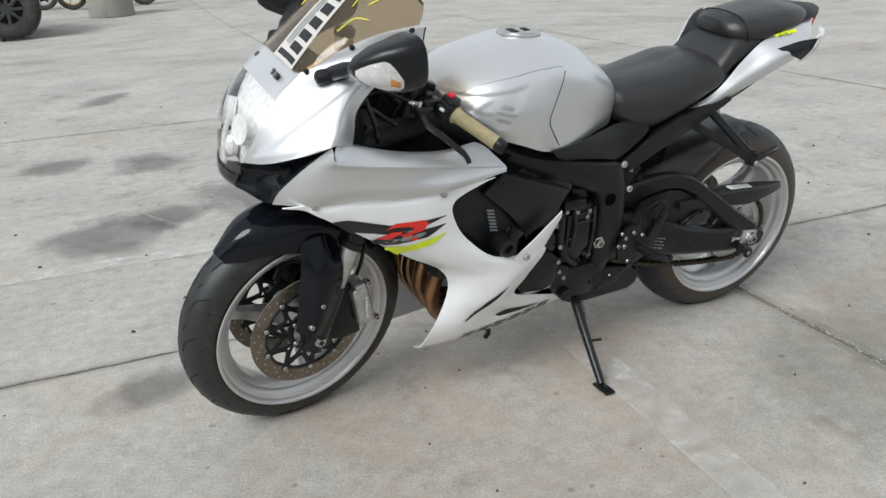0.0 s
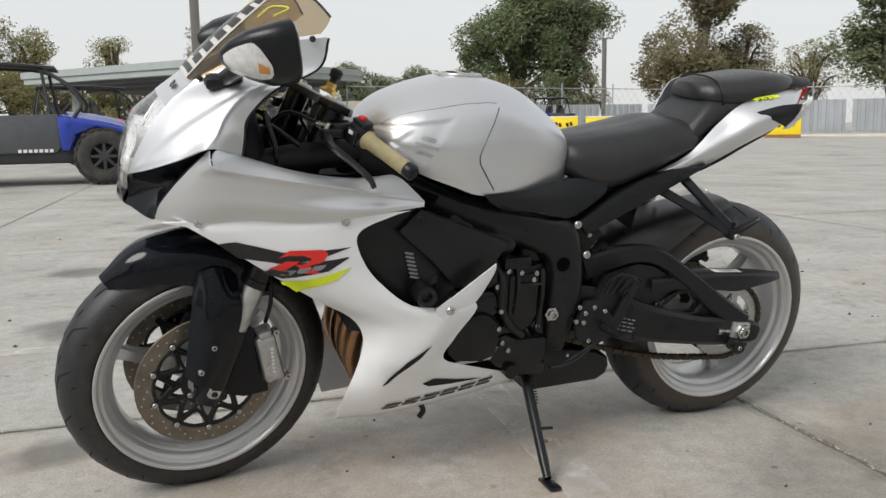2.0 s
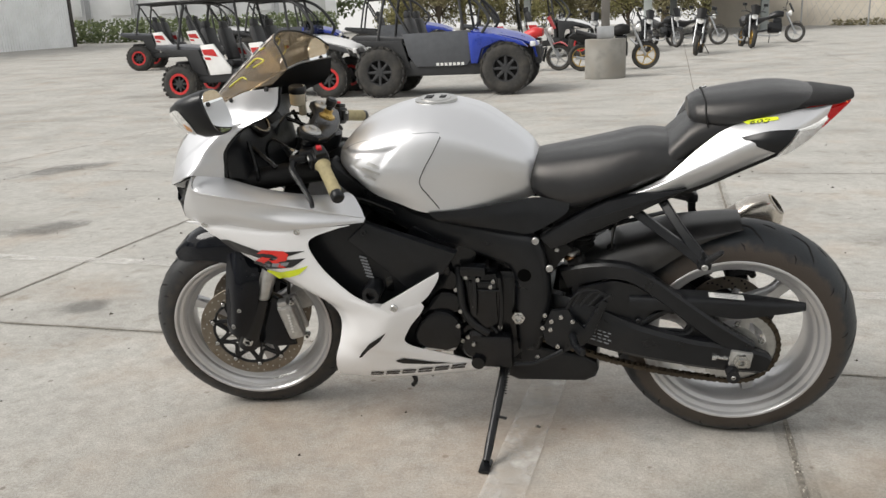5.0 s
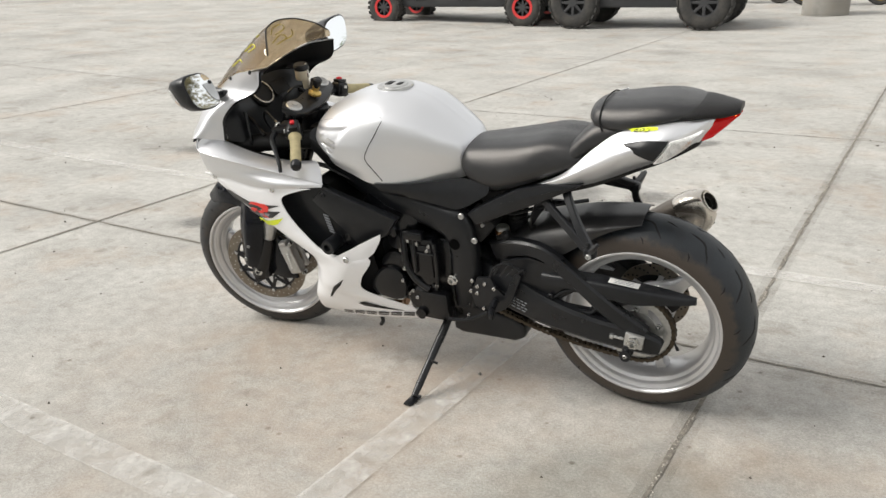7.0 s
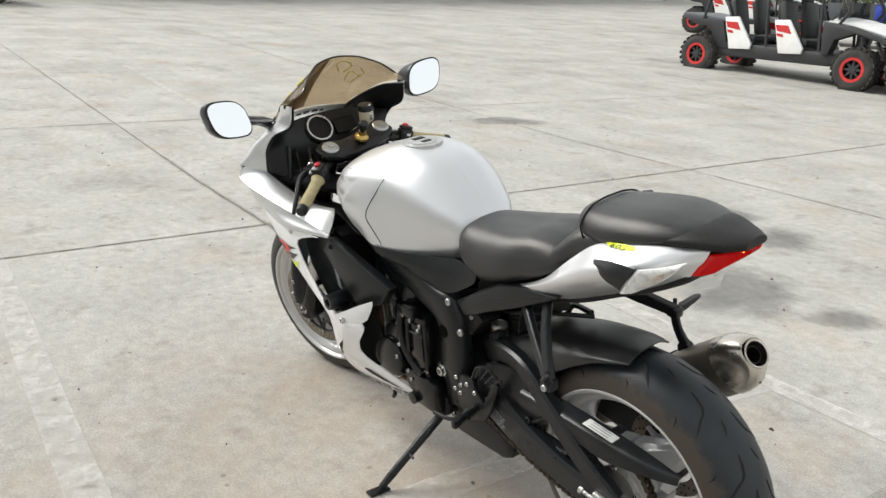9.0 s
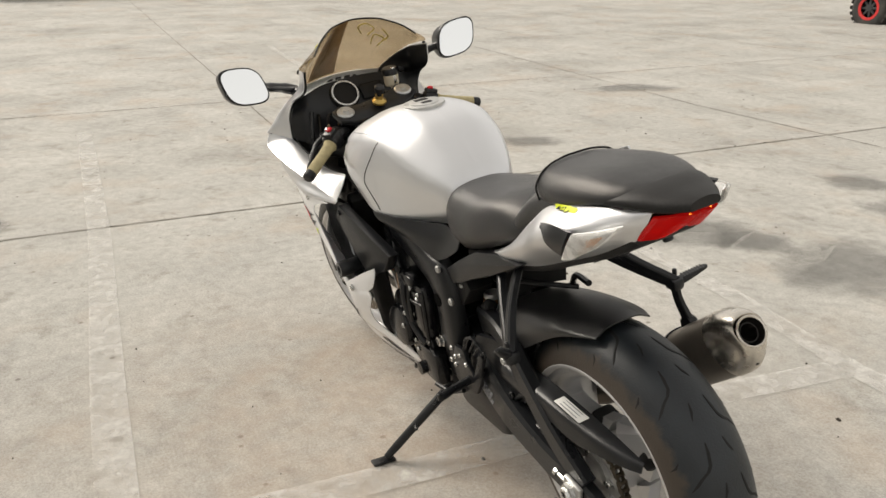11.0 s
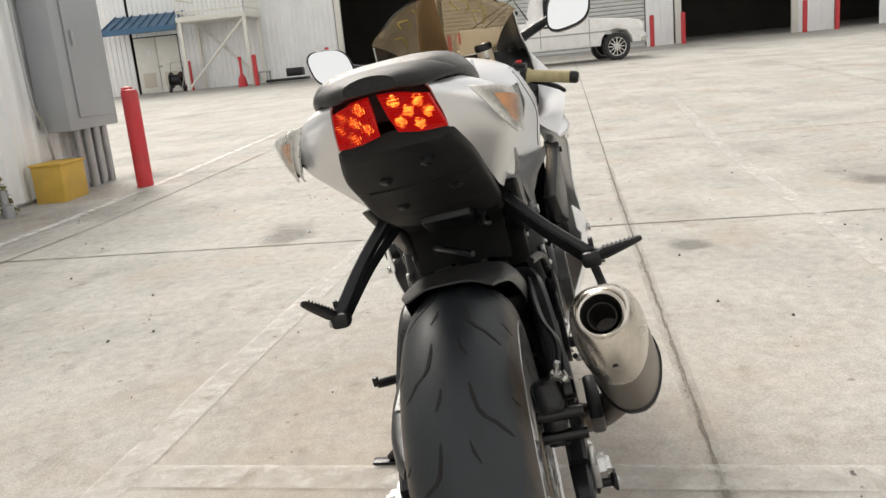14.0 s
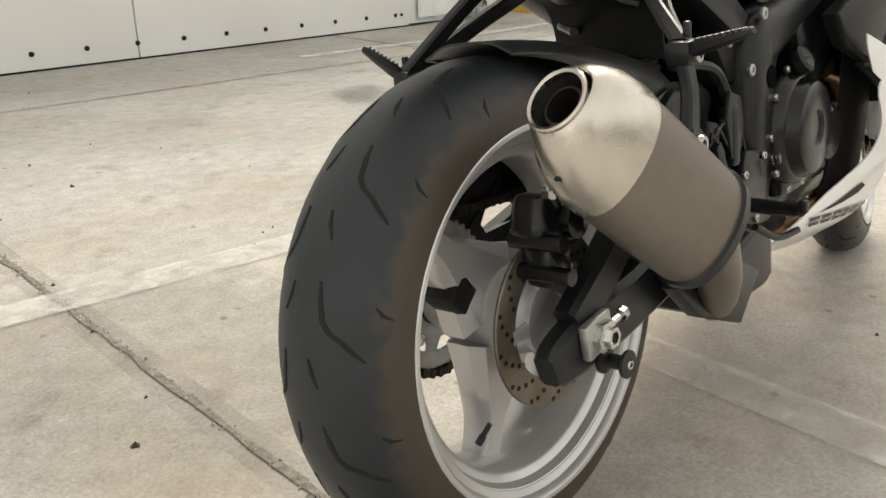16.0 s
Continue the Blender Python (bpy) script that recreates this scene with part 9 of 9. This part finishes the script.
# hedge by the warehouse
rnd = random.Random(5)
v, f = leafball([(Vector((-33 + 0.8 * k, 44.5 + 0.35 * k, 2.0)), 0.8) for k in range(20)], 0.12, 6000, rnd, 1.0)
me = bpy.data.meshes.new("hedge")
me.from_pydata(v, [], f)
me.materials.append(M_LEAF)
tagged(new("hedge", me), "clipped green hedge before the warehouse", "hedge", kind="stuff")
rnd = random.Random(6)
v, f = leafball([(Vector((11.5 + 0.55 * k, 42.2 - 0.15 * k, rise(12, 42) + 0.1)), 0.3) for k in range(13)], 0.07, 1500, rnd, 0.7)
me = bpy.data.meshes.new("weeds")
me.from_pydata(v, [], f)
me.materials.append(M_LEAFB)
tagged(new("weeds", me), "dry brown weeds at the foot of the wall", "weeds", kind="stuff")


# ---- workshop behind, with its doors, canopy and stair platform
ws_wall = tagged(empty("wall_workshop"), "white corrugated workshop wall", "wall", kind="structure")
XW = -29.0
FACE = Matrix(((0, 1, 0, XW), (1, 0, 0, 0), (0, 0, 1, 0), (0, 0, 0, 1)))
GZ = rise(XW, 0)
for y0, y1, z0, z1 in ((-16.2, -14.5, GZ, 6.5), (-14.5, -12.7, GZ + 2.15, 6.5), (-12.7, -6.35, GZ, 6.5), (-6.35, -3.2, 5.0, 6.5), (-3.2, -2.45, GZ, 6.5), (-2.45, 5.0, 4.9, 6.5), (5.0, 6.15, GZ, 6.5), (6.15, 10.25, 4.6, 6.5), (10.25, 11.7, GZ, 6.5), (11.7, 13.2, GZ + 2.6, 6.5), (13.2, 24, GZ, 6.5), (24, 28, 4.8, 6.5), (28, 40, GZ, 6.5)):
    o = part("wall_sheet", corrugated(y1 - y0, z1 - z0), M_WALLW, ws_wall)
    o.matrix_basis = FACE @ Matrix.Translation((y0, 0, z0))
# the gloom inside the workshop is put into the walls' dark colour
tagged(part("wall_workshop_back", join(rbox((XW - 8.2, 12, 3.2), (0.2, 57, 6.4), 0), rbox((XW - 4, -16.2, 3.2), (8.2, 0.2, 6.4), 0), rbox((XW - 4, 40, 3.2), (8.2, 0.2, 6.4), 0)), mat("interior_wall_with_gloom", (0.05, 0.045, 0.04), 0.8, 0, 0.2, 1)), "back wall of the workshop, coloured dark for the dim interior", "wall", kind="structure")
tagged(part("roof_workshop", rbox((XW - 4.1, 12, 6.55), (8.6, 57, 0.15), 0.01), M_WALLW), "workshop roof", "roof", kind="structure")
for y in (-6.35, -3.2, 6.15, 10.25):
    tagged(part("trim", rbox((XW + 0.06, y, GZ + 2.2), (0.14, 0.22, 4.6), 0.01), M_CAGE), "white door edge trim", "trim", kind="structure")
rd = tagged(empty("roller_door", pose(XW - 0.05, 0, 0)), "pale closed roller shutter", "roller door", kind="structure")
for k in range(30):
    part("slat", rbox((0, 1.27, GZ + 0.07 + 0.14 * k), (0.05, 7.4, 0.125), 0.01), M_ROLLER, rd)
bd = tagged(empty("door_workshop", pose(XW + 0.03, -13.6, GZ)), "pale double door with small vents under a blue canopy", "door", kind="structure")
for s in (-1, 1):
    lf = part("leaf", rbox((0, 0.44 * s, 1.06), (0.06, 0.86, 2.1), 0.01), M_CAGE, bd)
    part("vent", rbox((0.035, 0.44 * s, 0.5), (0.02, 0.5, 0.55), 0.005), M_WALLP, lf)
part("door_notice", rbox((0.036, -0.3, 1.55), (0.01, 0.16, 0.22), 0), M_LABEL, bd)
part("door_handle", rbox((0.05, 0.06, 1.0), (0.05, 0.16, 0.05), 0.01), M_STEELGREY, bd)
aw = tagged(empty("door_canopy"), "blue ribbed metal canopy over the double door", "canopy")
part("roof", sheet([[(XW + 0.05, -15.0, GZ + 2.95), (XW + 0.05, -12.3, GZ + 2.95)], [(XW + 1.3, -15.1, GZ + 2.4), (XW + 1.3, -12.2, GZ + 2.4)]], 3, 3, 0.06), M_BLUEROOF, aw)
for k in range(9):
    part("seam", tube([(XW + 0.05, -15.0 + 0.335 * k, GZ + 2.98), (XW + 1.3, -15.08 + 0.355 * k, GZ + 2.43)], 0.025, 6), M_BLUEROOF, aw)
part("fascia", rbox((XW + 1.3, -13.65, GZ + 2.32), (0.06, 2.9, 0.2), 0.01), M_BLUEROOF, aw)
pl = tagged(empty("stair_platform"), "cream steel platform with a barred cage on braced legs", "platform")
part("deck", rbox((XW + 1.0, -10.6, GZ + 2.5), (1.9, 2.6, 0.18), 0.01), M_CAGE, pl)
for x, y in ((XW + 0.2, -11.8), (XW + 0.2, -9.4), (XW + 1.85, -11.8), (XW + 1.85, -9.4)):
    part("leg", rbox((x, y, GZ + 1.22), (0.12, 0.12, 2.44), 0.005), M_CAGE, pl)
for y0, y1 in ((-11.8, -9.4), (-9.4, -11.8)):
    part("brace", tube([(XW + (1.85 if y0 < y1 else 0.2), y0, GZ + 0.05), (XW + (1.85 if y0 < y1 else 0.2), y1, GZ + 2.4)], 0.05, 6), M_CAGE, pl)
for z in (GZ + 2.75, GZ + 3.2, GZ + 3.75):
    part("rail", tube([(XW + 0.1, -11.85, z), (XW + 1.9, -11.85, z), (XW + 1.9, -9.35, z), (XW + 0.1, -9.35, z)], 0.03, 6), M_CAGE, pl)
for k in range(16):
    part("bar", rbox((XW + 1.9, -11.85 + k * 0.1667, GZ + 3.2), (0.03, 0.03, 1.2), 0), M_CAGE, pl)
for k in range(10):
    part("bar", rbox((XW + 0.1 + k * 0.2, -9.35, GZ + 3.2), (0.03, 0.03, 1.2), 0), M_CAGE, pl)


def bollard(x, y, h=0.95, r=0.075):
    b = part("bollard", lathe([(r * 1.02, 0), (r, 0.01), (r, h - 0.03), (r * 0.9, h - 0.008), (0.0001, h)], (0, 0, 0), (0, 0, 1), 24), M_BOLLARD)
    b.matrix_basis = pose(x, y, rise(x, y))
    tagged(b, "red-painted steel bollard standing on concrete", "bollard", "red bollards")


bollard(-4.80, -3.48, 0.90)
for x, y in ((-28.4, -12.2), (-27.0, -9.2), (-28.3, -6.8), (-28.3, -2.9), (-28.3, -2.2), (-28.3, 5.1), (-28.3, 6.2), (-28.3, 10.4), (-28.3, 11.5), (-27.8, 14.5), (-27.8, 18.0), (-26.5, -16.4), (-26.0, -15.9)):
    bollard(x, y, 1.1, 0.08)
hr = tagged(empty("hose_reel", pose(-28.0, -12.6, rise(-28, -12.6))), "black hose reel on a two-wheeled cart", "hose reel")
part("reel", lathe([(0.1, -0.2), (0.3, -0.2), (0.3, -0.17), (0.2, -0.16), (0.2, 0.16), (0.3, 0.17), (0.3, 0.2), (0.1, 0.2)], (0, 0, 0.45), (0, 1, 0), 24, True), M_BLACK, hr)
part("cart_frame", join(tube([(0.25, -0.25, 0.1), (-0.1, -0.25, 0.5), (-0.25, -0.25, 1.1), (-0.25, 0.25, 1.1), (-0.1, 0.25, 0.5), (0.25, 0.25, 0.1)], 0.02, 8)), M_STEELGREY, hr)
for y in (-0.28, 0.28):
    part("wheel", lathe([(0.04, -0.03), (0.14, -0.03), (0.14, 0.03), (0.04, 0.03)], (0, y, 0.14), (0, 1, 0), 18, True), M_BLACK, hr)
lift = tagged(empty("motorcycle_lift", pose(-27.6, -8.2, rise(-27.6, -8.2))), "low black steel lift table on the concrete", "lift table")
part("table", join(rbox((0, 0, 0.1), (0.7, 1.5, 0.1), 0.02), rbox((0, 0.3, 0.35), (0.5, 0.6, 0.3), 0.05)), M_BLACK, lift)
part("tray", join(rbox((0.1, -0.9, 0.45), (0.5, 0.5, 0.06), 0.01), *[rbox((0.1 + a, -0.9 + b, 0.22), (0.05, 0.05, 0.44), 0) for a in (-0.2, 0.2) for b in (-0.2, 0.2)]), M_STEELGREY, lift)
bucket_ob = part("butt_bin", join(lathe([(0.16, 0), (0.17, 0.05), (0.14, 0.3), (0.05, 0.45), (0.045, 0.95), (0.07, 0.97), (0.07, 1.05), (0.0001, 1.08)], (0, 0, 0), (0, 0, 1), 20)), M_BOLLARD)
bucket_ob.matrix_basis = pose(-27.2, -9.8, rise(-27.2, -9.8))
tagged(bucket_ob, "red bottle-shaped ash bin by the platform", "bin")


# ---- white pickup
def pickup(at):
    t = tagged(empty("pickup_truck", at), "white single-cab pickup with black and chrome wheels", "pickup truck")
    mk = local(t)
    W = 1.9
    side = [(-1.25, 0.52), (-1.28, 1.0), (-1.22, 1.18), (0.72, 1.18), (0.80, 1.20), (2.10, 1.20), (2.45, 1.17), (3.35, 1.10), (3.72, 1.02), (3.80, 0.80), (3.84, 0.55), (3.78, 0.45), (3.48, 0.45), (3.45, 0.62), (3.32, 0.80), (3.05, 0.86), (2.78, 0.80), (2.64, 0.62), (2.60, 0.42),
            (0.46, 0.42), (0.42, 0.62), (0.28, 0.80), (0.0, 0.86), (-0.28, 0.80), (-0.42, 0.62), (-0.46, 0.48)]
    mk("body", prism(side, 0, W, 0.03), M_WHITEP, "white painted body")
    mk("cab", loft([[Vector((0.80, 0.06, 1.18)), Vector((2.35, 0.06, 1.18)), Vector((2.35, W - 0.06, 1.18)), Vector((0.80, W - 0.06, 1.18))], [Vector((0.86, 0.14, 1.55)), Vector((1.98, 0.14, 1.55)), Vector((1.98, W - 0.14, 1.55)), Vector((0.86, W - 0.14, 1.55))], [Vector((0.92, 0.22, 1.86)), Vector((1.68, 0.22, 1.86)), Vector((1.68, W - 0.22, 1.86)), Vector((0.92, W - 0.22, 1.86))], [Vector((1.0, 0.3, 1.9)), Vector((1.6, 0.3, 1.9)), Vector((1.6, W - 0.3, 1.9)), Vector((1.0, W - 0.3, 1.9))]]), M_WHITEP)
    for y, s in ((0.05, -1), (W - 0.05, 1)):
        mk("side_window", prism([(1.08, 1.24), (2.14, 1.24), (1.74, 1.78), (1.08, 1.78)], min(y, y + 0.10 * -s), max(y, y + 0.10 * -s), 0.01), M_GLOSS, "dark side window")
        mk("door_seam", join(rbox((0.95, y + 0.052 * s, 0.85), (0.012, 0.004, 0.75), 0), rbox((2.30, y + 0.052 * s, 0.82), (0.012, 0.004, 0.7), 0)), M_DARK)
        mk("rub_strip", rbox((1.5, y + 0.056 * s, 0.80), (2.6, 0.02, 0.035), 0.005), M_STEELGREY)
        mk("door_handle", rbox((1.12, y + 0.06 * s, 1.04), (0.16, 0.03, 0.05), 0.01), M_BLACK)
        mk("wing_mirror", rbox((2.16, y + 0.16 * s, 1.26), (0.12, 0.2, 0.16), 0.03), M_BLACK)
        mk("tail_lamp", rbox((-1.255, y, 0.98), (0.06, 0.12, 0.3), 0.01), M_REDP)
        mk("headlamp", rbox((3.72, y + 0.02 * -s, 0.86), (0.14, 0.2, 0.2), 0.02), M_REFLECT)
    mk("windscreen", sheet([[(2.36, 0.14, 1.20), (2.36, W - 0.14, 1.20)], [(1.72, 0.26, 1.84), (1.72, W - 0.26, 1.84)]], 4, 4, 0.02, 0.02), M_GLOSS)
    mk("bed_floor", rbox((-0.25, W / 2, 1.184), (1.9, 1.5, 0.004), 0), M_DARK)
    mk("front_bumper", rbox((3.78, W / 2, 0.56), (0.18, W + 0.02, 0.26), 0.05), M_CHROME)
    mk("rear_bumper", rbox((-1.30, W / 2, 0.56), (0.14, W - 0.1, 0.18), 0.03), M_CHROME)
    mk("ladder_rack", join(tube([(-0.9, 0.3, 1.2), (0.3, 0.4, 1.9), (0.7, 0.5, 1.3)], 0.02, 6), tube([(-0.5, 0.9, 1.2), (0.2, 0.9, 1.7)], 0.02, 6)), M_DARK)
    for x in (0, 3.05):
        for y, s in ((0.0, 1), (W - 0.26, 1)):
            w = empty("wheel")
            w.parent = t
            w.matrix_basis = Matrix.Translation((x, y, 0.37))
            part("tyre", lathe([(0.25, 0), (0.34, 0), (0.37, 0.04), (0.37, 0.22), (0.34, 0.26), (0.25, 0.26)], (0, 0, 0), (0, 1, 0), 32, True), M_RUBBER, w)
            part("rim", join(lathe([(0.235, 0.005), (0.26, 0.0), (0.26, 0.24), (0.235, 0.24)], (0, 0, 0), (0, 1, 0), 28, True), *[spoke((0, 0.03 if y < 1 else 0.23, 0), k * 0.5236, 0.03, 0.245, 0.05, 0.028, 0.03) for k in range(12)], lathe([(0.06, 0.0), (0.06, 0.26)], (0, 0, 0), (0, 1, 0), 12)), M_CHROME, w)
            part("rim_back", lathe([(0.24, 0.10), (0.24, 0.12)], (0, 0, 0), (0, 1, 0), 24), M_DARK, w)
    return t


pickup(Matrix.Translation((-20.55, -0.10, rise(-20.6, 0))) @ Matrix.Rotation(radians(96), 4, "Z"))

# ---- near building: wall with panels, sign, electric cabinet
WY = -4.30
nw = tagged(empty("wall_near"), "white metal-clad wall of the next building", "wall", kind="structure")
part("core", rbox((2.1, WY - 0.16, 1.72), (15.6, 0.2, 3.44), 0), M_WALLW, nw)
for k in range(4):
    part("flat_panel", rbox((-2.95 + 1.22 + 2.44 * k, WY - 0.02, 1.727), (2.43, 0.03, 3.43), 0.003), M_PANEL, nw, "flat white wall panel")
cs = part("ribbed_sheet", corrugated(2.6, 3.38, 0.18, 0.03), M_WALLW, nw)
cs.matrix_basis = Matrix.Translation((-5.6, WY - 0.03, 0.06))
part("corner_trim", rbox((-5.62, WY - 0.05, 1.72), (0.10, 0.16, 3.46), 0.005), M_CAGE, nw)
part("foot_gap", rbox((2.1, WY - 0.05, 0.007), (15.6, 0.08, 0.012), 0), M_DARK, nw)
for k in range(22):
    part("panel_screw", lathe([(0.016, 0), (0.014, 0.008), (0.0001, 0.010)], (-2.78 + 0.325 * k, WY - 0.004, 0.10), (0, 1, 0), 10), M_DARK, nw)
for k in range(9):
    part("panel_screw", lathe([(0.014, 0), (0.012, 0.008), (0.0001, 0.010)], (-2.85, WY - 0.004, 0.1 + 0.32 * k), (0, 1, 0), 10), M_DARK, nw)
sg = tagged(empty("wall_sign", pose(-2.45, WY + 0.004, 0.78)), "dark diamond sign with a red emblem on the white wall", "sign")
dm = lambda r, y0, y1: prism([(0, r), (r * 0.86, 0), (0, -r), (-r * 0.86, 0)], y0, y1, 0)  # noqa: E731
part("plate", dm(0.34, 0, 0.008), M_DECALBLK, sg)
part("border", dm(0.31, 0.008, 0.010), M_LABEL, sg)
part("field", dm(0.285, 0.010, 0.012), M_DECALBLK, sg)
part("emblem", join(lathe([(0.075, 0.0125), (0.115, 0.0125), (0.115, 0.015), (0.075, 0.015)], (0.03, 0, 0.01), (0, 1, 0), 24, True), rbox((-0.04, 0.014, 0.02), (0.16, 0.003, 0.04), 0), rbox((-0.05, 0.014, -0.06), (0.045, 0.003, 0.16), 0)), M_REDP, sg, "red emblem as plain shapes")
cab = tagged(empty("electric_cabinet", pose(-5.08, WY + 0.02, 0)), "grey steel electric cabinet with conduits below", "electric cabinet")
bx = part("box", rbox((0, 0.14, 1.62), (0.92, 0.28, 2.0), 0.01), M_WALLG, cab, "grey steel box")
part("door", rbox((-0.05, 0.29, 1.65), (0.66, 0.02, 1.85), 0.006), M_WALLG, bx)
part("latch", rbox((0.2, 0.31, 1.45), (0.03, 0.03, 0.14), 0.005), M_STEELGREY, bx)
for k in range(7):
    part("conduit", lathe([(0.03 + 0.006 * (k % 3), 0), (0.03 + 0.006 * (k % 3), 0.64)], (-0.42 + 0.085 * k, 0.12 + 0.05 * (k % 2), 0), (0, 0, 1), 12), M_STEELGREY, cab)
part("wire", tube([(0.62, 0.03, 2.4), (0.60, 0.04, 1.0), (0.50, 0.05, 0.72), (0.44, 0.05, 0.36)], 0.014, 8, 16), M_STEELGREY, cab)
yb = part("utility_box", join(rbox((0, 0, 0.18), (0.40, 0.28, 0.36), 0.01), rbox((0, 0, 0.365), (0.43, 0.31, 0.02), 0.005)), M_YBOX)
yb.matrix_basis = pose(-4.45, WY + 0.20, 0)
tagged(yb, "faded yellow steel box standing against the wall", "utility box")
st = part("pipe_stub", join(lathe([(0.03, 0), (0.03, 0.24), (0.0001, 0.25)], (0, 0, 0), (0, 0, 1), 12), lathe([(0.045, 0), (0.045, 0.12)], (0.05, 0.05, 0), (0, 0, 1), 12)), M_STEELGREY)
st.matrix_basis = pose(-3.72, WY + 0.12, 0)
tagged(st, "rusty pipe stub at the foot of the wall", "pipe")
bollard(-5.95, -4.05, 0.9, 0.06)

rnd = random.Random(8)
v, f = leafball([(Vector((-3.78 + 0.03 * k, WY + 0.10, 0.06 + 0.09 * k)), 0.07 - 0.008 * k) for k in range(5)], 0.022, 420, rnd, 1.2)
me = bpy.data.meshes.new("weeds")
me.from_pydata(v, [], f)
me.materials.append(M_LEAFY)
tagged(new("weeds", me), "dry straw-coloured weed at the foot of the wall", "weeds", kind="stuff")
